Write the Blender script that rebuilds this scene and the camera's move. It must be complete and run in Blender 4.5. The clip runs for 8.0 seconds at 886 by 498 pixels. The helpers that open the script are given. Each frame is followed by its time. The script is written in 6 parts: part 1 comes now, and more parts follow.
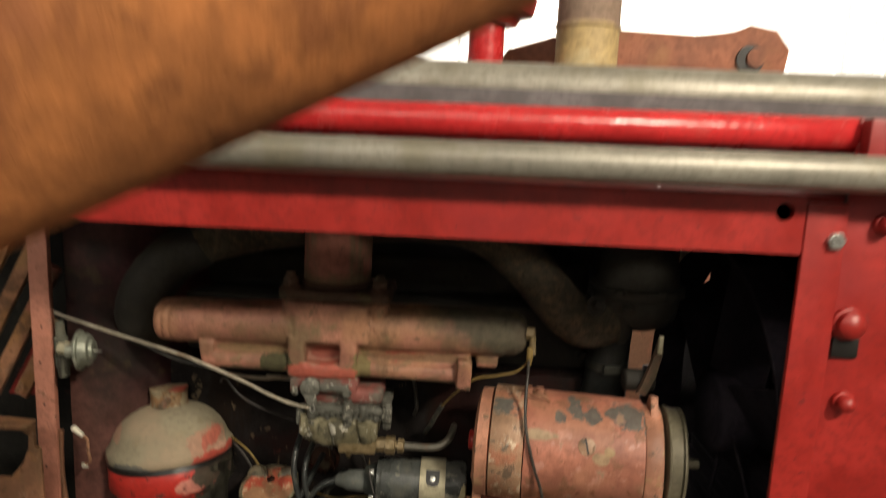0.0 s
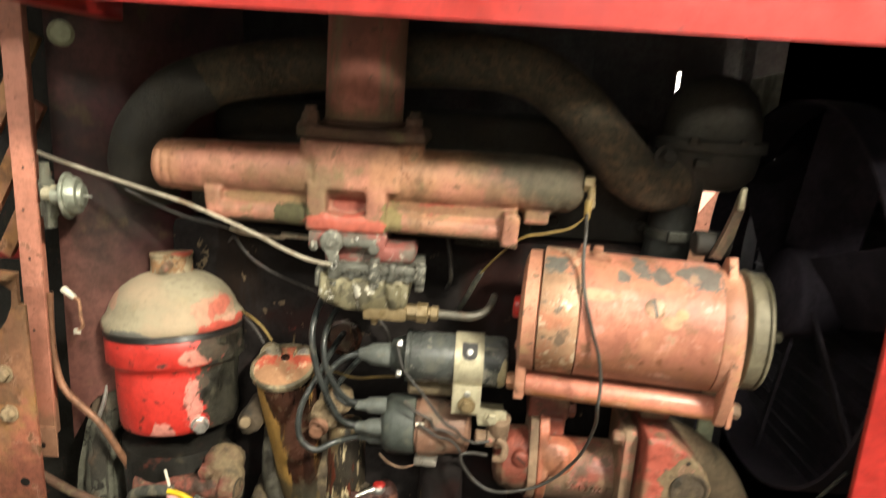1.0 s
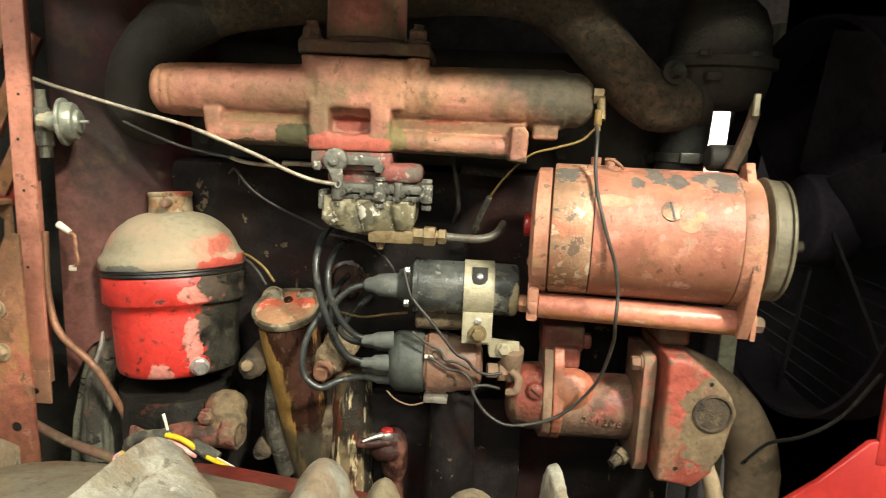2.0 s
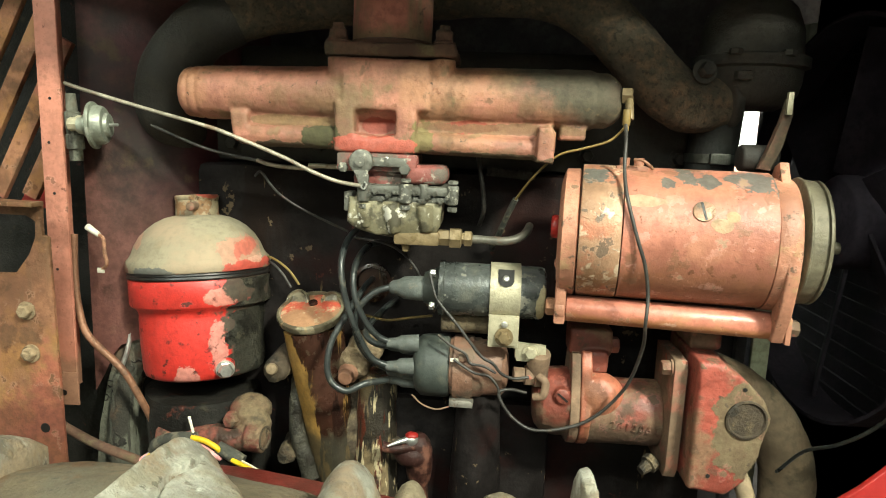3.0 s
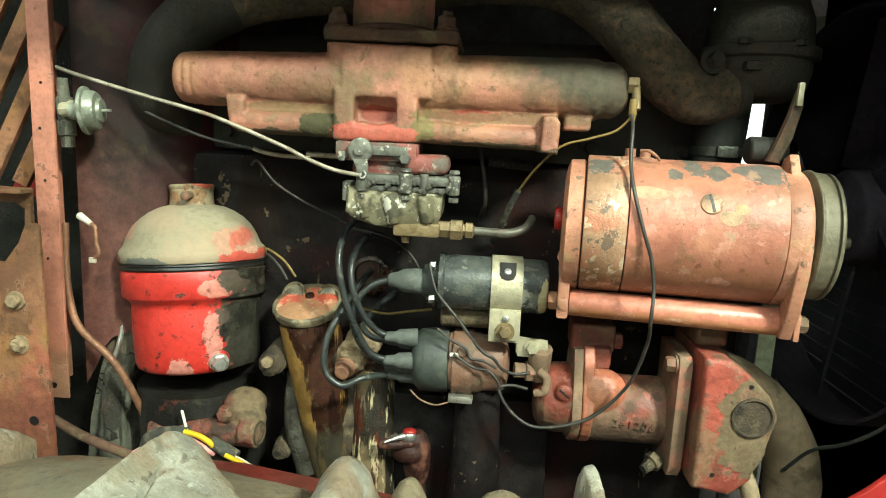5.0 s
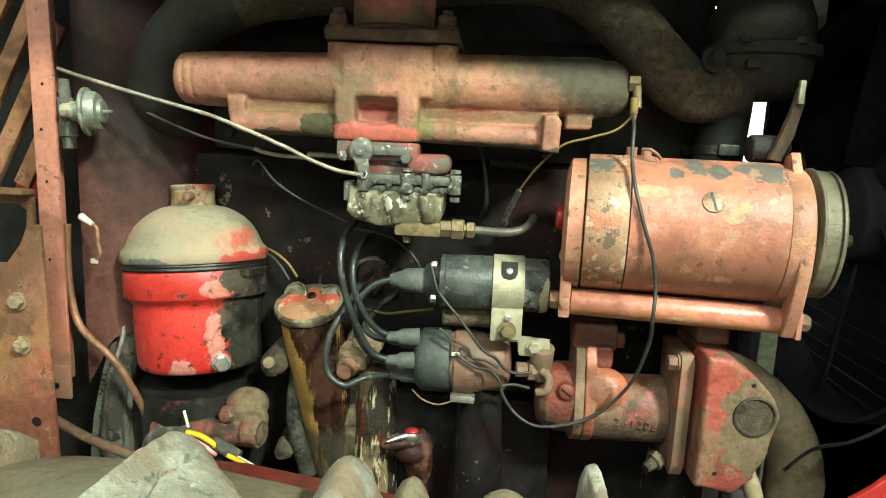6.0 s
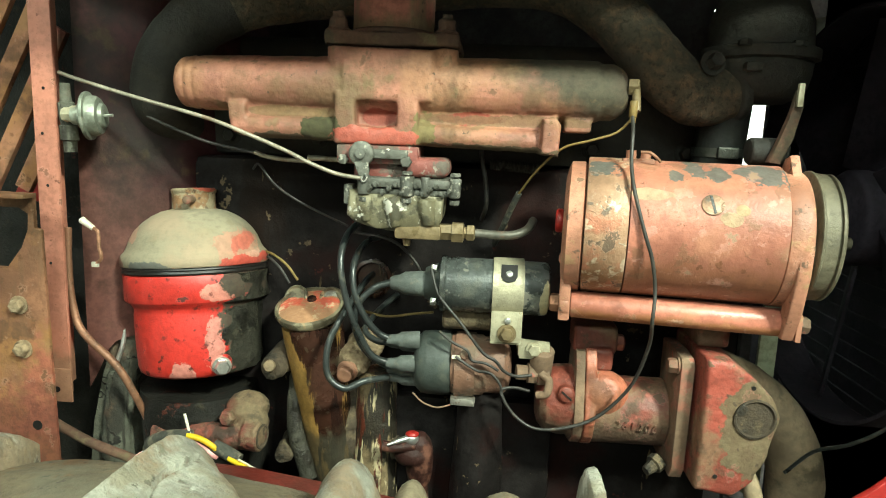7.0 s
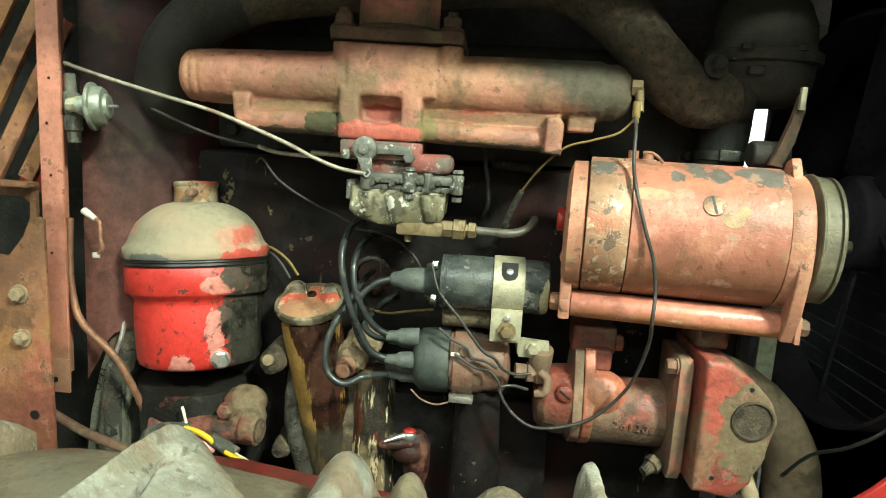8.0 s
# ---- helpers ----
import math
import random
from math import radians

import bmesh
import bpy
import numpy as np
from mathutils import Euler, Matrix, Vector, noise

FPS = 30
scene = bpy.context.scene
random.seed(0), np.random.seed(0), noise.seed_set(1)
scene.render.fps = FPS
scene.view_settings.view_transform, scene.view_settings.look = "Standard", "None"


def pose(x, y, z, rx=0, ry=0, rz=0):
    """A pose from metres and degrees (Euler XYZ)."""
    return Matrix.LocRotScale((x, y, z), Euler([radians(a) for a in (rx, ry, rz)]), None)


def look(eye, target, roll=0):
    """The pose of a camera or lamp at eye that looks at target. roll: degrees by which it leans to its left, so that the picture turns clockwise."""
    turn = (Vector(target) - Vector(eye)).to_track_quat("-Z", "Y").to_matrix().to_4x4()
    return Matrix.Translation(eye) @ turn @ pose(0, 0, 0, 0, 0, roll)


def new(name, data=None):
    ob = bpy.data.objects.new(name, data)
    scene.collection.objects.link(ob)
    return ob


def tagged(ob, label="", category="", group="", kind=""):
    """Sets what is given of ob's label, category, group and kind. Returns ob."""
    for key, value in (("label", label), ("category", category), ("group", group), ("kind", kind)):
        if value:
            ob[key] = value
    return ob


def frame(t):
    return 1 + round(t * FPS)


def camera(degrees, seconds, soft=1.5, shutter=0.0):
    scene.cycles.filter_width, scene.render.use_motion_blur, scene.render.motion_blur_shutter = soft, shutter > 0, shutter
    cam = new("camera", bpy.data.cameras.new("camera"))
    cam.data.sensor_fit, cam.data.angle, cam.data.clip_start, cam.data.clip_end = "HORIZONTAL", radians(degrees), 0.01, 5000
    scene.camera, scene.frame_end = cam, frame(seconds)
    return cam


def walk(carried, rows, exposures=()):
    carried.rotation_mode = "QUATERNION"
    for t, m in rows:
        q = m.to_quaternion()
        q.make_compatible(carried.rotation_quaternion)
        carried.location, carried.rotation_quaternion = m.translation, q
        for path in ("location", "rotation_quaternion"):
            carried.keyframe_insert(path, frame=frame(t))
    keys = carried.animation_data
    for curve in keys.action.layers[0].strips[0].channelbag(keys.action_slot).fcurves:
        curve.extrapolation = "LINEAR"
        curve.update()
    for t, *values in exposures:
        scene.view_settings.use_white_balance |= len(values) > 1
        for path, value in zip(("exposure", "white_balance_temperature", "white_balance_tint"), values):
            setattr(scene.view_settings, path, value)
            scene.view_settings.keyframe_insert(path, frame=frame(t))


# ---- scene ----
cam = camera(68.0, 8.0, soft=1.05, shutter=0.8)
PATH = [
    (0, (0.021, -0.083, 1.394), (-0.018, 1.89, 1.066), 2.6),
    (0.5, (0.013, -0.025, 1.314), (-0.033, 1.934, 0.91), 3.3),
    (1, (-0.01, 0.005, 1.249), (-0.07, 1.95, 0.785), 3.6),
    (1.5, (-0.037, 0.021, 1.171), (-0.026, 1.964, 0.697), 3.2),
    (2, (-0.012, 0.002, 1.126), (-0.077, 1.967, 0.762), 2.4),
    (3.5, (-0.02, 0.014, 1.116), (-0.154, 1.981, 0.78), 2.2),
    (4, (-0.018, 0.022, 1.113), (-0.156, 1.989, 0.78), 2.5),
    (4.5, (-0.022, 0.021, 1.109), (-0.142, 1.988, 0.766), 2.8),
    (6, (-0.022, 0.021, 1.107), (-0.145, 1.987, 0.764), 2.4),
    (6.5, (-0.021, 0.02, 1.108), (-0.144, 1.988, 0.768), 2.5),
    (7, (-0.021, 0.02, 1.108), (-0.147, 1.987, 0.772), 2.3),
    (7.5, (-0.023, 0.02, 1.11), (-0.141, 1.987, 0.768), 2.4),
    (8, (-0.023, 0.017, 1.099), (-0.146, 1.988, 0.78), 3.4),
]
walk(cam, [(t, look(eye, target, roll)) for t, eye, target, roll in PATH],
     exposures=[(0.0, -1.28, 7250, 10), (0.3, -0.60, 6750, 5), (0.7, 0.03, 6750, 2), (1.2, 0.20, 7050, 7), (2.2, 0.18, 6800, 2), (3.4, 0.20, 6330, -10), (8.0, 0.18, 6100, -17)])

GROUND = -0.59

# ---- world and lights ----
world = bpy.data.worlds.new("workshop_air")
scene.world = world
world.use_nodes = True
world.node_tree.nodes["Background"].inputs[0].default_value = (0.9, 0.95, 1.0, 1)
world.node_tree.nodes["Background"].inputs[1].default_value = 0.02


def area_lamp(name, eye, target, sx, sy, watts, colour):
    data = bpy.data.lights.new(name, "AREA")
    data.shape, data.size, data.size_y = "RECTANGLE", sx, sy
    data.energy, data.color = watts, colour
    ob = new(name, data)
    ob.matrix_world = look(eye, target)
    return ob


area_lamp("work_lamp_light", (0.95, -0.65, 2.29), (-0.05, 0.7, 1.0), 0.30, 0.18, 88, (1.0, 0.93, 0.82))
# Unseen overhead strip, lights the pipe tops and gives soft fill.
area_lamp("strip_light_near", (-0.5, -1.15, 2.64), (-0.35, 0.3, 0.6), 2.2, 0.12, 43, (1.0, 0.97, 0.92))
# Added fill lamp behind the camera, lifts the darkest parts.
area_lamp("fill_strip_back", (0.0, -2.90, 2.56), (0.0, -2.6, 0.6), 2.4, 0.12, 30, (1.0, 0.97, 0.92))
area_lamp("strip_light_far", (0.6, 2.35, 2.5), (0.6, 3.3, 1.2), 2.4, 0.12, 260, (1.0, 0.98, 0.95))

# ---- materials ----


def surf(name, base, rough=0.55, metal=0.0, layers=(), bump=0.25, bump_scale=350.0, vary=0.27, wear=None, spec=0.5):
    """A worn surface: base colour with two scales of variation, and layers of stains, chips, dust or painted shade laid
    over it.
    layer: (kind, parameters, colour, roughness, strength); kind noise, vein, streak, blob or half."""
    m = bpy.data.materials.new(name)
    m.use_nodes = True
    nt = m.node_tree
    bsdf = nt.nodes["Principled BSDF"]

    def node(kind, **sockets):
        nd = nt.nodes.new(kind)
        for key, value in sockets.items():
            if isinstance(value, bpy.types.NodeSocket):
                nt.links.new(value, nd.inputs[key])
            else:
                nd.inputs[key].default_value = value
        return nd

    def maths(op, a, b=0.0, c=0.0):
        nd = nt.nodes.new("ShaderNodeMath")
        nd.operation = op
        for i, v in enumerate((a, b, c)):
            if isinstance(v, bpy.types.NodeSocket):
                nt.links.new(v, nd.inputs[i])
            else:
                nd.inputs[i].default_value = v
        return nd.outputs[0]

    def vec(op, a, b):
        nd = nt.nodes.new("ShaderNodeVectorMath")
        nd.operation = op
        for i, v in enumerate((a, b)):
            if isinstance(v, bpy.types.NodeSocket):
                nt.links.new(v, nd.inputs[i])
            else:
                nd.inputs[i].default_value = v
        return nd

    def ramp(v, lo, hi):
        nd = nt.nodes.new("ShaderNodeMapRange")
        nd.interpolation_type = "SMOOTHSTEP"
        nt.links.new(v, nd.inputs[0])
        nd.inputs[1].default_value, nd.inputs[2].default_value = lo, hi
        return nd.outputs[0]

    def mix(f, a, b):
        nd = nt.nodes.new("ShaderNodeMix")
        nd.data_type = "RGBA"
        for i, v in ((0, f), (6, a), (7, b)):
            if isinstance(v, bpy.types.NodeSocket):
                nt.links.new(v, nd.inputs[i])
            elif i == 0:
                nd.inputs[0].default_value = v
            else:
                nd.inputs[i].default_value = (*v, 1)
        return nd.outputs[2]

    pos = nt.nodes.new("ShaderNodeNewGeometry").outputs["Position"]
    seed = sum(ord(ch) for ch in name) % 37 * 1.7

    def noisy(scale, detail=4.0, off=0.0):
        p = vec("ADD", pos, (seed + off, seed * 0.6 + off, -seed)).outputs[0]
        nd = node("ShaderNodeTexNoise", Vector=p, Scale=scale, Detail=detail, Roughness=0.62)
        return nd.outputs[0]

    big, fine = noisy(14.0, 5.0), noisy(130.0, 4.0, 3.1)
    dark = tuple(c * (1 - vary * 1.3) for c in base)
    light = tuple(min(1.0, c * (1 + vary) + 0.015 * vary) for c in base)
    colour = mix(ramp(big, 0.36, 0.66), dark, light)
    colour = mix(maths("MULTIPLY", ramp(fine, 0.42, 0.68), 0.6), colour, tuple(c * 0.6 for c in base))
    gloss = maths("ADD", maths("MULTIPLY", maths("SUBTRACT", big, 0.5), 0.35), rough)
    height = maths("MULTIPLY", noisy(bump_scale, 5.0, 1.3), 0.6)
    height = maths("ADD", height, maths("MULTIPLY", noisy(38.0, 4.0, 8.0), 1.6))
    for i, (kind, p, tint, lrough, strength) in enumerate(layers):
        if kind == "noise":
            scale, lo, hi = p
            mask = ramp(noisy(scale, 7.0, 5.0 + 2.3 * i), lo, hi)
        elif kind == "blob":
            centre, radii, jag = p
            d = vec("DIVIDE", vec("SUBTRACT", pos, centre).outputs[0], radii).outputs[0]
            d = vec("LENGTH", d, (0, 0, 0)).outputs["Value"]
            d = maths("ADD", d, maths("MULTIPLY", maths("SUBTRACT", noisy(62.0, 9.0, 2.3 * i), 0.5), jag * 1.5))
            mask = ramp(d, 1.04, 0.96)
        elif kind == "vein":
            scale, wide = p
            mask = ramp(maths("ABSOLUTE", maths("SUBTRACT", noisy(scale, 3.0, 4.0 + i), 0.5)), wide, wide * 0.3)
            mask = maths("MULTIPLY", mask, ramp(noisy(scale * 1.3, 2.0, 11.0 + i), 0.50, 0.56))
        elif kind == "streak":
            scale, lo, hi = p
            q = vec("MULTIPLY", vec("ADD", pos, (seed + i, seed - i, 0.37 * i)).outputs[0], (1.0, 1.0, 0.16)).outputs[0]
            mask = ramp(node("ShaderNodeTexNoise", Vector=q, Scale=scale, Detail=7.0, Roughness=0.6).outputs[0], lo, hi)
        else:
            way, at, width, jag = p
            d = maths("SUBTRACT", vec("DOT_PRODUCT", pos, way).outputs["Value"], at)
            d = maths("ADD", d, maths("MULTIPLY", maths("SUBTRACT", noisy(45.0, 6.0, 2.3 * i), 0.5), jag))
            mask = ramp(d, -width, width)
        mask = maths("MULTIPLY", mask, strength)
        tinted = mix(ramp(fine, 0.3, 0.7), tuple(c * 0.75 for c in tint), tuple(min(1, c * 1.15) for c in tint))
        colour = mix(mask, colour, tinted)
        gloss = maths("ADD", maths("MULTIPLY", gloss, maths("SUBTRACT", 1.0, mask)), maths("MULTIPLY", mask, lrough))
        height = maths("ADD", height, maths("MULTIPLY", mask, 0.35))
    if wear:
        tint, level, scale = wear
        n = noisy(scale, 11.0, 17.0)
        chip = ramp(n, level, level + 0.014)
        rim = maths("MULTIPLY", ramp(n, level - 0.030, level - 0.004), 0.30)
        colour = mix(rim, colour, tuple(min(1.0, c * 1.35 + 0.09) for c in base))
        colour = mix(maths("MULTIPLY", chip, 0.9), colour, tint)
        speck = ramp(noisy(300.0, 2.0, 23.0), 0.69, 0.74)
        colour = mix(maths("MULTIPLY", speck, 0.55), colour, tuple(c * 0.35 for c in base))
        height = maths("SUBTRACT", height, maths("MULTIPLY", maths("ADD", chip, speck), 0.45))
        gloss = maths("ADD", gloss, maths("MULTIPLY", chip, 0.15))
    nt.links.new(colour, bsdf.inputs["Base Color"])
    nt.links.new(gloss, bsdf.inputs["Roughness"])
    bsdf.inputs["Metallic"].default_value = metal
    bsdf.inputs["Specular IOR Level"].default_value = spec
    if bump:
        bmp = node("ShaderNodeBump", Strength=bump, Distance=0.004, Height=height)
        nt.links.new(bmp.outputs[0], bsdf.inputs["Normal"])
    return m


ORANGE = (0.35, 0.175, 0.095)
RED, OIL, RUST = (0.42, 0.026, 0.022), (0.018, 0.015, 0.012), (0.16, 0.065, 0.03)

M_manifold = surf("manifold_paint", (0.32, 0.135, 0.090), 0.58, layers=[
    ("noise", (9.0, 0.48, 0.60), ORANGE, 0.6, 0.8), ("noise", (60.0, 0.60, 0.68), RUST, 0.8, 0.7), ("noise", (15.0, 0.50, 0.66), (0.17, 0.095, 0.05), 0.7, 0.85), ("noise", (8.0, 0.54, 0.64), (0.13, 0.10, 0.05), 0.8, 0.6), ("noise", (44.0, 0.62, 0.68), (0.13, 0.085, 0.045), 0.8, 0.7), ("noise", (110.0, 0.66, 0.70), (0.05, 0.035, 0.02), 0.7, 0.8),
    ("half", ((0.62, 0, 0.785), 0.930, 0.013, 0.045), (0.062, 0.058, 0.038), 0.85, 0.92), ("noise", (34.0, 0.58, 0.66), (0.16, 0.12, 0.06), 0.85, 0.6),
    ("blob", ((-0.196, 0.69, 1.113), (0.019, 0.05, 0.016), 1.1), (0.045, 0.045, 0.018), 0.9, 0.95),
    ("blob", ((-0.088, 0.69, 1.112), (0.011, 0.05, 0.018), 2.2), (0.15, 0.125, 0.05), 0.9, 0.9),
    ("blob", ((-0.045, 0.68, 1.127), (0.035, 0.05, 0.007), 0.7), (0.24, 0.04, 0.025), 0.6, 0.8),
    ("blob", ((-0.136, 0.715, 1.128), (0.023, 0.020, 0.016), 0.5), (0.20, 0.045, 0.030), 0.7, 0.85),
    ("blob", ((-0.136, 0.69, 1.105), (0.043, 0.06, 0.011), 1.1), (0.36, 0.075, 0.05), 0.55, 0.85),
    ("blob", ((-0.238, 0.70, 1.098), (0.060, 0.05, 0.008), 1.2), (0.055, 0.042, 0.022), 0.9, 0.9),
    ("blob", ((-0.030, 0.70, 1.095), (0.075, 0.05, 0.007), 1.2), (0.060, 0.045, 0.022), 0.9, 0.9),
    # crease shade in the valleys under the tube, painted dark brown
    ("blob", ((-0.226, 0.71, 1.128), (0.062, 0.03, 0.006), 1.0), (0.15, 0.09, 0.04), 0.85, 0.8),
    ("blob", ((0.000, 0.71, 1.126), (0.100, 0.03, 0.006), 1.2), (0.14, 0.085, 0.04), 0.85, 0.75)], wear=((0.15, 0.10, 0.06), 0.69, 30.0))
M_flange = surf("dusty_flange", (0.11, 0.058, 0.036), 0.85, layers=[("noise", (40.0, 0.50, 0.64), (0.13, 0.105, 0.055), 0.95, 0.9), ("noise", (22.0, 0.54, 0.64), (0.05, 0.04, 0.024), 0.8, 0.8)])
M_stack = surf("riser_paint", (0.29, 0.10, 0.07), 0.75, layers=[("half", ((0, 0, -1.0), -1.226, 0.010, 0.05), (0.15, 0.115, 0.06), 0.9, 0.85), ("streak", (25.0, 0.50, 0.62), (0.17, 0.12, 0.07), 0.85, 0.85), ("noise", (9.0, 0.52, 0.62), (0.20, 0.13, 0.08), 0.85, 0.7), ("noise", (60.0, 0.62, 0.68), (0.06, 0.04, 0.025), 0.8, 0.7)])
M_carb = surf("carburettor_zinc", (0.14, 0.14, 0.118), 0.55, 0.25, layers=[
    ("noise", (55.0, 0.50, 0.60), (0.06, 0.058, 0.045), 0.8, 0.85), ("noise", (90.0, 0.60, 0.66), (0.50, 0.48, 0.40), 0.6, 0.8)], wear=((0.42, 0.40, 0.33), 0.62, 60.0))
M_carb_bowl = surf("stained_carburettor_bowl", (0.25, 0.225, 0.14), 0.5, 0.15, layers=[("noise", (22.0, 0.48, 0.58), (0.10, 0.085, 0.045), 0.6, 0.85), 
    ("noise", (38.0, 0.47, 0.58), (0.06, 0.054, 0.034), 0.7, 0.9), ("noise", (70.0, 0.60, 0.65), (0.66, 0.64, 0.55), 0.6, 0.9)], wear=((0.58, 0.56, 0.48), 0.605, 48.0))
M_carb_red = surf("overpainted_carburettor", (0.22, 0.068, 0.055), 0.6, layers=[("noise", (45.0, 0.48, 0.58), (0.11, 0.10, 0.08), 0.8, 0.9)], wear=((0.30, 0.28, 0.23), 0.60, 55.0))
M_switch = surf("grey_green_zinc", (0.30, 0.32, 0.26), 0.38, 0.45, layers=[("noise", (40.0, 0.50, 0.62), (0.14, 0.145, 0.11), 0.6, 0.75), ("noise", (70.0, 0.60, 0.66), (0.45, 0.45, 0.38), 0.45, 0.6)])
M_brass = surf("dirty_brass", (0.21, 0.155, 0.080), 0.5, 0.3, layers=[("noise", (80.0, 0.52, 0.64), (0.14, 0.10, 0.04), 0.75, 0.85)])
M_steel = surf("bare_steel", (0.42, 0.40, 0.35), 0.4, 0.8, layers=[("noise", (120.0, 0.55, 0.68), RUST, 0.75, 0.7)])
M_bright = surf("clean_zinc_bolt", (0.68, 0.68, 0.64), 0.3, 0.85, vary=0.1, bump=0.1)
M_can = surf("coil_black", (0.062, 0.068, 0.064), 0.24, 0.2, layers=[
    ("noise", (50.0, 0.50, 0.68), (0.15, 0.15, 0.12), 0.7, 0.55), ("blob", ((0.045, 0.69, 0.945), (0.006, 0.02, 0.02), 1.2), (0.45, 0.38, 0.22), 0.8, 0.8)], wear=((0.22, 0.21, 0.17), 0.60, 52.0))
M_strap = surf("coil_bracket_zinc", (0.46, 0.42, 0.295), 0.5, 0.35, vary=0.12, layers=[("noise", (35.0, 0.58, 0.70), (0.24, 0.21, 0.12), 0.7, 0.6)], wear=((0.26, 0.22, 0.12), 0.66, 50.0))
M_cap = surf("bakelite_black", (0.042, 0.050, 0.044), 0.55, layers=[("noise", (40.0, 0.50, 0.70), (0.12, 0.12, 0.09), 0.85, 0.6)], bump=0.12)
M_boot = surf("grey_rubber_boot", (0.095, 0.105, 0.096), 0.7, layers=[("noise", (70.0, 0.52, 0.68), (0.20, 0.18, 0.13), 0.9, 0.6)])
M_lead = surf("black_lead_rubber", (0.028, 0.032, 0.031), 0.30, layers=[("noise", (60.0, 0.55, 0.70), (0.16, 0.15, 0.11), 0.8, 0.5)], bump=0.08)
M_wire = surf("thin_black_wire", (0.036, 0.033, 0.029), 0.5, layers=[("noise", (90.0, 0.54, 0.68), (0.14, 0.11, 0.08), 0.8, 0.5)], bump=0.1)
M_yellow = surf("yellow_wire", (0.62, 0.42, 0.01), 0.5, bump=0.05)
M_oldyellow = surf("old_yellow_wire", (0.23, 0.155, 0.045), 0.65, bump=0.1)
M_blue = surf("blue_wire", (0.12, 0.30, 0.42), 0.5, bump=0.05)
M_pink = surf("pink_wire", (0.62, 0.28, 0.27), 0.5, bump=0.05)
M_white = surf("white_wire", (0.68, 0.64, 0.52), 0.5, bump=0.05)
M_tape = surf("black_cloth_tape", (0.05, 0.05, 0.04), 0.85, layers=[("noise", (80.0, 0.5, 0.65), (0.18, 0.16, 0.11), 0.9, 0.6)], bump=0.5)
M_dist = surf("distributor_body", (0.20, 0.105, 0.068), 0.6, layers=[
    ("noise", (30.0, 0.50, 0.64), (0.15, 0.11, 0.075), 0.7, 0.8), ("noise", (80.0, 0.60, 0.68), OIL, 0.5, 0.8)], wear=((0.06, 0.045, 0.03), 0.61, 44.0))
GEN_CHIPS = [("blob", ((c[0], c[1] - 0.004, c[2] + 0.004), r, 2.1), (0.10, 0.105, 0.095), 0.55, 0.92) for c, r in (
    ((0.085, 0.65, 1.082), (0.018, 0.03, 0.008)), ((0.172, 0.65, 1.084), (0.010, 0.03, 0.012)), ((0.190, 0.65, 1.078), (0.010, 0.03, 0.007)),
    ((0.228, 0.65, 1.082), (0.020, 0.03, 0.009)), ((0.256, 0.64, 1.074), (0.009, 0.03, 0.013)), ((0.152, 0.63, 1.078), (0.006, 0.03, 0.006)))]
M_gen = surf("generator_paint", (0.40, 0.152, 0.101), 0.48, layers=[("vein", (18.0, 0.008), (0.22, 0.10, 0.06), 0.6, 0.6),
    # lower half: brown grime and the shade of the underside in one colour
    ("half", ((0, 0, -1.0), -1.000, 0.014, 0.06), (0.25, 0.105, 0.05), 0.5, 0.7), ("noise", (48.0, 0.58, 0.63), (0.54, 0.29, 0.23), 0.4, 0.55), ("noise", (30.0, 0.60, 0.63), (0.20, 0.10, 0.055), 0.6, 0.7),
    ("noise", (11.0, 0.52, 0.66), (0.42, 0.190, 0.118), 0.46, 0.7), ("noise", (16.0, 0.57, 0.67), (0.34, 0.22, 0.13), 0.6, 0.4),
    ("noise", (95.0, 0.62, 0.68), RUST, 0.7, 0.85),
    ("blob", ((0.128, 0.62, 1.064), (0.020, 0.03, 0.0055), 0.9), (0.36, 0.27, 0.17), 0.7, 0.9),
    ("blob", ((0.196, 0.62, 1.046), (0.010, 0.03, 0.007), 0.8), (0.33, 0.24, 0.14), 0.7, 0.8),
    ("blob", ((0.206, 0.62, 1.054), (0.006, 0.03, 0.005), 0.5), (0.34, 0.24, 0.13), 0.7, 0.9)] + GEN_CHIPS, bump=0.18, wear=((0.30, 0.20, 0.13), 0.645, 40.0))
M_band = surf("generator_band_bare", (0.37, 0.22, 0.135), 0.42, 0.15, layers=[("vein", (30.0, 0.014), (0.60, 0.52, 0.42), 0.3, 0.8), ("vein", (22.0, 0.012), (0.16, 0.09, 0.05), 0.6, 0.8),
    # the band's underside shade is put into its colour as well
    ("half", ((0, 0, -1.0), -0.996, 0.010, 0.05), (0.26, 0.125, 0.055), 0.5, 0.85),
    ("noise", (26.0, 0.50, 0.62), (0.45, 0.17, 0.10), 0.55, 0.85), ("noise", (48.0, 0.58, 0.64), (0.62, 0.50, 0.36), 0.45, 0.8),
    ("noise", (70.0, 0.60, 0.66), (0.12, 0.10, 0.08), 0.7, 0.8)] + GEN_CHIPS, wear=((0.14, 0.10, 0.07), 0.60, 46.0))
M_genend = surf("generator_end_paint", (0.42, 0.19, 0.120), 0.55, layers=[
    ("noise", (40.0, 0.55, 0.65), (0.36, 0.24, 0.12), 0.75, 0.7), ("noise", (85.0, 0.60, 0.66), (0.08, 0.06, 0.04), 0.7, 0.8)], wear=((0.15, 0.10, 0.06), 0.62, 44.0))
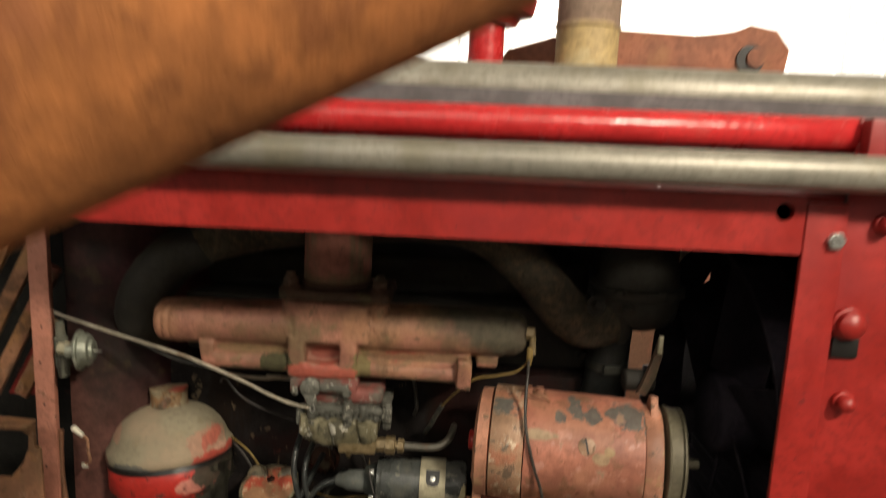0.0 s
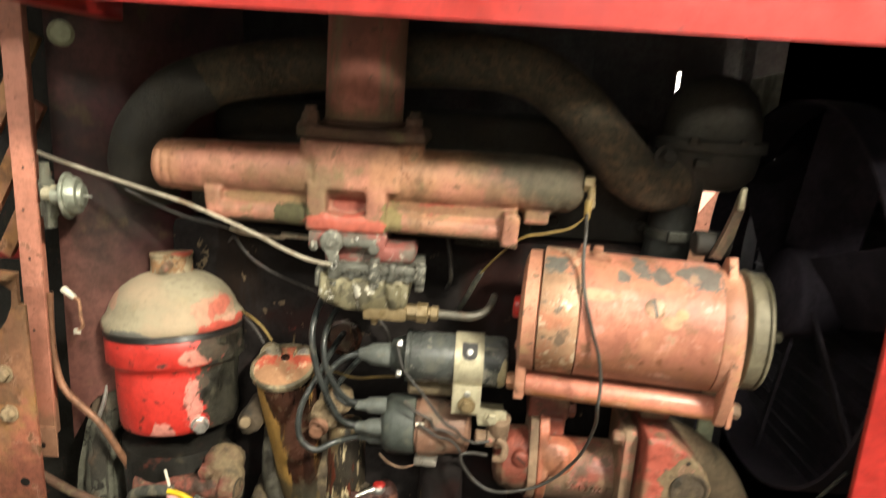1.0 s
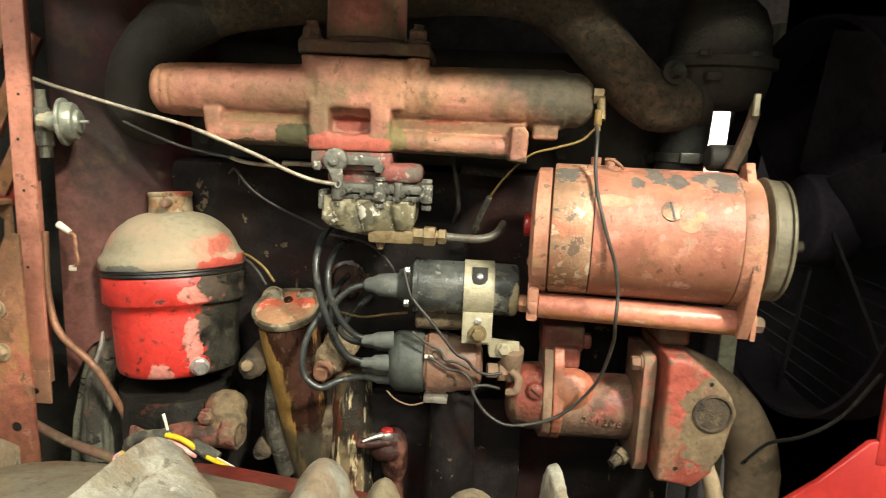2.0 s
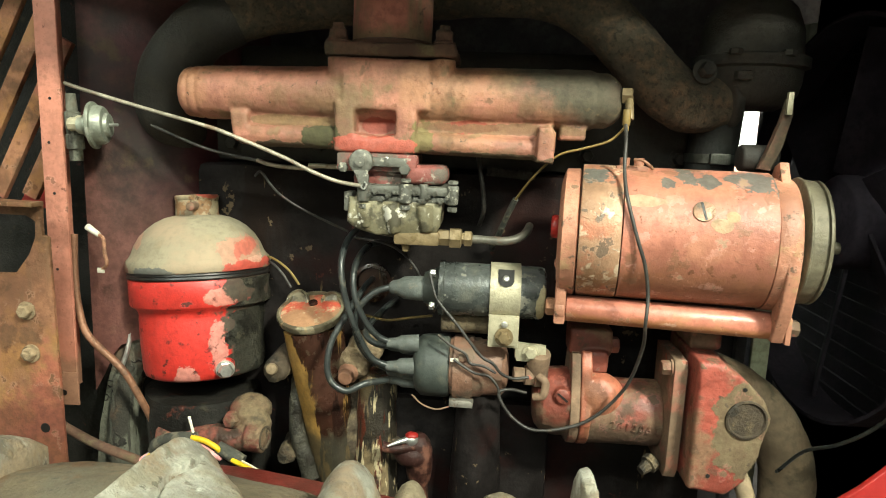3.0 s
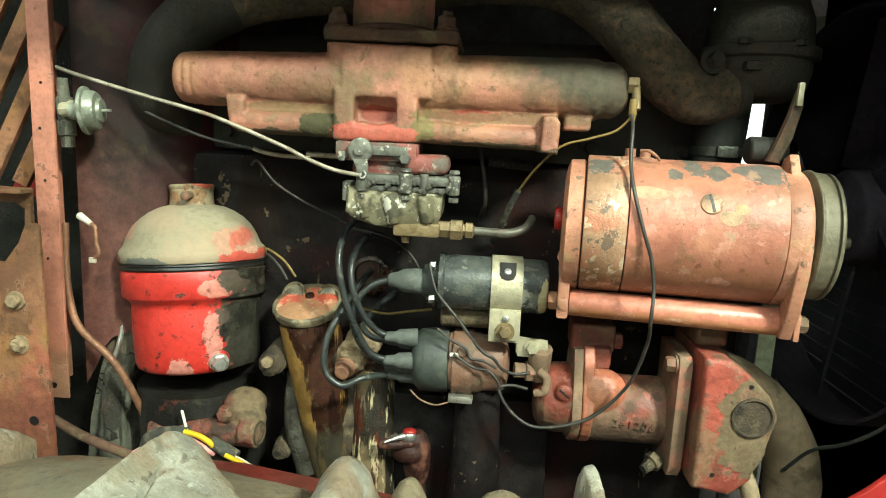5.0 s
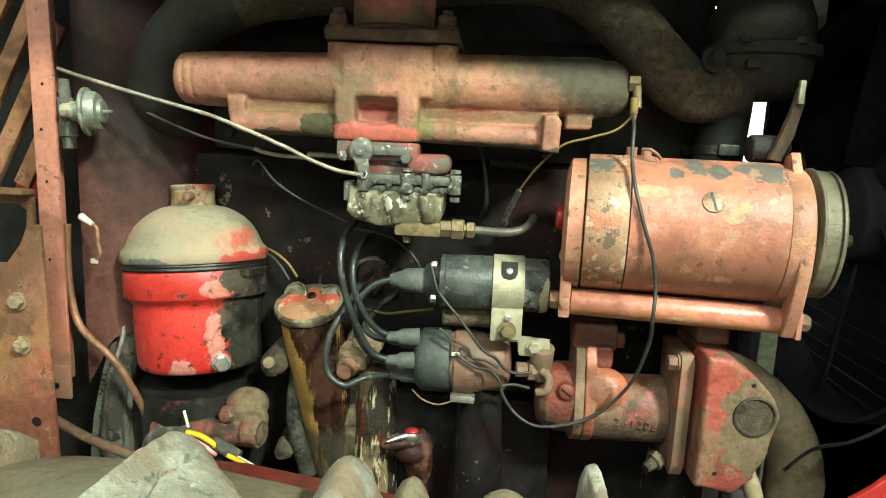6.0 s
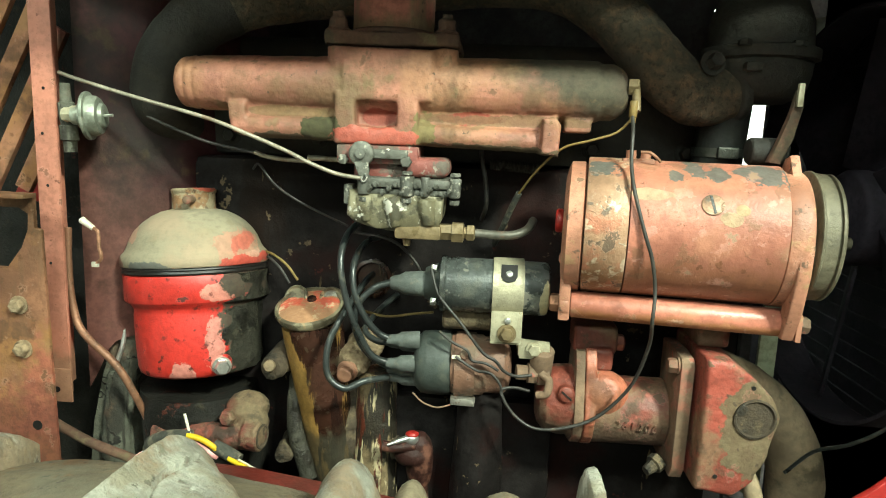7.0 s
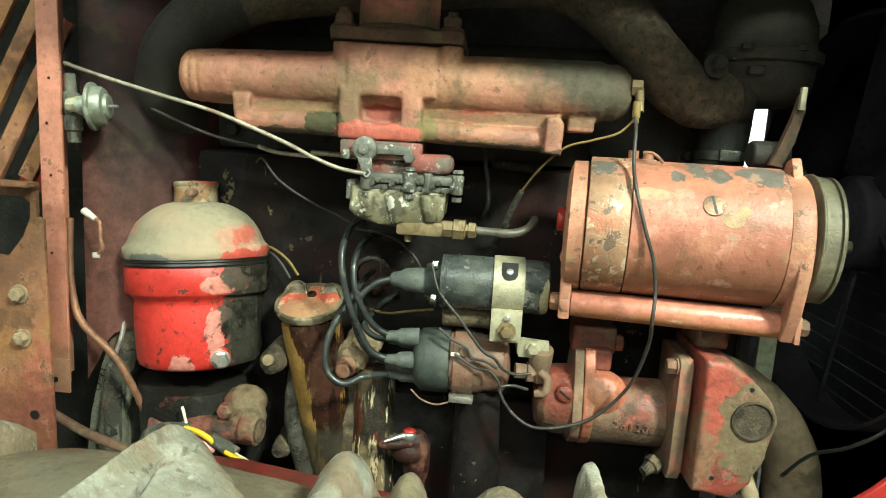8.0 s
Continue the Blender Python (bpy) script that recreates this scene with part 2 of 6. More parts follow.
M_rod = surf("tie_rod_paint", (0.42, 0.155, 0.105), 0.34, layers=[
    # browner towards the bottom of the rod
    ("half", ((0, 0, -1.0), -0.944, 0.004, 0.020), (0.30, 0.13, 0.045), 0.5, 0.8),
    ("noise", (22.0, 0.52, 0.66), (0.46, 0.22, 0.11), 0.6, 0.8), ("noise", (50.0, 0.62, 0.68), (0.58, 0.36, 0.27), 0.5, 0.7)], bump=0.15, wear=((0.30, 0.16, 0.09), 0.61, 38.0))
M_pulley = surf("pulley_grey", (0.17, 0.15, 0.10), 0.6, 0.3, layers=[("noise", (40.0, 0.55, 0.68), (0.09, 0.08, 0.06), 0.8, 0.6)])
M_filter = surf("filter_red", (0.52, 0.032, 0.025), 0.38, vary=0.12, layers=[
    ("blob", ((-0.432, 0.74, 0.872), (0.010, 0.08, 0.028), 1.8), (0.55, 0.24, 0.20), 0.5, 0.85),
    ("blob", ((-0.318, 0.72, 0.866), (0.009, 0.08, 0.030), 1.7), (0.52, 0.22, 0.18), 0.5, 0.9),
    ("blob", ((-0.352, 0.70, 0.832), (0.014, 0.05, 0.016), 1.7), (0.52, 0.22, 0.18), 0.5, 0.9),
    ("blob", ((-0.312, 0.71, 0.928), (0.017, 0.05, 0.011), 1.0), (0.55, 0.23, 0.18), 0.5, 0.9),
    ("noise", (60.0, 0.60, 0.67), (0.10, 0.015, 0.012), 0.6, 0.8),
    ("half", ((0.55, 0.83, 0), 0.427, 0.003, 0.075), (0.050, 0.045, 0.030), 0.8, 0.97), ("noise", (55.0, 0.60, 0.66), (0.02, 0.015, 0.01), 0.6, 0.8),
    ("noise", (150.0, 0.66, 0.70), (0.05, 0.02, 0.015), 0.6, 0.8)], bump=0.15, wear=((0.06, 0.03, 0.025), 0.665, 44.0))
M_dome = surf("filter_dome_dust", (0.31, 0.27, 0.185), 0.85, vary=0.12, layers=[
    ("noise", (26.0, 0.56, 0.68), (0.22, 0.185, 0.115), 0.9, 0.6), ("noise", (7.0, 0.54, 0.66), (0.40, 0.28, 0.19), 0.8, 0.5), ("blob", ((-0.358, 0.785, 1.036), (0.016, 0.02, 0.006), 0.8), (0.42, 0.07, 0.05), 0.5, 0.9),
    ("noise", (10.0, 0.50, 0.66), (0.30, 0.25, 0.15), 0.9, 0.7),
    ("blob", ((-0.294, 0.73, 0.980), (0.026, 0.05, 0.022), 1.0), (0.44, 0.22, 0.15), 0.7, 0.7), ("blob", ((-0.298, 0.73, 0.984), (0.010, 0.05, 0.013), 1.1), (0.46, 0.10, 0.07), 0.5, 0.8),
    ("blob", ((-0.280, 0.74, 0.960), (0.040, 0.06, 0.008), 1.5), (0.46, 0.050, 0.036), 0.5, 0.85),
    ("blob", ((-0.285, 0.73, 0.968), (0.010, 0.04, 0.006), 1.2), (0.52, 0.30, 0.22), 0.6, 0.9),
    ("blob", ((-0.385, 0.69, 0.953), (0.028, 0.05, 0.0095), 1.4), (0.10, 0.105, 0.10), 0.7, 0.85), ("blob", ((-0.340, 0.69, 0.949), (0.040, 0.05, 0.006), 1.6), (0.24, 0.10, 0.07), 0.7, 0.75), ("blob", ((-0.440, 0.72, 0.950), (0.020, 0.06, 0.008), 1.6), (0.17, 0.06, 0.04), 0.7, 0.8),
    ("blob", ((-0.425, 0.72, 0.985), (0.014, 0.05, 0.010), 1.2), (0.45, 0.22, 0.15), 0.7, 0.6)], bump=0.2)
M_knob = surf("rust_flecked_knob", (0.30, 0.245, 0.155), 0.7, layers=[
    ("noise", (60.0, 0.47, 0.57), (0.24, 0.12, 0.05), 0.8, 0.85), ("noise", (90.0, 0.60, 0.65), (0.09, 0.06, 0.035), 0.8, 0.8), ("blob", ((-0.345, 0.775, 1.040), (0.020, 0.03, 0.007), 0.8), (0.44, 0.08, 0.05), 0.5, 0.9)], bump=0.4)
M_filtercrud = surf("filter_crud", (0.050, 0.046, 0.032), 0.65, layers=[
    ("noise", (45.0, 0.50, 0.60), (0.016, 0.013, 0.009), 0.45, 0.9), ("noise", (70.0, 0.58, 0.64), (0.13, 0.12, 0.08), 0.8, 0.7)], bump=0.7)
M_redfoot = surf("dusty_red_casting", (0.19, 0.055, 0.038), 0.6, layers=[
    ("noise", (26.0, 0.50, 0.58), (0.17, 0.12, 0.07), 0.85, 0.85), ("half", ((0.55, 0.2, 0.8), 0.617, 0.010, 0.05), (0.155, 0.118, 0.065), 0.9, 0.85), ("noise", (30.0, 0.53, 0.63), (0.06, 0.045, 0.026), 0.8, 0.8), ("noise", (18.0, 0.53, 0.61), (0.03, 0.022, 0.014), 0.6, 0.9)], bump=0.5)
M_perished = surf("perished_rubber", (0.13, 0.13, 0.098), 0.85, layers=[("vein", (22.0, 0.020), (0.012, 0.010, 0.008), 0.9, 0.95),
    ("streak", (30.0, 0.53, 0.58), (0.025, 0.022, 0.016), 0.8, 0.9), ("noise", (12.0, 0.52, 0.62), (0.13, 0.085, 0.055), 0.9, 0.7)], bump=0.7)
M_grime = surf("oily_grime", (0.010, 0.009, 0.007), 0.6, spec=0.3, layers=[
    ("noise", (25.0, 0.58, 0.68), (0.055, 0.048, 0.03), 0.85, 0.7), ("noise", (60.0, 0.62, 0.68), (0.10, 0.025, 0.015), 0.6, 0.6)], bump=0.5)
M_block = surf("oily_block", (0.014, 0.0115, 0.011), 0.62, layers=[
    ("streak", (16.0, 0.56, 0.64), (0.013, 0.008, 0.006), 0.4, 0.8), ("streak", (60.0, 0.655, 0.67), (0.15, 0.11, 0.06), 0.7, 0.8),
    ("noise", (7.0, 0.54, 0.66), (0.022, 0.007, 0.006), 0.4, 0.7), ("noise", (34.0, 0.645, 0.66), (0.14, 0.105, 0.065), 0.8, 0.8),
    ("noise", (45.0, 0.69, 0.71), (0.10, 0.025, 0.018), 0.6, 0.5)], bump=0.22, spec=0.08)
M_tube = surf("oil_streaked_filler", (0.040, 0.016, 0.010), 0.24, layers=[
    ("noise", (30.0, 0.56, 0.64), (0.10, 0.085, 0.05), 0.7, 0.6), ("streak", (15.0, 0.51, 0.53), (0.30, 0.175, 0.05), 0.40, 0.92), ("streak", (40.0, 0.54, 0.57), (0.018, 0.008, 0.006), 0.16, 0.9),
    ("half", ((0, 0, -1.0), -0.755, 0.015, 0.06), (0.035, 0.032, 0.02), 0.6, 0.8)])
M_flaky = surf("flaking_column", (0.028, 0.022, 0.014), 0.5, layers=[
    ("streak", (44.0, 0.49, 0.53), (0.20, 0.145, 0.075), 0.7, 0.9), ("streak", (52.0, 0.53, 0.56), (0.09, 0.022, 0.012), 0.3, 0.95), ("streak", (95.0, 0.59, 0.61), (0.55, 0.46, 0.28), 0.5, 0.9), ("noise", (14.0, 0.57, 0.64), (0.02, 0.017, 0.012), 0.5, 0.9)], bump=0.5)
M_grimydust = surf("dusty_grime", (0.060, 0.043, 0.026), 0.85, layers=[
    ("noise", (30.0, 0.50, 0.62), (0.15, 0.115, 0.065), 0.9, 0.8), ("noise", (22.0, 0.56, 0.64), (0.02, 0.017, 0.012), 0.6, 0.9)], bump=0.6)
M_dustytan = surf("tan_dust_crust", (0.27, 0.20, 0.12), 0.9, layers=[("noise", (30.0, 0.50, 0.60), (0.10, 0.065, 0.035), 0.9, 0.85), ("noise", (60.0, 0.58, 0.64), (0.30, 0.235, 0.145), 0.9, 0.8)], bump=0.6)
M_cup_rim = surf("oily_lid_rim", (0.20, 0.175, 0.115), 0.3, layers=[("noise", (40.0, 0.52, 0.60), (0.05, 0.04, 0.025), 0.3, 0.8), ("noise", (60.0, 0.60, 0.65), (0.42, 0.30, 0.17), 0.5, 0.7)])
M_tap = surf("oily_tap_body", (0.038, 0.014, 0.011), 0.6, spec=0.25, layers=[("noise", (24.0, 0.52, 0.62), (0.17, 0.075, 0.05), 0.6, 0.7), ("noise", (18.0, 0.54, 0.62), (0.02, 0.014, 0.01), 0.3, 0.85)])
M_cup = surf("filler_cup_paint", (0.46, 0.25, 0.14), 0.45, layers=[
    ("noise", (24.0, 0.50, 0.58), (0.50, 0.055, 0.035), 0.45, 0.8), ("noise", (60.0, 0.60, 0.66), (0.55, 0.44, 0.30), 0.6, 0.7)], wear=((0.52, 0.40, 0.27), 0.60, 40.0))
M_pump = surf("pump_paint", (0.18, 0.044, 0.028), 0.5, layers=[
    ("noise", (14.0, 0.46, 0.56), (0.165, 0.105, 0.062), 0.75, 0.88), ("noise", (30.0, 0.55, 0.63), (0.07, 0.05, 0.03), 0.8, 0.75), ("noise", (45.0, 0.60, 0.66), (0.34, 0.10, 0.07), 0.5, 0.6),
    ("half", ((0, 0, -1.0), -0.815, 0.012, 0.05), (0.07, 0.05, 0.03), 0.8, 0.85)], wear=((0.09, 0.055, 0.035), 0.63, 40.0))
M_flangepump = surf("pump_ring_paint", (0.36, 0.12, 0.07), 0.4, layers=[
    ("streak", (34.0, 0.52, 0.60), (0.20, 0.085, 0.045), 0.6, 0.8),
    ("noise", (30.0, 0.54, 0.66), (0.34, 0.10, 0.06), 0.5, 0.8), ("noise", (60.0, 0.62, 0.67), (0.46, 0.24, 0.15), 0.5, 0.8)], wear=((0.16, 0.10, 0.06), 0.63, 48.0))
M_housing = surf("housing_paint", (0.25, 0.052, 0.034), 0.55, layers=[
    ("noise", (16.0, 0.48, 0.58), (0.19, 0.115, 0.065), 0.8, 0.85), ("noise", (40.0, 0.54, 0.62), (0.10, 0.06, 0.035), 0.8, 0.7),
    ("blob", ((0.255, 0.64, 0.838), (0.036, 0.05, 0.055), 0.8), (0.125, 0.10, 0.055), 0.85, 0.92),
    ("noise", (80.0, 0.64, 0.69), (0.05, 0.03, 0.02), 0.6, 0.8)], wear=((0.13, 0.085, 0.05), 0.61, 42.0))
M_plate = surf("end_plate_dusty", (0.185, 0.12, 0.075), 0.8, layers=[("noise", (30.0, 0.52, 0.64), (0.28, 0.09, 0.06), 0.6, 0.7)], wear=((0.30, 0.10, 0.07), 0.62, 42.0))
M_elbow = surf("dusty_elbow_pipe", (0.25, 0.185, 0.115), 0.8, layers=[("noise", (12.0, 0.50, 0.66), (0.19, 0.15, 0.085), 0.9, 0.8), ("noise", (22.0, 0.57, 0.66), (0.09, 0.075, 0.045), 0.85, 0.7)])
M_arch = surf("rusty_exhaust", (0.082, 0.068, 0.045), 0.85, layers=[
    ("noise", (85.0, 0.44, 0.68), (0.19, 0.125, 0.072), 0.9, 0.75), ("noise", (170.0, 0.50, 0.66), (0.035, 0.028, 0.02), 0.9, 0.7), ("noise", (12.0, 0.52, 0.66), (0.062, 0.055, 0.042), 0.9, 0.8)], bump=0.4)
M_dark = surf("dark_casting", (0.028, 0.025, 0.019), 0.75, layers=[("noise", (30.0, 0.50, 0.66), (0.040, 0.034, 0.024), 0.85, 0.7)], bump=0.4)
M_hose = surf("black_hose", (0.020, 0.021, 0.019), 0.6, spec=0.2, layers=[("noise", (40.0, 0.52, 0.68), (0.025, 0.024, 0.018), 0.85, 0.6)])
M_black = surf("matt_black_paint", (0.19, 0.145, 0.20), 0.75, layers=[("noise", (18.0, 0.52, 0.70), (0.14, 0.11, 0.12), 0.85, 0.6)])
M_fan = surf("dusty_fan_black", (0.028, 0.023, 0.031), 0.9, spec=0.12, layers=[("noise", (18.0, 0.52, 0.70), (0.022, 0.018, 0.020), 0.9, 0.6)], bump=0.1)
M_shroud = surf("brown_shroud", (0.15, 0.105, 0.11), 0.8, layers=[("noise", (10.0, 0.50, 0.68), (0.095, 0.072, 0.060), 0.85, 0.7)])
# Dark patches: black-green grime, also standing in for shade on the upper sheet.
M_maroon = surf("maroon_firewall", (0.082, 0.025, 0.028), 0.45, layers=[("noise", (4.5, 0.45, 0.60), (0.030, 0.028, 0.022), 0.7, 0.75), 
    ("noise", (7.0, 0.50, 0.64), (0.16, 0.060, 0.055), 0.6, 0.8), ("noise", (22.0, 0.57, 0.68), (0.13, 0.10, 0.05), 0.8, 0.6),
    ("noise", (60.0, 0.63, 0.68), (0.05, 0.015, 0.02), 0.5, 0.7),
    # paler pink lower left: dust, and the sheet's lit part put into the colour
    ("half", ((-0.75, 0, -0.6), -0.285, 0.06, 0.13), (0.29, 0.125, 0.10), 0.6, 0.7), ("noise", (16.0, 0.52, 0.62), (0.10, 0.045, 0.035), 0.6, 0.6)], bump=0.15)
M_post = surf("post_paint", (0.47, 0.195, 0.135), 0.55, vary=0.14, layers=[("half", ((0, 0, -1.0), -0.852, 0.008, 0.05), (0.22, 0.12, 0.07), 0.7, 0.8), 
    ("noise", (10.0, 0.50, 0.66), (0.42, 0.15, 0.09), 0.6, 0.7), ("noise", (80.0, 0.63, 0.68), (0.14, 0.05, 0.03), 0.7, 0.8)], bump=0.15, wear=((0.24, 0.11, 0.07), 0.655, 40.0))
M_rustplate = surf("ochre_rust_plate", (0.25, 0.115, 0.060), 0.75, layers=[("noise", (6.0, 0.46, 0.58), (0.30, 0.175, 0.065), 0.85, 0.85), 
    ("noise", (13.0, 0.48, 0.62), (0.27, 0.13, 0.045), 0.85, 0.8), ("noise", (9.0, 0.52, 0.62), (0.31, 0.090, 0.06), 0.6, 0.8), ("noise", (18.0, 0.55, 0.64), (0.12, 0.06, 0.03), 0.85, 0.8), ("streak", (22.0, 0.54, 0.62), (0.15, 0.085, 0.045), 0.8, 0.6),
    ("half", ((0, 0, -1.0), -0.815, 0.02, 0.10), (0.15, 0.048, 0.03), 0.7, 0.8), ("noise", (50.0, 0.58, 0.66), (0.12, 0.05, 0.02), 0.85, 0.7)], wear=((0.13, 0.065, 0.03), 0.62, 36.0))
M_rail = surf("red_rail_paint", (0.33, 0.019, 0.015), 0.40, vary=0.14, layers=[
    ("noise", (6.0, 0.50, 0.68), (0.25, 0.012, 0.014), 0.5, 0.7), ("noise", (90.0, 0.64, 0.69), (0.12, 0.012, 0.012), 0.6, 0.6)], bump=0.08)
# Darker copy of the rail red: oil and shade in one colour.
M_lowrail = surf("oily_red_rail", (0.13, 0.020, 0.015), 0.4, layers=[("noise", (12.0, 0.50, 0.64), (0.06, 0.018, 0.012), 0.5, 0.8), ("noise", (60.0, 0.60, 0.66), (0.10, 0.06, 0.035), 0.8, 0.6)], bump=0.2)
M_redpipe = surf("red_pipe_paint", (0.52, 0.025, 0.028), 0.26, vary=0.1, bump=0.22, bump_scale=120.0, layers=[
    ("noise", (18.0, 0.56, 0.66), (0.46, 0.05, 0.045), 0.35, 0.6)])
M_greypipe = surf("grey_steel_pipe", (0.30, 0.282, 0.235), 0.45, 0.35, vary=0.12, bump=0.1, layers=[("noise", (14.0, 0.50, 0.68), (0.20, 0.18, 0.125), 0.55, 0.7)])
M_beam = surf("orange_rust_beam", (0.42, 0.148, 0.042), 0.8, layers=[
    ("noise", (9.0, 0.46, 0.62), (0.27, 0.090, 0.040), 0.85, 0.8), ("streak", (34.0, 0.52, 0.62), (0.24, 0.08, 0.025), 0.85, 0.7), ("noise", (40.0, 0.55, 0.66), (0.20, 0.07, 0.02), 0.9, 0.7)])
M_arm = surf("brown_lift_arm", (0.28, 0.10, 0.055), 0.7, layers=[("noise", (12.0, 0.5, 0.66), (0.34, 0.16, 0.08), 0.8, 0.7)])
M_stackrust = surf("rust_stained_exhaust", (0.50, 0.36, 0.17), 0.6, layers=[
    ("noise", (20.0, 0.48, 0.60), (0.55, 0.45, 0.26), 0.5, 0.8), ("half", ((0, 0, 1.0), 1.535, 0.006, 0.02), (0.25, 0.17, 0.13), 0.8, 0.95)])
M_tyre = surf("weathered_tyre_rubber", (0.155, 0.128, 0.080), 0.9, layers=[
    ("noise", (9.0, 0.48, 0.60), (0.15, 0.14, 0.10), 0.9, 0.8), ("noise", (20.0, 0.52, 0.64), (0.17, 0.095, 0.04), 0.9, 0.8), ("noise", (15.0, 0.60, 0.68), (0.36, 0.33, 0.25), 0.9, 0.6),
    ("noise", (60.0, 0.62, 0.68), (0.06, 0.055, 0.04), 0.9, 0.7)], bump=0.6)
M_lug = surf("chalky_tyre_lug", (0.33, 0.325, 0.27), 0.9, layers=[
    ("streak", (30.0, 0.56, 0.64), (0.19, 0.17, 0.12), 0.9, 0.6), ("noise", (55.0, 0.58, 0.64), (0.13, 0.12, 0.085), 0.9, 0.6),
    ("noise", (16.0, 0.50, 0.62), (0.22, 0.20, 0.14), 0.9, 0.8), ("noise", (34.0, 0.58, 0.66), (0.56, 0.55, 0.48), 0.9, 0.7), ("noise", (28.0, 0.63, 0.66), (0.10, 0.095, 0.07), 0.9, 0.8),
    ("noise", (8.0, 0.52, 0.60), (0.21, 0.145, 0.085), 0.9, 0.75), ("half", ((0, 0, -1.0), -0.828, 0.008, 0.04), (0.27, 0.20, 0.12), 0.9, 0.75)], bump=0.7, wear=((0.12, 0.105, 0.075), 0.69, 26.0))
M_hood = surf("inner_hood_black", (0.13, 0.118, 0.122), 0.85, bump=0.1)
M_wall = surf("white_sheet_wall", (0.80, 0.80, 0.78), 0.5, vary=0.04, bump=0.03)
M_room = surf("grey_workshop_wall", (0.66, 0.65, 0.60), 0.8, vary=0.1, bump=0.1)
M_concrete = surf("stained_concrete", (0.26, 0.25, 0.23), 0.85, layers=[("noise", (1.5, 0.5, 0.66), (0.15, 0.14, 0.12), 0.8, 0.7)])
M_gap = surf("green_flat_bar", (0.32, 0.335, 0.22), 0.7, bump=0.1)
M_flap = surf("grey_flap_sheet", (0.66, 0.69, 0.57), 0.75, layers=[("streak", (30.0, 0.48, 0.60), (0.26, 0.27, 0.20), 0.8, 0.8)], bump=0.2)
M_clamp = surf("hose_clamp_steel", (0.075, 0.078, 0.065), 0.4, 0.7)
M_seal = surf("filter_seal_black", (0.009, 0.008, 0.007), 0.4, bump=0.1)
M_fuel = surf("dull_fuel_pipe", (0.105, 0.098, 0.078), 0.5, 0.3, layers=[("noise", (60.0, 0.54, 0.66), (0.16, 0.09, 0.06), 0.7, 0.6)], bump=0.1)
M_copper = surf("dull_copper_tube", (0.34, 0.17, 0.10), 0.5, 0.3, layers=[("noise", (50.0, 0.52, 0.66), (0.10, 0.06, 0.04), 0.75, 0.7)])
M_rodsteel = surf("worn_control_rod", (0.40, 0.36, 0.28), 0.4, 0.45, layers=[("noise", (60.0, 0.56, 0.66), (0.22, 0.13, 0.07), 0.7, 0.6)], bump=0.1)


def glow(name, colour, strength):
    m = bpy.data.materials.new(name)
    m.use_nodes = True
    b = m.node_tree.nodes["Principled BSDF"]
    b.inputs["Base Color"].default_value = (*colour, 1)
    b.inputs["Emission Color"].default_value = (*colour, 1)
    b.inputs["Emission Strength"].default_value = strength
    return m


M_glow = glow("lamp_diffuser", (1.0, 0.97, 0.92), 6.0)

# ---- builders ----
BASE = {}


def thing(name, base, label, category, group="", kind=""):
    ob = new(name)
    ob.empty_display_size = 0.02
    ob.location = base
    BASE[ob.name] = Vector(base)
    return tagged(ob, label, category, group, kind)


def finish(bm, smooth=40):
    bmesh.ops.recalc_face_normals(bm, faces=bm.faces)
    for f in bm.faces:
        f.smooth = True
    for e in bm.edges:
        if len(e.link_faces) == 2 and e.calc_face_angle(0) > radians(smooth):
            e.smooth = False


def part(name, bm, material, parent=None, label="", smooth=40):
    """Link a bmesh, made in world metres, as one mesh object under a thing or a part."""
    finish(bm, smooth)
    base = BASE[parent.name] if parent else Vector()
    bm.transform(Matrix.Translation(-base))
    me = bpy.data.meshes.new(name)
    bm.to_mesh(me)
    bm.free()
    me.materials.append(material)
    ob = new(name, me)
    BASE[ob.name] = base
    if parent:
        ob.parent = parent
    if label:
        ob["label"] = label
    return ob


def solid(name, bm, material, label, category, kind="", group="", smooth=40):
    """A thing of one mesh."""
    ob = part(name, bm, material, None, "", smooth)
    return tagged(ob, label, category, group, kind)


def B():
    return bmesh.new()


def box(bm, x0, x1, y0, y1, z0, z1, bevel=0.0, segs=2):
    vs = [bm.verts.new(c) for c in ((x0, y0, z0), (x1, y0, z0), (x1, y1, z0), (x0, y1, z0), (x0, y0, z1), (x1, y0, z1), (x1, y1, z1), (x0, y1, z1))]
    fs = [bm.faces.new([vs[i] for i in q]) for q in ((0, 3, 2, 1), (4, 5, 6, 7), (0, 1, 5, 4), (1, 2, 6, 5), (2, 3, 7, 6), (3, 0, 4, 7))]
    if bevel:
        es = list({e for f in fs for e in f.edges})
        bmesh.ops.bevel(bm, geom=es, offset=bevel, segments=segs, affect="EDGES", profile=0.6)
    return bm


def basis(axis):
    a = Vector(axis).normalized()
    u = a.cross(Vector((0, 0, 1)) if abs(a.z) < 0.9 else Vector((1, 0, 0))).normalized()
    return a, u, a.cross(u).normalized()


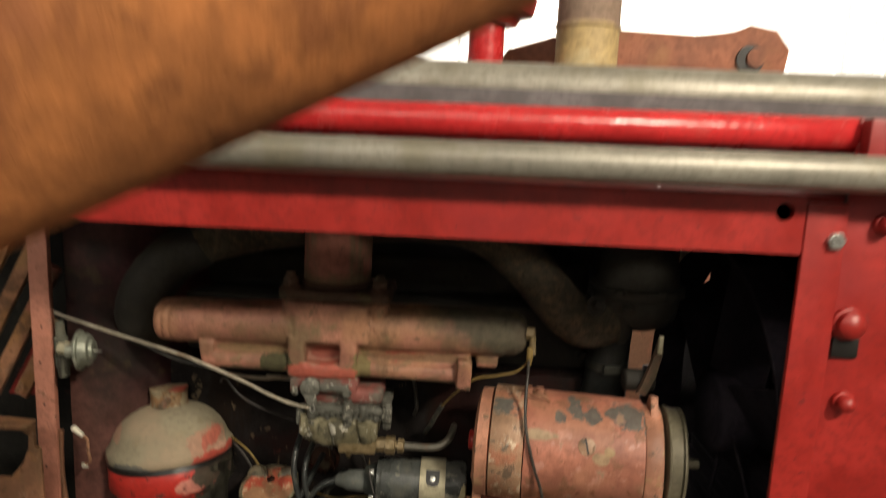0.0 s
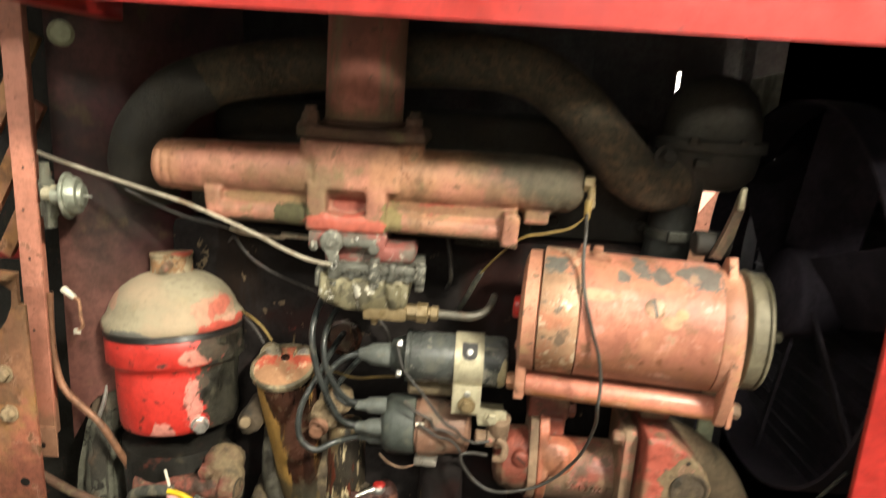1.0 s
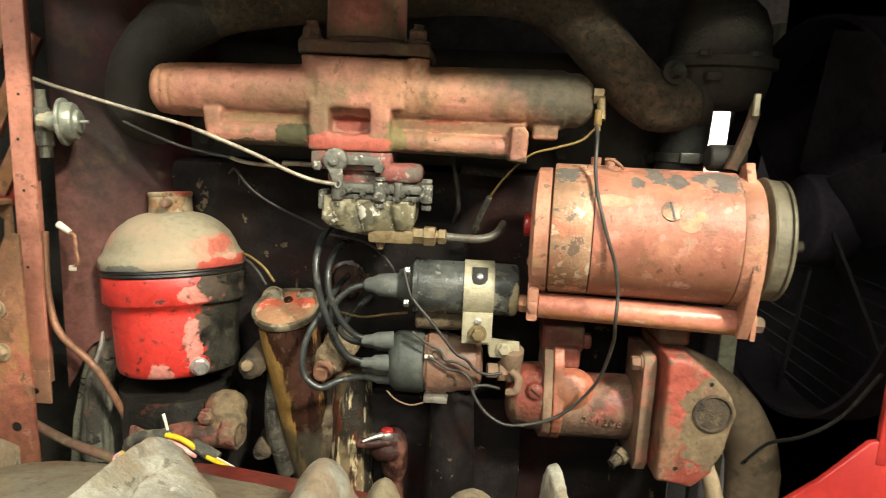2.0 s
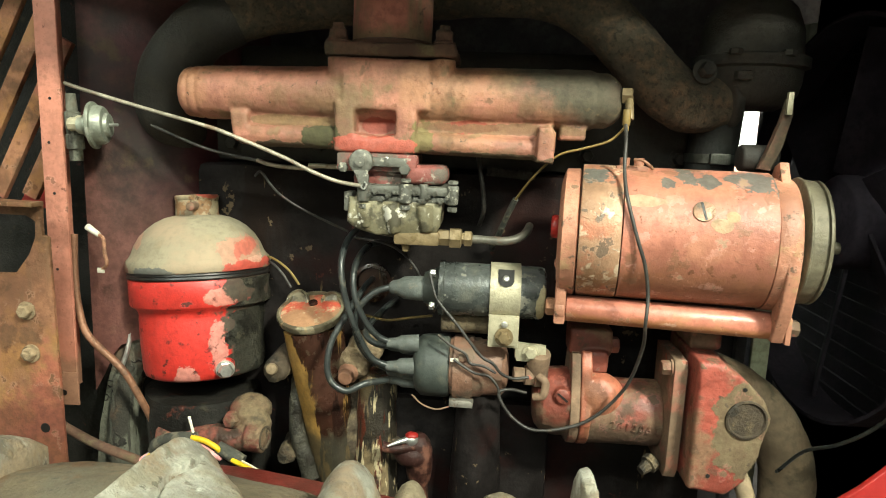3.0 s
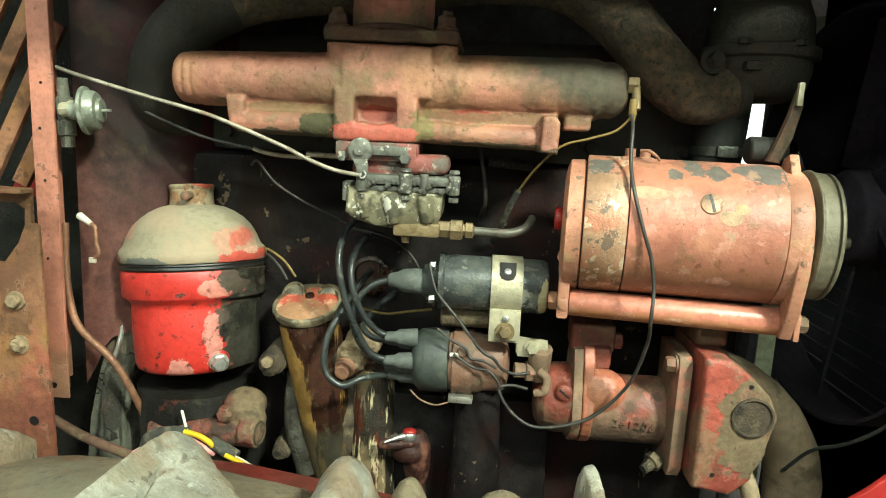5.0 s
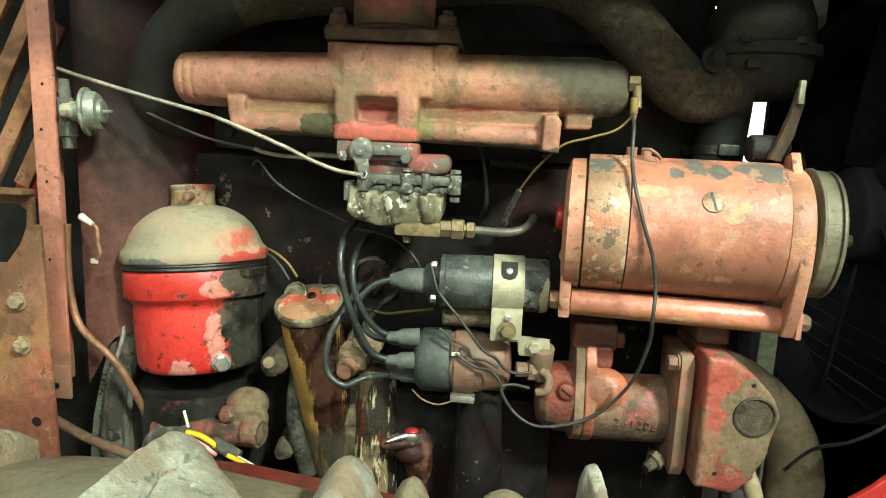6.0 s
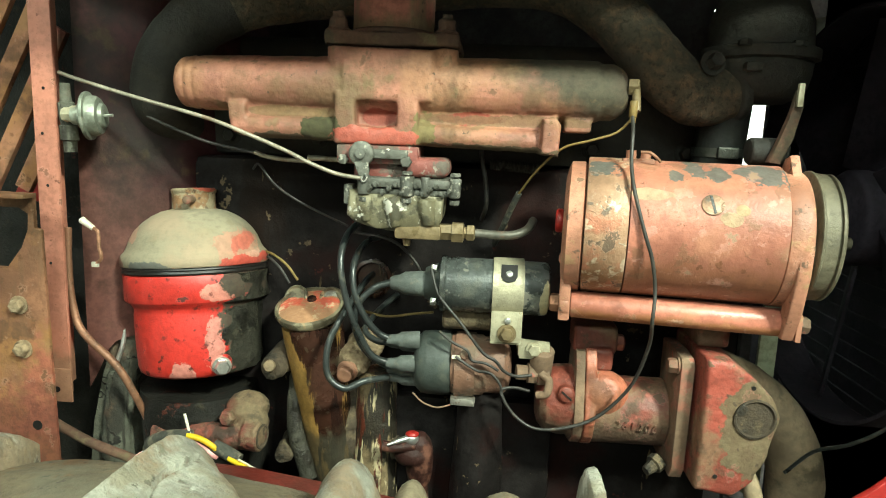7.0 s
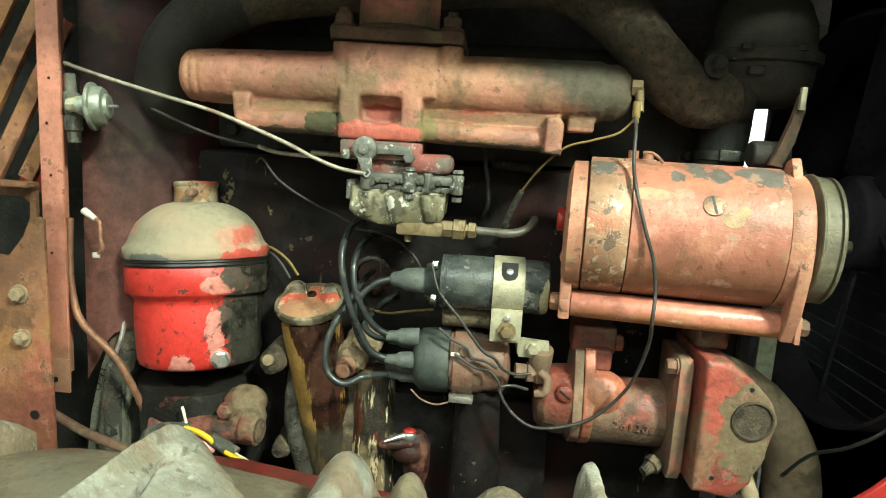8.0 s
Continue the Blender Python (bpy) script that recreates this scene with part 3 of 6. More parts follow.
def lathe(bm, profile, origin, axis, seg=32, turn=0.0):
    """Turned shape: (distance along the axis, radius) pairs."""
    a, u, v = basis(axis)
    o = Vector(origin)
    rings = []
    for d, r in profile:
        r = max(r, 0.0002)
        rings.append([bm.verts.new(o + a * d + (u * math.cos(k) + v * math.sin(k)) * r) for k in (turn + 2 * math.pi * i / seg for i in range(seg))])
    for p, q in zip(rings, rings[1:]):
        for i in range(seg):
            bm.faces.new((p[i], p[(i + 1) % seg], q[(i + 1) % seg], q[i]))
    bm.faces.new(rings[0][::-1])
    bm.faces.new(rings[-1])
    return bm


def cyl(bm, p0, p1, r0, r1=None, seg=24, edge=0.0, turn=0.0):
    p0, p1 = Vector(p0), Vector(p1)
    n, r1 = (p1 - p0).length, r0 if r1 is None else r1
    prof = [(0, r0), (n, r1)] if not edge else [(0, r0 - edge), (edge * 0.35, r0 - edge * 0.35), (edge, r0), (n - edge, r1), (n - edge * 0.35, r1 - edge * 0.35), (n, r1 - edge)]
    return lathe(bm, prof, p0, p1 - p0, seg, turn)


def hexbolt(bm, p, way, r=0.007, h=0.006, washer=0.0):
    p, way = Vector(p), Vector(way).normalized()
    if washer:
        cyl(bm, p, p + way * 0.0018, washer, seg=20)
        p = p + way * 0.0018
    lathe(bm, [(0, r), (h * 0.8, r), (h, r * 0.82)], p, way, 6)
    return bm


def smooth_path(pts, n=6):
    pts = [Vector(p) for p in pts]
    ext = [2 * pts[0] - pts[1], *pts, 2 * pts[-1] - pts[-2]]
    out = []
    for a, b, c, d in zip(ext, ext[1:], ext[2:], ext[3:]):
        for i in range(n):
            t = i / n
            out.append(0.5 * (2 * b + (c - a) * t + (2 * a - 5 * b + 4 * c - d) * t * t + (3 * b - a - 3 * c + d) * t ** 3))
    return [*out, pts[-1]]


def tube(bm, pts, r, seg=10, n=6, curved=True, radii=None):
    """A pipe or wire along a smooth line."""
    line = smooth_path(pts, n) if curved else [Vector(p) for p in pts]
    side = basis(line[1] - line[0])[1]
    rings = []
    for i, p in enumerate(line):
        way = (line[min(i + 1, len(line) - 1)] - line[max(i - 1, 0)]).normalized()
        side = (side - way * side.dot(way)).normalized()
        up = way.cross(side)
        rr = r if radii is None else radii[0] + (radii[1] - radii[0]) * i / (len(line) - 1)
        rings.append([bm.verts.new(p + (side * math.cos(k) + up * math.sin(k)) * rr) for k in (2 * math.pi * j / seg for j in range(seg))])
    for p, q in zip(rings, rings[1:]):
        for j in range(seg):
            bm.faces.new((p[j], p[(j + 1) % seg], q[(j + 1) % seg], q[j]))
    bm.faces.new(rings[0][::-1])
    bm.faces.new(rings[-1])
    return bm


def prism(bm, outline, origin, u, v, depth, bevel=0.0, segs=2):
    """An outline in the plane of u and v, pushed along u x v by depth."""
    o, u, v = Vector(origin), Vector(u), Vector(v)
    w = u.cross(v).normalized() * depth
    a = [bm.verts.new(o + u * x + v * y) for x, y in outline]
    b = [bm.verts.new(p.co + w) for p in a]
    n = len(a)
    fs = [bm.faces.new(a[::-1]), bm.faces.new(b)] + [bm.faces.new((a[i], a[(i + 1) % n], b[(i + 1) % n], b[i])) for i in range(n)]
    if bevel:
        es = list({e for f in fs[:2] for e in f.edges})
        bmesh.ops.bevel(bm, geom=es, offset=bevel, segments=segs, affect="EDGES", profile=0.6)
    return bm


def roughen(bm, amount, scale, seed=0.0):
    """Cast or worn unevenness."""
    bmesh.ops.recalc_face_normals(bm, faces=bm.faces)
    bm.normal_update()
    for v in bm.verts:
        v.co += v.normal * amount * noise.fractal(v.co * scale + Vector((seed, seed, seed)), 1.0, 2.0, 4)
    return bm


def cast(bm, voxel=0.0016, rounds=4, strength=0.5):
    """Fuse overlapping closed solids into one casting with rounded inner corners."""
    bmesh.ops.recalc_face_normals(bm, faces=bm.faces)
    me = bpy.data.meshes.new("casting")
    bm.to_mesh(me)
    bm.free()
    tmp = new("casting_tmp", me)
    mod = tmp.modifiers.new("fuse", "REMESH")
    mod.mode, mod.voxel_size = "VOXEL", voxel
    soft = tmp.modifiers.new("soft", "SMOOTH")
    soft.factor, soft.iterations = strength, rounds
    done = bpy.data.meshes.new_from_object(tmp.evaluated_get(bpy.context.evaluated_depsgraph_get()))
    bpy.data.objects.remove(tmp)
    out_bm = B()
    out_bm.from_mesh(done)
    bpy.data.meshes.remove(done)
    return out_bm


def ball(bm, centre, radii, seg=20):
    """An ellipsoid."""
    made = bmesh.ops.create_uvsphere(bm, u_segments=seg, v_segments=seg // 2 + 2, radius=1.0)
    for v in made["verts"]:
        v.co = Vector(centre) + Vector((v.co.x * radii[0], v.co.y * radii[1], v.co.z * radii[2]))
    return bm


X, Y, Z = Vector((1, 0, 0)), Vector((0, 1, 0)), Vector((0, 0, 1))

# ---- the workshop ----
solid("floor", box(B(), -4.0, 4.0, -4.0, 3.5, GROUND - 0.1, GROUND), M_concrete, "stained grey concrete workshop floor", "floor", "structure")
ROOF = 2.9
solid("ceiling", box(B(), -4.1, 4.1, -4.1, 3.6, ROOF, ROOF + 0.1), M_room, "plain grey workshop ceiling", "ceiling", "structure")
# Unseen walls, coloured white to bounce fill light into the bay.
solid("wall_south", box(B(), -4.1, 4.1, -4.1, -4.0, GROUND, ROOF), M_wall, "plain white sheet-metal workshop wall", "wall", "structure")
solid("wall_west", box(B(), -4.1, -4.0, -4.0, 3.5, GROUND, ROOF), M_wall, "plain white sheet-metal workshop wall", "wall", "structure")
solid("wall_east", box(B(), 4.0, 4.1, -4.0, 3.5, GROUND, ROOF), M_wall, "plain white sheet-metal workshop wall", "wall", "structure")
wall = solid("wall_north", box(B(), -4.1, 4.1, 3.5, 3.6, GROUND, ROOF), M_wall, "white ribbed sheet-metal workshop wall", "wall", "structure")
BASE[wall.name] = Vector()
for i in range(33):
    rx = -3.92 + i * 0.245
    rib = B()
    prism(rib, [(-0.018, 0), (0.018, 0), (0.010, 0.016), (-0.010, 0.016)], (rx, 3.5, GROUND), (1, 0, 0), (0, -1, 0), -(ROOF - GROUND))
    part("rib", rib, M_wall, wall)


def strip_light(base, along):
    lamp = thing("strip_light", base, "white fluorescent strip light added out of view under the ceiling", "ceiling light", "workshop lights")
    x, y, z = base
    part("housing", box(B(), x - along / 2, x + along / 2, y - 0.06, y + 0.06, z + 0.02, z + 0.07, 0.006), M_wall, lamp)
    part("diffuser", cyl(B(), (x - along / 2 + 0.03, y, z), (x + along / 2 - 0.03, y, z), 0.019, seg=16), M_glow, lamp, "glowing white tube")
    for hx in (x - along * 0.35, x + along * 0.35):
        part("hanger", cyl(B(), (hx, y, z + 0.069), (hx, y, ROOF), 0.006, seg=10), M_steel, lamp)
    return lamp


strip_light((0.6, 2.35, 2.60), 2.4)
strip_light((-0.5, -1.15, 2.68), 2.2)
# housing for the added fill lamp, out of view
strip_light((0.0, -2.90, 2.60), 2.4)
work = thing("work_lamp", (1.09, -0.90, GROUND), "bright work lamp on a steel stand behind the camera", "work lamp")
part("pole", cyl(B(), (1.09, -0.88, GROUND + 0.02), (1.09, -0.88, 2.30), 0.014), M_steel, work)
part("foot", cyl(B(), (1.09, -0.88, GROUND), (1.09, -0.88, GROUND + 0.02), 0.20, edge=0.006), M_black, work)
hb = box(B(), -0.19, 0.19, -0.13, 0.13, 0.006, 0.10, 0.01)
hb.transform(look((0.95, -0.65, 2.29), (-0.05, 0.7, 1.0)))
part("head", hb, M_black, work)

# ---- frame of the machine round the engine bay ----
frame_thing = thing("engine_bay_frame", (0.36, 0.55, GROUND), "bright red painted steel frame round an open engine bay", "machine frame")


def punched(x0, x1, z0, z1, y, t, holes, seg=20):
    """A flat bar with round holes through it, facing the front."""
    xs = sorted({x0, x1, *[h[0] - h[2] * 1.7 for h in holes], *[h[0] + h[2] * 1.7 for h in holes]})
    bm = B()
    for a, b in zip(xs, xs[1:]):
        hole = next((h for h in holes if abs((a + b) / 2 - h[0]) < 1e-6), None)
        if not hole:
            box(bm, a, b, y, y + t, z0, z1)
            continue
        hx, hz, hr = hole
        for yy, flip in ((y, 1), (y + t, -1)):
            ring = [bm.verts.new((hx + hr * math.cos(k), yy, hz + hr * math.sin(k))) for k in (2 * math.pi * i / seg for i in range(seg))]
            out = []
            for i in range(seg):
                c, s = math.cos(2 * math.pi * i / seg), math.sin(2 * math.pi * i / seg)
                kx = (b - hx) / abs(c) if abs(c) > 1e-6 else 1e9
                kz = ((z1 - hz) if s > 0 else (hz - z0)) / abs(s) if abs(s) > 1e-6 else 1e9
                k = min(kx, kz)
                out.append(bm.verts.new((hx + c * k, yy, hz + s * k)))
            for i in range(seg):
                bm.faces.new((ring[i], ring[(i + 1) % seg], out[(i + 1) % seg], out[i]))
            corners = [((b, z1), 0), ((a, z1), 1), ((a, z0), 2), ((b, z0), 3)]
            for (cx, cz), q in corners:
                lo, hi = q * seg // 4, (q + 1) * seg // 4
                for i in range(lo, hi):
                    p, r = out[i], out[(i + 1) % seg]
                    if abs(p.co.x - r.co.x) > 1e-6 and abs(p.co.z - r.co.z) > 1e-6:
                        bm.faces.new((p, r, bm.verts.new((cx, yy, cz))))
            if flip == 1:
                front = ring
        back = ring
        for i in range(seg):
            bm.faces.new((front[i], front[(i + 1) % seg], back[(i + 1) % seg], back[i]))
    bmesh.ops.remove_doubles(bm, verts=bm.verts, dist=1e-5)
    return bm


rail = part("top_rail", punched(-0.372, 0.3425, 1.303, 1.3575, 0.530, 0.006, [(-0.347, 1.346 - 0.005, 0.0075), (0.3235, 1.345 - 0.003, 0.0085)]), M_rail, frame_thing)
part("rail_flange", box(B(), -0.372, 0.380, 0.5362, 0.575, 1.3525, 1.358, 0.002), M_rail, frame_thing)
part("rail_end", box(B(), -0.395, -0.373, 0.532, 0.70, 1.300, 1.356, 0.003), M_rail, frame_thing)
rp = part("right_post", box(B(), 0.3435, 0.3815, 0.529, 0.535, 0.86, 1.352, 0.002), M_rail, frame_thing)
part("post_flange", box(B(), 0.3755, 0.3815, 0.5355, 0.575, 0.86, 1.350, 0.002), M_rail, frame_thing)
part("corner_bolt", hexbolt(B(), (0.3715, 0.529, 1.318), -Y, 0.0085, 0.006, 0.0), M_bright, rp, "bright steel corner bolt")
part("gusset", prism(B(), [(0.20, 0.765), (0.385, 0.765), (0.385, 0.892), (0.337, 0.880), (0.300, 0.842)], (0, 0.536, 0), X, Z, 0.006, 0.0015), M_rail, frame_thing)
part("lower_rail", prism(B(), [(-0.33, 0.69), (0.42, 0.63), (0.42, 0.690), (0.10, 0.732), (-0.14, 0.771), (-0.24, 0.785), (-0.33, 0.788)], (0, 0.600, 0), X, Z, 0.025, 0.003), M_lowrail, frame_thing, "oily dark red lower rail, shade in its colour")

side = part("side_sheet", box(B(), 0.3845, 0.70, 0.537, 0.542, 0.80, 1.43, 0.002), M_rail, frame_thing, "red side sheet with bolt heads")
part("sheet_rim", box(B(), 0.3845, 0.70, 0.520, 0.536, 1.365, 1.43, 0.004), M_rail, frame_thing)
for px, pz, pr in ((0.398, 1.238, 0.013), (0.404, 1.160, 0.0085), (0.418, 1.335, 0.008)):
    bb = B()
    cyl(bb, (px, 0.537, pz), (px, 0.531, pz), pr * 1.25, edge=0.002)
    lathe(bb, [(0, pr), (0.006, pr), (0.010, pr * 0.7), (0.012, 0.0)], (px, 0.531, pz), -Y, 16)
    part("bolt_head", bb, M_rail, side)
# thin dark box on the sheet below a bolt head
part("dark_patch", box(B(), 0.386, 0.411, 0.533, 0.5365, 1.204, 1.224, 0.001), M_seal, side, "thin dark patch below a bolt head")

post = thing("left_post", (-0.49, 0.70, 0.80), "salmon painted angle-iron post with small holes", "post")


def leaning_bar(bm, xt, xb, w, y, t, zt, zb, bevel=0.0015):
    return prism(bm, [(xb, zb), (xb + w, zb), (xt + w, zt), (xt, zt)], (0, y + t, 0), X, Z, t, bevel)


part("front_leg", leaning_bar(B(), -0.503, -0.5035, 0.0245, 0.695, 0.005, 1.44, 0.806), M_post, post)
part("side_leg", box(B(), -0.5035, -0.4985, 0.7005, 0.735, 0.806, 1.44, 0.001), M_post, post)
part("foot_plate", box(B(), -0.5035, -0.476, 0.6915, 0.6945, 0.796, 0.835, 0.001), M_post, post)
for hz, hx in ((0.811, -0.4925), (1.095, -0.494), (1.142, -0.490), (1.04, -0.4915), (0.955, -0.4935)):
    part("hole", cyl(B(), (hx, 0.6912 if hz < 0.83 else 0.6947, hz), (hx, 0.6908 if hz < 0.83 else 0.6943, hz), 0.0034 if hz < 0.83 else 0.0016, seg=12), M_seal, post, "dark drilled hole")

plate = thing("side_plate", (-0.53, 0.66, 0.75), "rusty ochre steel side plate with bolt heads", "bracket plate")
# The notch in this outline takes the shape of a shadow on the plate.
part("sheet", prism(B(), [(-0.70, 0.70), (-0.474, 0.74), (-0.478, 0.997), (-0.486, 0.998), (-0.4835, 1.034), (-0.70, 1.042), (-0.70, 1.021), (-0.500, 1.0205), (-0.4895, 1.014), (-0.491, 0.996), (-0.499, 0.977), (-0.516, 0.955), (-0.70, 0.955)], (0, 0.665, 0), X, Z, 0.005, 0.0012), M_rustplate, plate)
part("top_flange", box(B(), -0.70, -0.4795, 0.640, 0.6595, 1.0305, 1.0355, 0.0015), M_rustplate, plate)
for bx, bz in ((-0.507, 0.916), (-0.505, 0.868)):
    bb = hexbolt(B(), (bx, 0.6598, bz), -Y, 0.0075, 0.007, 0.010)
    part("bolt", roughen(bb, 0.0006, 120), M_dustytan, plate)
part("hole", cyl(B(), (-0.4955, 0.6602, 0.782), (-0.4955, 0.6596, 0.782), 0.0055, seg=14), M_seal, plate, "dark drilled hole")

# slanting slats behind the post
slats = thing("slanted_guard", (-0.55, 0.74, 1.0), "rusty orange guard of slanting steel slats", "guard")
for k in range(4):
    x0, z0 = -0.500, 1.358 - 0.0745 * k
    sb = B()
    w = Vector((-0.50, 0, -0.866))
    box(sb, 0, min(0.30, (z0 - 1.030) / 0.883), -0.004, 0.004, -0.0092, 0.0092, 0.0012)
    sb.transform(Matrix.Translation((x0, 0.745, z0)) @ Matrix.Rotation(radians(118), 4, "Y"))
    part("slat", sb, M_rustplate, slats)
solid("red_inner_sheet", prism(B(), [(-0.606, 1.01), (-0.543, 1.01), (-0.543, 1.115), (-0.557, 1.100)], (0, 0.795, 0), X, Z, 0.005, 0.001), M_rail, "dull red painted inner sheet behind the guard", "panel")
# Added near-black sheet, stands for the shade in the gaps behind the slats.
solid("shade_sheet", box(B(), -0.75, -0.47, 0.84, 0.845, 0.3, 1.42, 0.001), M_grime, "near-black sheet added for the shade behind the slanted guard", "panel")

# curved maroon firewall
fw = B()
nx, nz = 24, 26
grid = []
for j in range(nz + 1):
    row = []
    for i in range(nx + 1):
        s = i / nx
        x = -0.482 + 0.165 * s ** 0.8
        y = 0.735 + 0.17 * s ** 1.6 + 0.010 * math.sin(s * 9 + j * 0.15 + 4.8) * s
        low = 0.797 + 0.050 * min(1.0, s / 0.10) + 0.06 * s
        zz = low + (1.44 - low) * j / nz
        row.append(fw.verts.new((x, y, zz)))
    grid.append(row)
for j in range(nz):
    for i in range(nx):
        fw.faces.new((grid[j][i], grid[j][i + 1], grid[j + 1][i + 1], grid[j + 1][i]))
bmesh.ops.solidify(fw, geom=fw.faces[:], thickness=0.004)
fwt = thing("firewall", (-0.46, 0.80, 0.80), "dusty maroon sheet-metal firewall beside the engine", "firewall")
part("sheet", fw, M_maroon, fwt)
part("grommet", lathe(B(), [(0, 0.012), (0.006, 0.014), (0.012, 0.010), (0.014, 0.0)], (-0.4660, 0.742, 1.286), (0.5, -1, 0), 18), M_gap, fwt, "pale grey cable grommet")

# hood over the bay, its far side, and what stands on it
hood = thing("hood", (-0.1, 0.9, 1.40), "dark sheet-metal hood closing the engine bay", "hood")
part("roof_sheet", box(B(), -0.75, 0.70, 0.58, 1.30, 1.425, 1.430), M_hood, hood)
part("front_lip", box(B(), -0.75, 0.70, 0.577, 0.580, 1.3585, 1.446), M_hood, hood)
for x0, x1, z0, z1 in ((-0.75, 0.350, 0.20, 1.42), (0.350, 0.390, 0.20, 1.215), (0.350, 0.390, 1.365, 1.42), (0.390, 0.408, 0.20, 1.42)):
    part("far_panel", box(B(), x0, x1, 1.296, 1.302, z0, z1), M_hood, hood)
bf = B()
for x0, x1, z0, z1 in ((0.16, 0.2785, 1.18, 1.4245), (0.2880, 0.345, 1.18, 1.4245), (0.2785, 0.2880, 1.298, 1.4245), (0.2785, 0.2880, 1.250, 1.263), (0.2785, 0.2880, 1.18, 1.236), (0.2815, 0.2880, 1.236, 1.250), (0.2785, 0.2812, 1.263, 1.298)):
    box(bf, x0, x1, 1.0, 1.004, z0, z1)
part("baffle", bf, M_hood, hood, "dark baffle with a narrow slit")
part("far_post", box(B(), 0.411, 0.427, 1.10, 1.115, 0.20, 1.4245), M_hood, hood)
part("far_top", box(B(), 0.4405, 0.70, 1.296, 1.302, 1.302, 1.42), M_hood, hood)
part("far_low", box(B(), 0.4405, 0.70, 1.296, 1.302, 0.20, 0.93), M_hood, hood)
part("rear_wall", box(B(), -0.755, -0.75, 0.85, 1.30, 0.2, 1.42), M_hood, hood)
part("belly_sheet", box(B(), -0.75, 0.70, 0.60, 1.296, 0.194, 0.20), M_hood, hood)


def pipe(name, y, z0, z1, x0, x1, r, mat, label, group=""):
    bm = cyl(B(), (x0, y, z0), (x1, y, z1), r, seg=28, edge=0.004)
    return solid(name, bm, mat, label, "pipe", group=group)


pipe("hydraulic_pipe", 0.505, 1.3752, 1.3835, -0.336, 0.75, 0.0165, M_greypipe, "grey steel hydraulic pipe along the top rail", "grey pipes")
pipe("hydraulic_pipe", 0.604, 1.4465, 1.4525, -0.20, 0.85, 0.0262, M_greypipe, "thick grey steel pipe above the hood edge", "grey pipes")
rpipe = thing("red_pipe", (0.1, 0.55, 1.41), "glossy red painted steel pipe with a coupling", "pipe")
part("tube", cyl(B(), (-0.330, 0.552, 1.4095), (0.395, 0.552, 1.4155), 0.0165, seg=28, edge=0.003), M_redpipe, rpipe)
part("coupling", cyl(B(), (0.396, 0.552, 1.4155), (0.60, 0.552, 1.417), 0.0135, seg=24, edge=0.003), M_redpipe, rpipe)

ex = thing("exhaust_stack", (0.168, 0.75, 1.43), "rust-stained upright exhaust stack above the hood", "exhaust pipe")
part("pipe", cyl(B(), (0.168, 0.75, 1.431), (0.168, 0.75, 1.85), 0.0375, seg=32), M_stackrust, ex)
part("collar", cyl(B(), (0.168, 0.75, 1.532), (0.168, 0.75, 1.538), 0.0395, seg=32, edge=0.002), M_stackrust, ex)
rpst = thing("red_filler_neck", (0.046, 0.75, 1.43), "dark red filler neck with a flanged cap", "filler neck")
part("neck", cyl(B(), (0.046, 0.75, 1.431), (0.046, 0.75, 1.532), 0.0215, seg=24), M_redpipe, rpst)
part("cap", lathe(B(), [(0, 0.026), (0.006, 0.030), (0.010, 0.030), (0.012, 0.046), (0.030, 0.050), (0.036, 0.046)], (0.056, 0.75, 1.5325), Z, 10), M_rail, rpst)
am = thing("lift_arm", (0.25, 0.86, 1.43), "brown rusty lift arm with a round eye", "lever arm")
ab = B()
out = [(0.02, 1.431), (0.33, 1.431), (0.362, 1.482), (0.402, 1.474), (0.436, 1.482), (0.457, 1.505), (0.461, 1.536), (0.442, 1.560), (0.407, 1.566), (0.374, 1.551), (0.335, 1.546), (0.23, 1.552), (0.16, 1.546), (0.08, 1.521)]
prism(ab, out, (0, 0.875, 0), X, Z, 0.022, 0.003)
part("arm", ab, M_arm, am)
part("eye", cyl(B(), (0.408, 0.8525, 1.520), (0.408, 0.849, 1.520), 0.019, seg=20), M_seal, am, "dark eye hole")
part("eye_pin", cyl(B(), (0.414, 0.849, 1.522), (0.414, 0.845, 1.522), 0.0125, seg=14), M_arm, am)

far = thing("parked_implement", (0.9, 2.4, GROUND), "faded orange sheet-metal implement beyond the engine bay", "implement")
part("body", prism(B(), [(0.45, GROUND + 0.35), (1.70, GROUND + 0.35), (1.70, 1.04), (0.836, 1.04), (0.74, 0.85), (0.60, 0.80), (0.45, 0.78)], (0, 2.7, 0), X, Z, 0.5, 0.012), M_post, far)
part("skid", box(B(), 0.50, 1.65, 2.25, 2.31, GROUND, GROUND + 0.349, 0.01), M_rustplate, far)
part("skid", box(B(), 0.50, 1.65, 2.59, 2.65, GROUND, GROUND + 0.349, 0.01), M_rustplate, far)

# loader beam in front of the bay
lb = B()
d = Vector((0.162, 0.030, 0.085)).normalized()
w = Vector((0, -0.22, 1)).cross(d).normalized()
up = d.cross(w).normalized()
up = up if up.z > 0 else -up
o = Vector((-0.115, 0.122, 1.354))
prism(lb, [(0.0, 0.062), (0.003, 0.042), (0.010, 0.024), (0.020, 0.008), (0.034, -0.004), (0.048, -0.004), (0.050, -0.001), (0.050, 0.086), (0.046, 0.090), (0.006, 0.090), (0.0, 0.084)], (-0.645, 0, 0), Y, Z, 0.840, 0.0015)
frm = Matrix((d, up.cross(d), up)).transposed().to_4x4()
lb.transform(Matrix.Translation(o) @ frm)
beam = solid("loader_beam", lb, M_beam, "orange rusted steel loader beam", "beam")

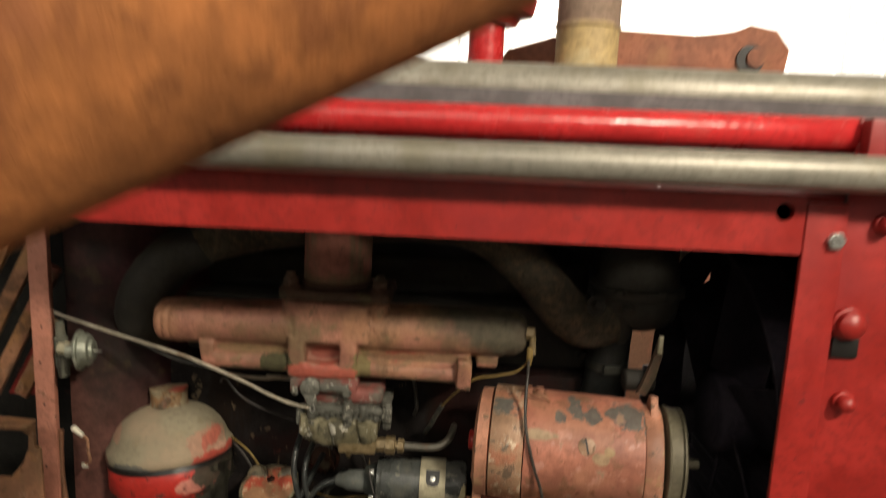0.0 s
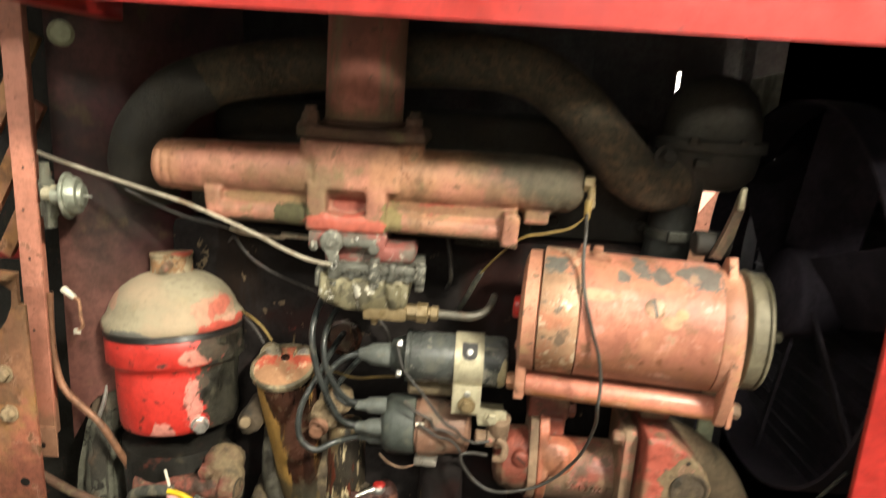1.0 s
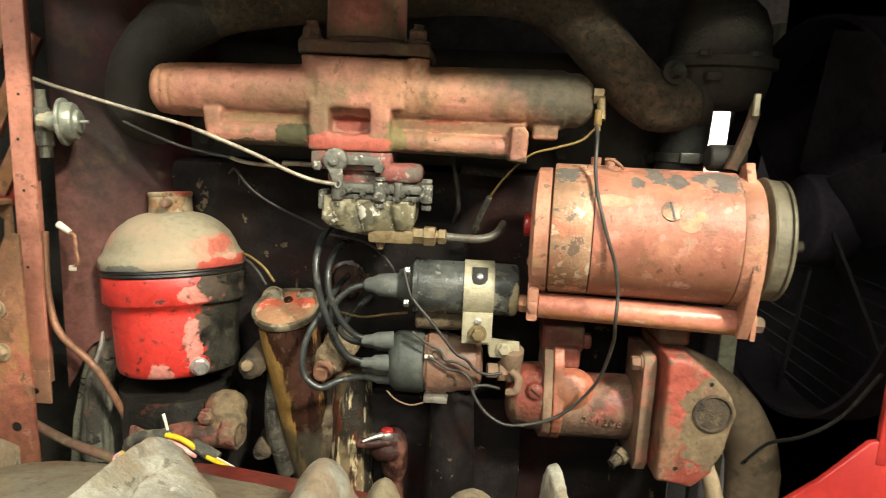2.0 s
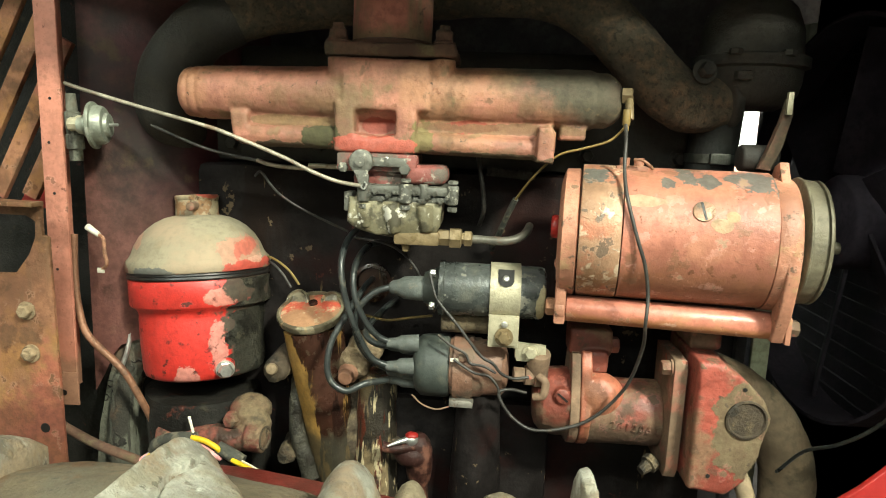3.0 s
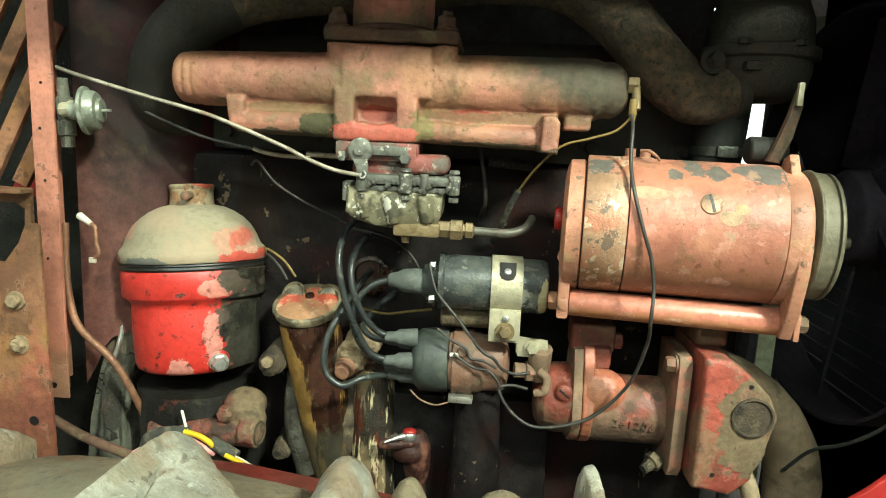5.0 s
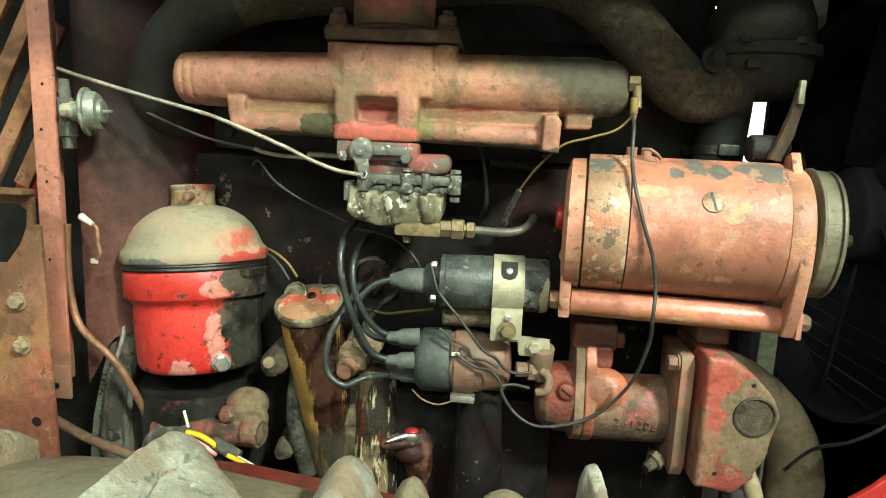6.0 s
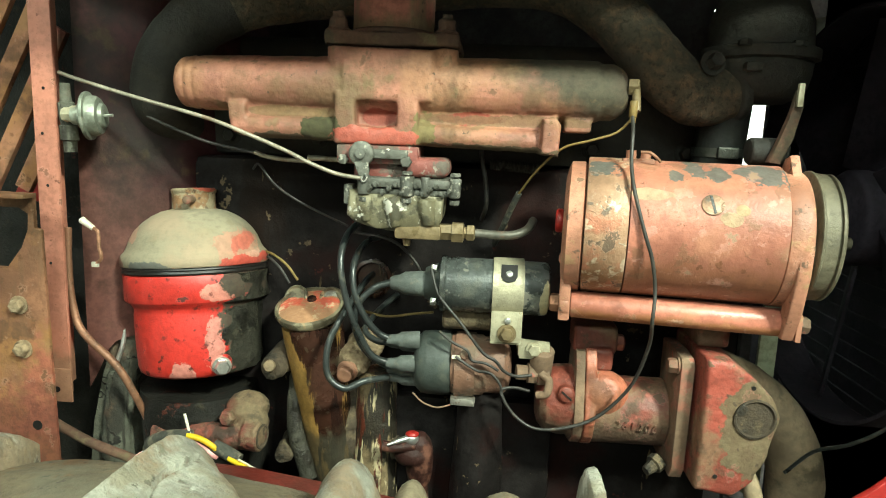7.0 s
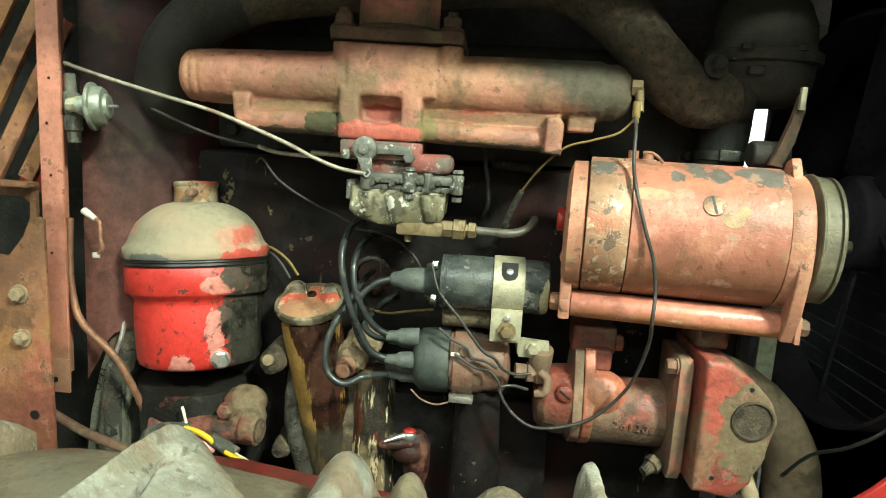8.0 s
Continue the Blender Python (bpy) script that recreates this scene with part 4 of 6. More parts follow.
# ---- the engine ----
block = thing("engine_block", (-0.05, 0.95, 0.30), "oily dark engine block with flaking paint", "engine block")
bb = B()
box(bb, -0.40, 0.27, 0.80, 1.12, 0.40, 1.075, 0.012)
box(bb, -0.42, 0.29, 0.785, 1.12, 0.30, 0.60, 0.012)
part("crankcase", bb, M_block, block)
hd = B()
box(hd, -0.37, 0.24, 0.825, 1.10, 1.077, 1.165, 0.01)
part("cylinder_head", hd, M_dark, block)
part("valve_cover", box(B(), -0.35, 0.22, 0.86, 1.06, 1.166, 1.225, 0.02, 4), M_dark, block)
part("core_plug", lathe(B(), [(0, 0.024), (0.006, 0.024), (0.008, 0.020), (0.003, 0.018), (0.003, 0.0)], (-0.155, 0.7995, 0.935), -Y, 24), M_tube, block)
for i in range(6):
    part("stud", hexbolt(B(), (-0.34 + i * 0.11, 0.8245, 1.10), -Y, 0.008, 0.010, 0.012), M_dark, block)
part("side_cover", box(B(), -0.145, 0.07, 0.765, 0.7845, 0.55, 0.80, 0.008), M_block, block)
for sx, sz in ((-0.13, 0.785), (0.055, 0.785), (-0.04, 0.79), (-0.13, 0.66), (0.055, 0.66)):
    part("cover_bolt", hexbolt(B(), (sx, 0.7648, sz), -Y, 0.007, 0.006), M_block, block)

# intake and exhaust manifold
man = thing("manifold", (-0.12, 0.715, 1.10), "faded salmon cast-iron manifold with soot-grey end", "manifold")
mb = B()
lathe(mb, [(0.0, 0.012), (0.002, 0.0205), (0.006, 0.0255), (0.011, 0.027), (0.0125, 0.0255), (0.0145, 0.0255), (0.016, 0.0275), (0.021, 0.0275), (0.0225, 0.0262), (0.0245, 0.0262),
           (0.026, 0.028), (0.10, 0.0285), (0.17, 0.030), (0.25, 0.0305), (0.33, 0.0310), (0.40, 0.0312), (0.436, 0.0310), (0.440, 0.0285), (0.452, 0.028), (0.460, 0.024), (0.466, 0.018)],
      (-0.352, 0.716, 1.1545), (1, 0, 0.010), 40)
box(mb, -0.1735, -0.080, 0.6845, 0.752, 1.140, 1.1930, 0.006, 3)
for wx0, wx1 in ((-0.1795, -0.1575), (-0.1160, -0.0935)):
    prism(mb, [(wx0, 1.098), (wx1, 1.098), (wx1 - 0.001, 1.150), (wx0 + 0.001, 1.150)], (0, 0.740, 0), X, Z, 0.0560, 0.003)
box(mb, -0.160, -0.112, 0.703, 0.740, 1.098, 1.150)
box(mb, -0.1775, -0.0945, 0.6835, 0.745, 1.0975, 1.1125, 0.003)
prism(mb, [(-0.158, 1.112), (-0.114, 1.112), (-0.114, 1.1165), (-0.136, 1.1145), (-0.158, 1.1165)], (0, 0.740, 0), X, Z, 0.0545)
for nx_ in (-0.176, -0.0695):
    cyl(mb, (nx_, 0.700, 1.150), (nx_, 0.700, 1.194), 0.0105, 0.0135, seg=20)
prism(mb, [(-0.292, 1.136), (-0.288, 1.107), (-0.280, 1.102), (-0.272, 1.104), (-0.272, 1.136)], (0, 0.735, 0), X, Z, 0.046, 0.004, 3)
lathe(mb, [(0, 0.0105), (0.010, 0.0120), (0.102, 0.0125), (0.106, 0.0110)], (-0.283, 0.7000, 1.1120), (1, 0, -0.006), 24)
box(mb, -0.280, -0.178, 0.6985, 0.740, 1.108, 1.140, 0.003)
lathe(mb, [(0, 0.0105), (0.004, 0.0115), (0.130, 0.0115), (0.134, 0.010)], (-0.0965, 0.699, 1.1095), (1, 0, -0.020), 24)
box(mb, -0.0965, 0.046, 0.6985, 0.738, 1.110, 1.138, 0.004)
prism(mb, [(0.0285, 1.094), (0.0465, 1.093), (0.0480, 1.124), (0.043, 1.131), (0.030, 1.130)], (0, 0.738, 0), X, Z, 0.060, 0.003, 3)
box(mb, 0.053, 0.080, 0.699, 0.730, 1.117, 1.132, 0.003)
mb = cast(mb, 0.0017, 5)
roughen(mb, 0.0006, 50)
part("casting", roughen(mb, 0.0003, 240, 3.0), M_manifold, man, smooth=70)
fg = B()
prism(fg, [(-0.189, 1.1950), (-0.056, 1.1950), (-0.0545, 1.2000), (-0.057, 1.2075), (-0.187, 1.2075), (-0.190, 1.2010)], (0, 0.772, 0), X, Z, 0.090, 0.002)
for nx_ in (-0.178, -0.0690):
    cyl(fg, (nx_, 0.697, 1.195), (nx_, 0.697, 1.209), 0.0140, seg=20, edge=0.002)
fg = cast(fg, 0.0017, 3)
part("top_flange", roughen(roughen(fg, 0.0012, 70), 0.0006, 260), M_flange, man, smooth=70)
for nx_ in (-0.178, -0.0690):
    nb = B()
    cyl(nb, (nx_, 0.697, 1.2085), (nx_, 0.697, 1.2105), 0.0125, seg=20)
    lathe(nb, [(0, 0.0098), (0.010, 0.0098), (0.012, 0.008)], (nx_, 0.697, 1.210), Z, 6)
    cyl(nb, (nx_, 0.697, 1.221), (nx_, 0.697, 1.2275), 0.0055, seg=12, edge=0.001)
    nb = cast(nb, 0.0011, 2)
    part("nut", roughen(nb, 0.0010, 130), M_flange, man, "dusty flange nut", smooth=70)
pf = B()
lathe(pf, [(0, 0.0085), (0.009, 0.0085), (0.0105, 0.007)], (0.1135, 0.700, 1.164), (1, -0.2, 0), 6)
cyl(pf, (0.120, 0.696, 1.163), (0.121, 0.690, 1.140), 0.0042, seg=10)
part("plug_fitting", pf, M_brass, man, "dirty brass fitting")

riser = thing("exhaust_riser", (-0.128, 0.735, 1.2075), "dull red upright exhaust riser pipe", "exhaust pipe")
part("pipe", roughen(cyl(B(), (-0.128, 0.737, 1.208), (-0.126, 0.742, 1.424), 0.0425, seg=40), 0.0006, 50), M_stack, riser)

part("base_collar", lathe(B(), [(0, 0.0425), (0.0005, 0.0455), (0.004, 0.0455), (0.006, 0.0430)], (-0.128, 0.737, 1.2082), Z, 40), M_flange, riser)
arch = thing("crossover_pipe", (-0.1, 0.80, 1.15), "dark rusty crossover pipe arching behind the manifold", "pipe")
part("pipe", roughen(tube(B(), [(-0.335, 0.770, 1.236), (-0.300, 0.783, 1.252), (-0.22, 0.802, 1.269), (-0.12, 0.806, 1.280), (0.00, 0.800, 1.286), (0.060, 0.786, 1.275), (0.108, 0.774, 1.243), (0.146, 0.766, 1.203), (0.172, 0.762, 1.176), (0.194, 0.763, 1.163), (0.216, 0.769, 1.163), (0.238, 0.777, 1.170)], 0.0315, 28, 8), 0.0010, 70), M_arch, arch)
# The pipe's own left leg; a darker material stands in for its shade.
part("dim_left_leg", roughen(tube(B(), [(-0.402, 0.815, 1.110), (-0.400, 0.770, 1.138), (-0.384, 0.754, 1.180), (-0.354, 0.763, 1.222), (-0.320, 0.7755, 1.2435)], 0.0330, 26, 8), 0.0010, 60), M_dark, arch, "left leg of the pipe, shade put into a darker material")
part("end_flange", cyl(B(), (0.228, 0.774, 1.168), (0.240, 0.778, 1.171), 0.0375, seg=28, edge=0.003), M_dark, arch)
part("clamp_bolt", hexbolt(B(), (0.204, 0.738, 1.194), (0.1, -1, 0.2), 0.0085, 0.012, 0.013), M_dark, arch)

th = thing("thermostat_housing", (0.255, 0.775, 1.15), "dark cast thermostat housing beside the crossover pipe", "thermostat housing")
tb = B()
lathe(tb, [(0, 0.030), (0.006, 0.043), (0.016, 0.052), (0.030, 0.056), (0.043, 0.056), (0.045, 0.062), (0.056, 0.062), (0.058, 0.055), (0.085, 0.053), (0.108, 0.044), (0.122, 0.030), (0.128, 0.012)], (0.266, 0.787, 1.158), Z, 32)
part("body", roughen(tb, 0.0015, 50), M_dark, th)
for bx, by in ((0.285, 0.729), (0.232, 0.732)):
    part("bolt", hexbolt(B(), (bx, by, 1.212), Z, 0.007, 0.006), M_dark, th)
part("lug", box(B(), 0.234, 0.252, 0.726, 0.740, 1.186, 1.196, 0.004), M_dark, th)
ho = thing("radiator_hose", (0.245, 0.785, 0.98), "black rubber radiator hose with a steel clamp", "hose")
part("rubber", tube(B(), [(0.238, 0.785, 1.157), (0.235, 0.785, 1.11), (0.230, 0.79, 1.05), (0.215, 0.81, 0.97)], 0.027, 20), M_hose, ho)
ck = B()
lathe(ck, [(0, 0.0272), (0, 0.0285), (0.010, 0.0285), (0.010, 0.0272)], (0.2345, 0.785, 1.098), Z, 32)
box(ck, 0.224, 0.246, 0.7515, 0.7585, 1.097, 1.109, 0.0015)
for i in range(7):
    box(ck, 0.2255 + i * 0.0028, 0.2270 + i * 0.0028, 0.7510, 0.7516, 1.0985, 1.1075)
part("clamp", ck, M_clamp, ho, "steel worm-drive clamp")

# fan and its shroud
sh = thing("fan_shroud", (0.42, 0.82, 0.70), "dark brown sheet-metal fan shroud", "fan shroud")
sb = B()
seg = 48
cy_, cz_, rr = 0.80, 1.035, 0.228
ring_i = [sb.verts.new((0.425, cy_ + rr * math.cos(2 * math.pi * i / seg), cz_ + rr * math.sin(2 * math.pi * i / seg))) for i in range(seg)]
ring_o = []
for i in range(seg):
    c, s = math.cos(2 * math.pi * i / seg), math.sin(2 * math.pi * i / seg)
    k = min((0.985 - cy_) / c if c > 1e-6 else ((cy_ - 0.545) / -c if c < -1e-6 else 9), 0.385 / s if s > 1e-6 else (0.44 / -s if s < -1e-6 else 9))
    k = max(k, rr + 0.004)
    ring_o.append(sb.verts.new((0.425, cy_ + c * k, cz_ + s * k)))
for i in range(seg):
    sb.faces.new((ring_i[i], ring_i[(i + 1) % seg], ring_o[(i + 1) % seg], ring_o[i]))
bmesh.ops.solidify(sb, geom=sb.faces[:], thickness=0.004)
part("sheet", sb, M_shroud, sh)
rg = B()
lathe(rg, [(0, rr), (0, rr + 0.004), (0.055, rr + 0.004), (0.055, rr), (0.0, rr)], (0.372, cy_, cz_), X, 64)
bmesh.ops.delete(rg, geom=[f for f in rg.faces if len(f.verts) > 4], context="FACES_ONLY")
part("ring", rg, M_fan, sh)
part("grey_flap", prism(B(), [(0.4285, 1.120), (0.445, 1.120), (0.50, 1.210), (0.50, 1.318), (0.4285, 1.298)], (0, 1.104, 0), X, Z, 0.004), M_flap, sh, "grey metal flap")
rad = thing("radiator", (0.50, 0.80, 0.55), "dusty black radiator behind the fan", "radiator")
part("core", box(B(), 0.478, 0.520, 0.560, 1.085, 0.60, 1.36, 0.003), M_fan, rad)
part("top_tank", box(B(), 0.470, 0.530, 0.545, 1.095, 1.361, 1.42, 0.006), M_fan, rad)
part("bottom_tank", box(B(), 0.470, 0.530, 0.545, 1.095, 0.30, 0.599, 0.006), M_fan, rad)
# Added dark box, blocks the bright wall from showing past the radiator.
part("gap_blocker", box(B(), 0.478, 0.520, 1.0955, 1.290, 0.60, 1.12), M_fan, rad)
for k in range(34):
    part("fin", box(B(), 0.474, 0.4775, 0.562, 1.083, 0.610 + 0.022 * k, 0.6125 + 0.022 * k), M_fan, rad)
fan = thing("cooling_fan", (0.42, cy_, cz_), "black radiator fan standing still", "fan")
part("hub", cyl(B(), (0.385, cy_, cz_), (0.44, cy_, cz_), 0.055, edge=0.006), M_fan, fan)
for i in range(6):
    fb = B()
    box(fb, -0.002, 0.002, -0.045, 0.045, 0.05, 0.215, 0.001)
    fb.transform(Matrix.Translation((0.415, cy_, cz_)) @ Matrix.Rotation(radians(60 * i + 12), 4, "X") @ Matrix.Rotation(radians(28), 4, "Z"))
    part("blade", fb, M_fan, fan)

# carburettor
cr = thing("carburettor", (-0.11, 0.70, 1.0), "grimy grey updraught carburettor with red overspray", "carburettor")
part("top_flange", box(B(), -0.1755, -0.0925, 0.682, 0.745, 1.0785, 1.0970, 0.003), M_carb_red, cr)
tb = B()
box(tb, -0.160, -0.100, 0.690, 0.740, 1.062, 1.0780, 0.006)
cyl(tb, (-0.130, 0.715, 1.03), (-0.130, 0.715, 1.080), 0.026, seg=24)
part("throttle_body", roughen(tb, 0.0008, 90), M_carb_red, cr)
bt = B()
box(bt, -0.106, -0.0605, 0.682, 0.735, 1.0665, 1.0865, 0.008, 3)
part("bowl_cover", roughen(bt, 0.0009, 80), M_carb_red, cr)
part("side_boss", roughen(box(B(), -0.1685, -0.158, 0.683, 0.705, 1.036, 1.057, 0.003), 0.001, 80), M_carb, cr)
part("flange_bolt", hexbolt(B(), (-0.104, 0.6815, 1.082), -Y, 0.0062, 0.005), M_carb, cr)
part("flange_bolt", hexbolt(B(), (-0.168, 0.6815, 1.082), -Y, 0.0055, 0.004), M_carb, cr)
fl = B()
box(fl, -0.150, -0.0515, 0.676, 0.745, 1.0555, 1.0655, 0.003)
box(fl, -0.148, -0.054, 0.679, 0.745, 1.0485, 1.0545, 0.002)
for sx, sr in ((-0.146, 0.0064), (-0.102, 0.0075), (-0.084, 0.005), (-0.0535, 0.0064)):
    cyl(fl, (sx, 0.6795, 1.0475), (sx, 0.6795, 1.0675), sr, seg=14, edge=0.0015)
for i in range(14):
    lx = -0.148 + i * 0.0068
    cyl(fl, (lx, 0.677, 1.0500 + 0.004 * (i % 3)), (lx + 0.003, 0.6755, 1.0520 + 0.004 * (i % 3)), 0.0034, 0.0022, seg=8)
part("gasket_flange", roughen(fl, 0.0009, 120), M_carb, cr)
for sx in (-0.146, -0.102, -0.0535):
    part("screw", hexbolt(B(), (sx, 0.679, 1.0692), Z, 0.0058, 0.0035), M_carb, cr)
    part("nut", hexbolt(B(), (sx, 0.679, 1.0453), -Z, 0.0055, 0.005), M_carb, cr)
bw = B()
prism(bw, [(-0.1625, 1.053), (-0.1635, 1.026), (-0.155, 1.0185), (-0.132, 1.0135), (-0.110, 1.010), (-0.072, 1.012), (-0.066, 1.024), (-0.0645, 1.0485), (-0.10, 1.0482), (-0.135, 1.0485)], (0, 0.745, 0), X, Z, 0.066, 0.006, 3)
for a, b in (((-0.118, 0.681, 1.046), (-0.112, 0.681, 1.016)), ((-0.082, 0.681, 1.046), (-0.079, 0.681, 1.018)), ((-0.146, 0.684, 1.046), (-0.143, 0.684, 1.020))):
    cyl(bw, a, b, 0.0095, 0.007, seg=18, edge=0.002)
part("float_bowl", roughen(bw, 0.0012, 90), M_carb_bowl, cr)
br = B()
box(br, -0.114, -0.066, 0.678, 0.705, 1.0035, 1.0185, 0.004)
lathe(br, [(0, 0.009), (0.012, 0.009), (0.0125, 0.011), (0.024, 0.011), (0.025, 0.009)], (-0.068, 0.692, 1.0115), X, 6)
lathe(br, [(0, 0.0065), (0.003, 0.0065), (0.0035, 0.0085), (0.0105, 0.0085), (0.012, 0.006)], (-0.0435, 0.692, 1.0115), X, 6)
cyl(br, (-0.102, 0.690, 1.0035), (-0.102, 0.690, 0.9955), 0.005, 0.0035, seg=12)
part("inlet_fitting", br, M_brass, cr, "dirty brass fuel inlet fitting")
th_ = B()
cyl(th_, (-0.1485, 0.682, 1.0885), (-0.1485, 0.672, 1.0885), 0.0125, seg=24, edge=0.002)
cyl(th_, (-0.1485, 0.672, 1.0885), (-0.1485, 0.669, 1.0885), 0.005, seg=12)
prism(th_, [(-0.1565, 1.080), (-0.141, 1.0795), (-0.1395, 1.072), (-0.142, 1.060), (-0.148, 1.0595), (-0.150, 1.070)], (0, 0.6755, 0), X, Z, 0.004, 0.001)
part("throttle_lever", th_, M_carb, cr, "grey throttle lever with a clevis pin")
cl = B()
tube(cl, [(-0.1435, 0.670, 1.0685), (-0.141, 0.668, 1.0655), (-0.1435, 0.667, 1.0615), (-0.1465, 0.668, 1.0625), (-0.146, 0.669, 1.066)], 0.0009, 6, 5)
part("split_pin", cl, M_bright, cr)
cl = B()
tube(cl, [(-0.125, 0.680, 1.0905), (-0.1225, 0.678, 1.0935), (-0.120, 0.678, 1.0905), (-0.122, 0.679, 1.0875), (-0.1245, 0.679, 1.0885)], 0.0012, 6, 5)
part("wire_clip", cl, M_bright, cr)
part("idle_arm", box(B(), -0.140, -0.102, 0.6765, 0.6815, 1.084, 1.0935, 0.002), M_carb, cr)
solid("fuel_line", tube(B(), [(-0.034, 0.692, 1.0115), (-0.015, 0.693, 1.0105), (0.006, 0.694, 1.0108), (0.019, 0.700, 1.0145), (0.026, 0.712, 1.019), (0.030, 0.735, 1.022)], 0.0046, 14), M_fuel, "dull grey fuel line from the carburettor", "fuel line")
solid("throttle_rod", tube(B(), [(-0.478, 0.703, 1.1590), (-0.450, 0.700, 1.1510), (-0.386, 0.695, 1.1350), (-0.323, 0.689, 1.1205), (-0.293, 0.686, 1.1120), (-0.232, 0.681, 1.0900), (-0.202, 0.678, 1.0770), (-0.174, 0.676, 1.0675), (-0.147, 0.671, 1.0640)], 0.0021, 10), M_rodsteel, "thin worn steel throttle rod", "control rod")
ckr = thing("choke_rod", (-0.26, 0.73, 1.08), "short rusty choke rod on a dark cable", "control rod")
part("cable", tube(B(), [(-0.405, 0.745, 1.1175), (-0.358, 0.735, 1.1010), (-0.332, 0.735, 1.0925), (-0.300, 0.735, 1.0860), (-0.276, 0.7305, 1.0830)], 0.0017, 10), M_wire, ckr, "dark cable")
part("rod", tube(B(), [(-0.277, 0.7305, 1.0835), (-0.266, 0.730, 1.0800), (-0.247, 0.730, 1.0772), (-0.214, 0.730, 1.0760)], 0.0024, 10), M_rodsteel, ckr)
part("pin", roughen(tube(B(), [(-0.217, 0.7265, 1.0800), (-0.185, 0.7265, 1.0795), (-0.162, 0.718, 1.0790)], 0.0030, 10), 0.0006, 120), M_rodsteel, ckr)

# ignition coil
co = thing("ignition_coil", (-0.01, 0.71, 0.92), "black ignition coil held in a zinc strap bracket", "ignition coil")
part("can", lathe(B(), [(0, 0.0285), (0.003, 0.0292), (0.105, 0.0290), (0.1085, 0.0275), (0.110, 0.024), (0.109, 0.0)], (-0.061, 0.712, 0.9525), (1, 0, -0.008), 40), M_can, co)
part("rim", lathe(B(), [(0, 0.0275), (0.001, 0.0305), (0.0055, 0.0308), (0.007, 0.0295)], (-0.0665, 0.712, 0.9525), X, 40), M_can, co)
part("tower", lathe(B(), [(0, 0.017), (0.008, 0.020), (0.016, 0.024)], (-0.0825, 0.712, 0.952), X, 24), M_cap, co)
part("boot", lathe(B(), [(0, 0.0055), (0.003, 0.0075), (0.010, 0.009), (0.016, 0.0125), (0.030, 0.0135), (0.046, 0.0140), (0.048, 0.012)], (-0.121, 0.710, 0.9505), (1, 0.02, 0.01), 24), M_boot, co, "grey rubber terminal boot")
for tx, tz in ((-0.0735, 0.972), (-0.0735, 0.936)):
    tb = hexbolt(B(), (tx + 0.004, 0.695, tz), -X, 0.0045, 0.006)
    part("terminal", tb, M_bright, co)
sp = B()
n = 40
prof = []
for i in range(n + 1):
    k = radians(-65 + 290 * i / n)
    prof.append((math.cos(k) * 0.0302, math.sin(k) * 0.0302))
outer = [(y * 1.045, z * 1.045) for y, z in prof][::-1]
prism(sp, prof + outer, (-0.0105, 0.712, 0.952), Y, Z, 0.0325)
part("strap", sp, M_strap, co, "yellow zinc strap")
wn = Vector((0, -0.78, 0.626))
wu = wn.cross(X)
wu = wu if wu.z > 0 else -wu
sw = prism(B(), [(-0.0085, 0.010), (-0.0085, -0.004), (-0.0062, -0.0085), (0, -0.0105), (0.0062, -0.0085), (0.0085, -0.004), (0.0085, 0.010)], Vector((0.006, 0.712, 0.952)) + wn * 0.0317, X, wu, 0.0006)
part("window", sw, M_seal, co, "dark round window in the strap")
tb = B()
prism(tb, [(-0.0105, 0.900), (-0.006, 0.8965), (0.0185, 0.8965), (0.022, 0.900), (0.022, 0.932), (-0.0105, 0.932)], (0, 0.6875, 0), X, Z, 0.003, 0.001)
box(tb, -0.0105, 0.022, 0.6845, 0.700, 0.8965, 0.8995, 0.001)
part("tab", tb, M_strap, co)
# Small bright disc put in for the white glint in the window.
part("window_glint", lathe(B(), [(0, 0.004), (0.0015, 0.003), (0.002, 0.0)], (0.006, 0.712 - 0.0255, 0.952 + 0.0195), (0, -0.78, 0.626), 12), M_bright, co, "small bright disc standing in for a glint in the window")
part("tab_bolt", hexbolt(B(), (0.0065, 0.6842, 0.9085), -Y, 0.0068, 0.006, 0.010), M_brass, co)
part("tab_screw", cyl(B(), (0.0065, 0.684, 0.9225), (0.0065, 0.681, 0.9225), 0.0035, seg=12, edge=0.0008), M_bright, co)
b2 = B()
prism(b2, [(0.020, 0.884), (0.022, 0.878), (0.050, 0.8775), (0.054, 0.884), (0.053, 0.8975), (0.020, 0.900)], (0, 0.700, 0), X, Z, 0.003, 0.001)
box(b2, 0.020, 0.052, 0.700, 0.740, 0.880, 0.886, 0.001)
part("support_bracket", b2, M_strap, co, "bent zinc support bracket")
part("bracket_bolt", hexbolt(B(), (0.037, 0.6968, 0.889), -Y, 0.0068, 0.005, 0.009), M_strap, co)
part("lower_bracket", lathe(B(), [(0, 0.012), (0.002, 0.014), (0.052, 0.014), (0.054, 0.012)], (-0.063, 0.722, 0.914), X, 20), M_grimydust, co)

# distributor
di = thing("distributor", (-0.03, 0.725, 0.82), "horizontal distributor with a black cap and rusty body", "distributor")
part("cap", lathe(B(), [(0, 0.020), (0.003, 0.029), (0.009, 0.0345), (0.016, 0.0355), (0.034, 0.0360), (0.040, 0.0350), (0.041, 0.0330)], (-0.0925, 0.725, 0.858), (1, 0, 0.02), 40), M_cap, di, "black bakelite cap")
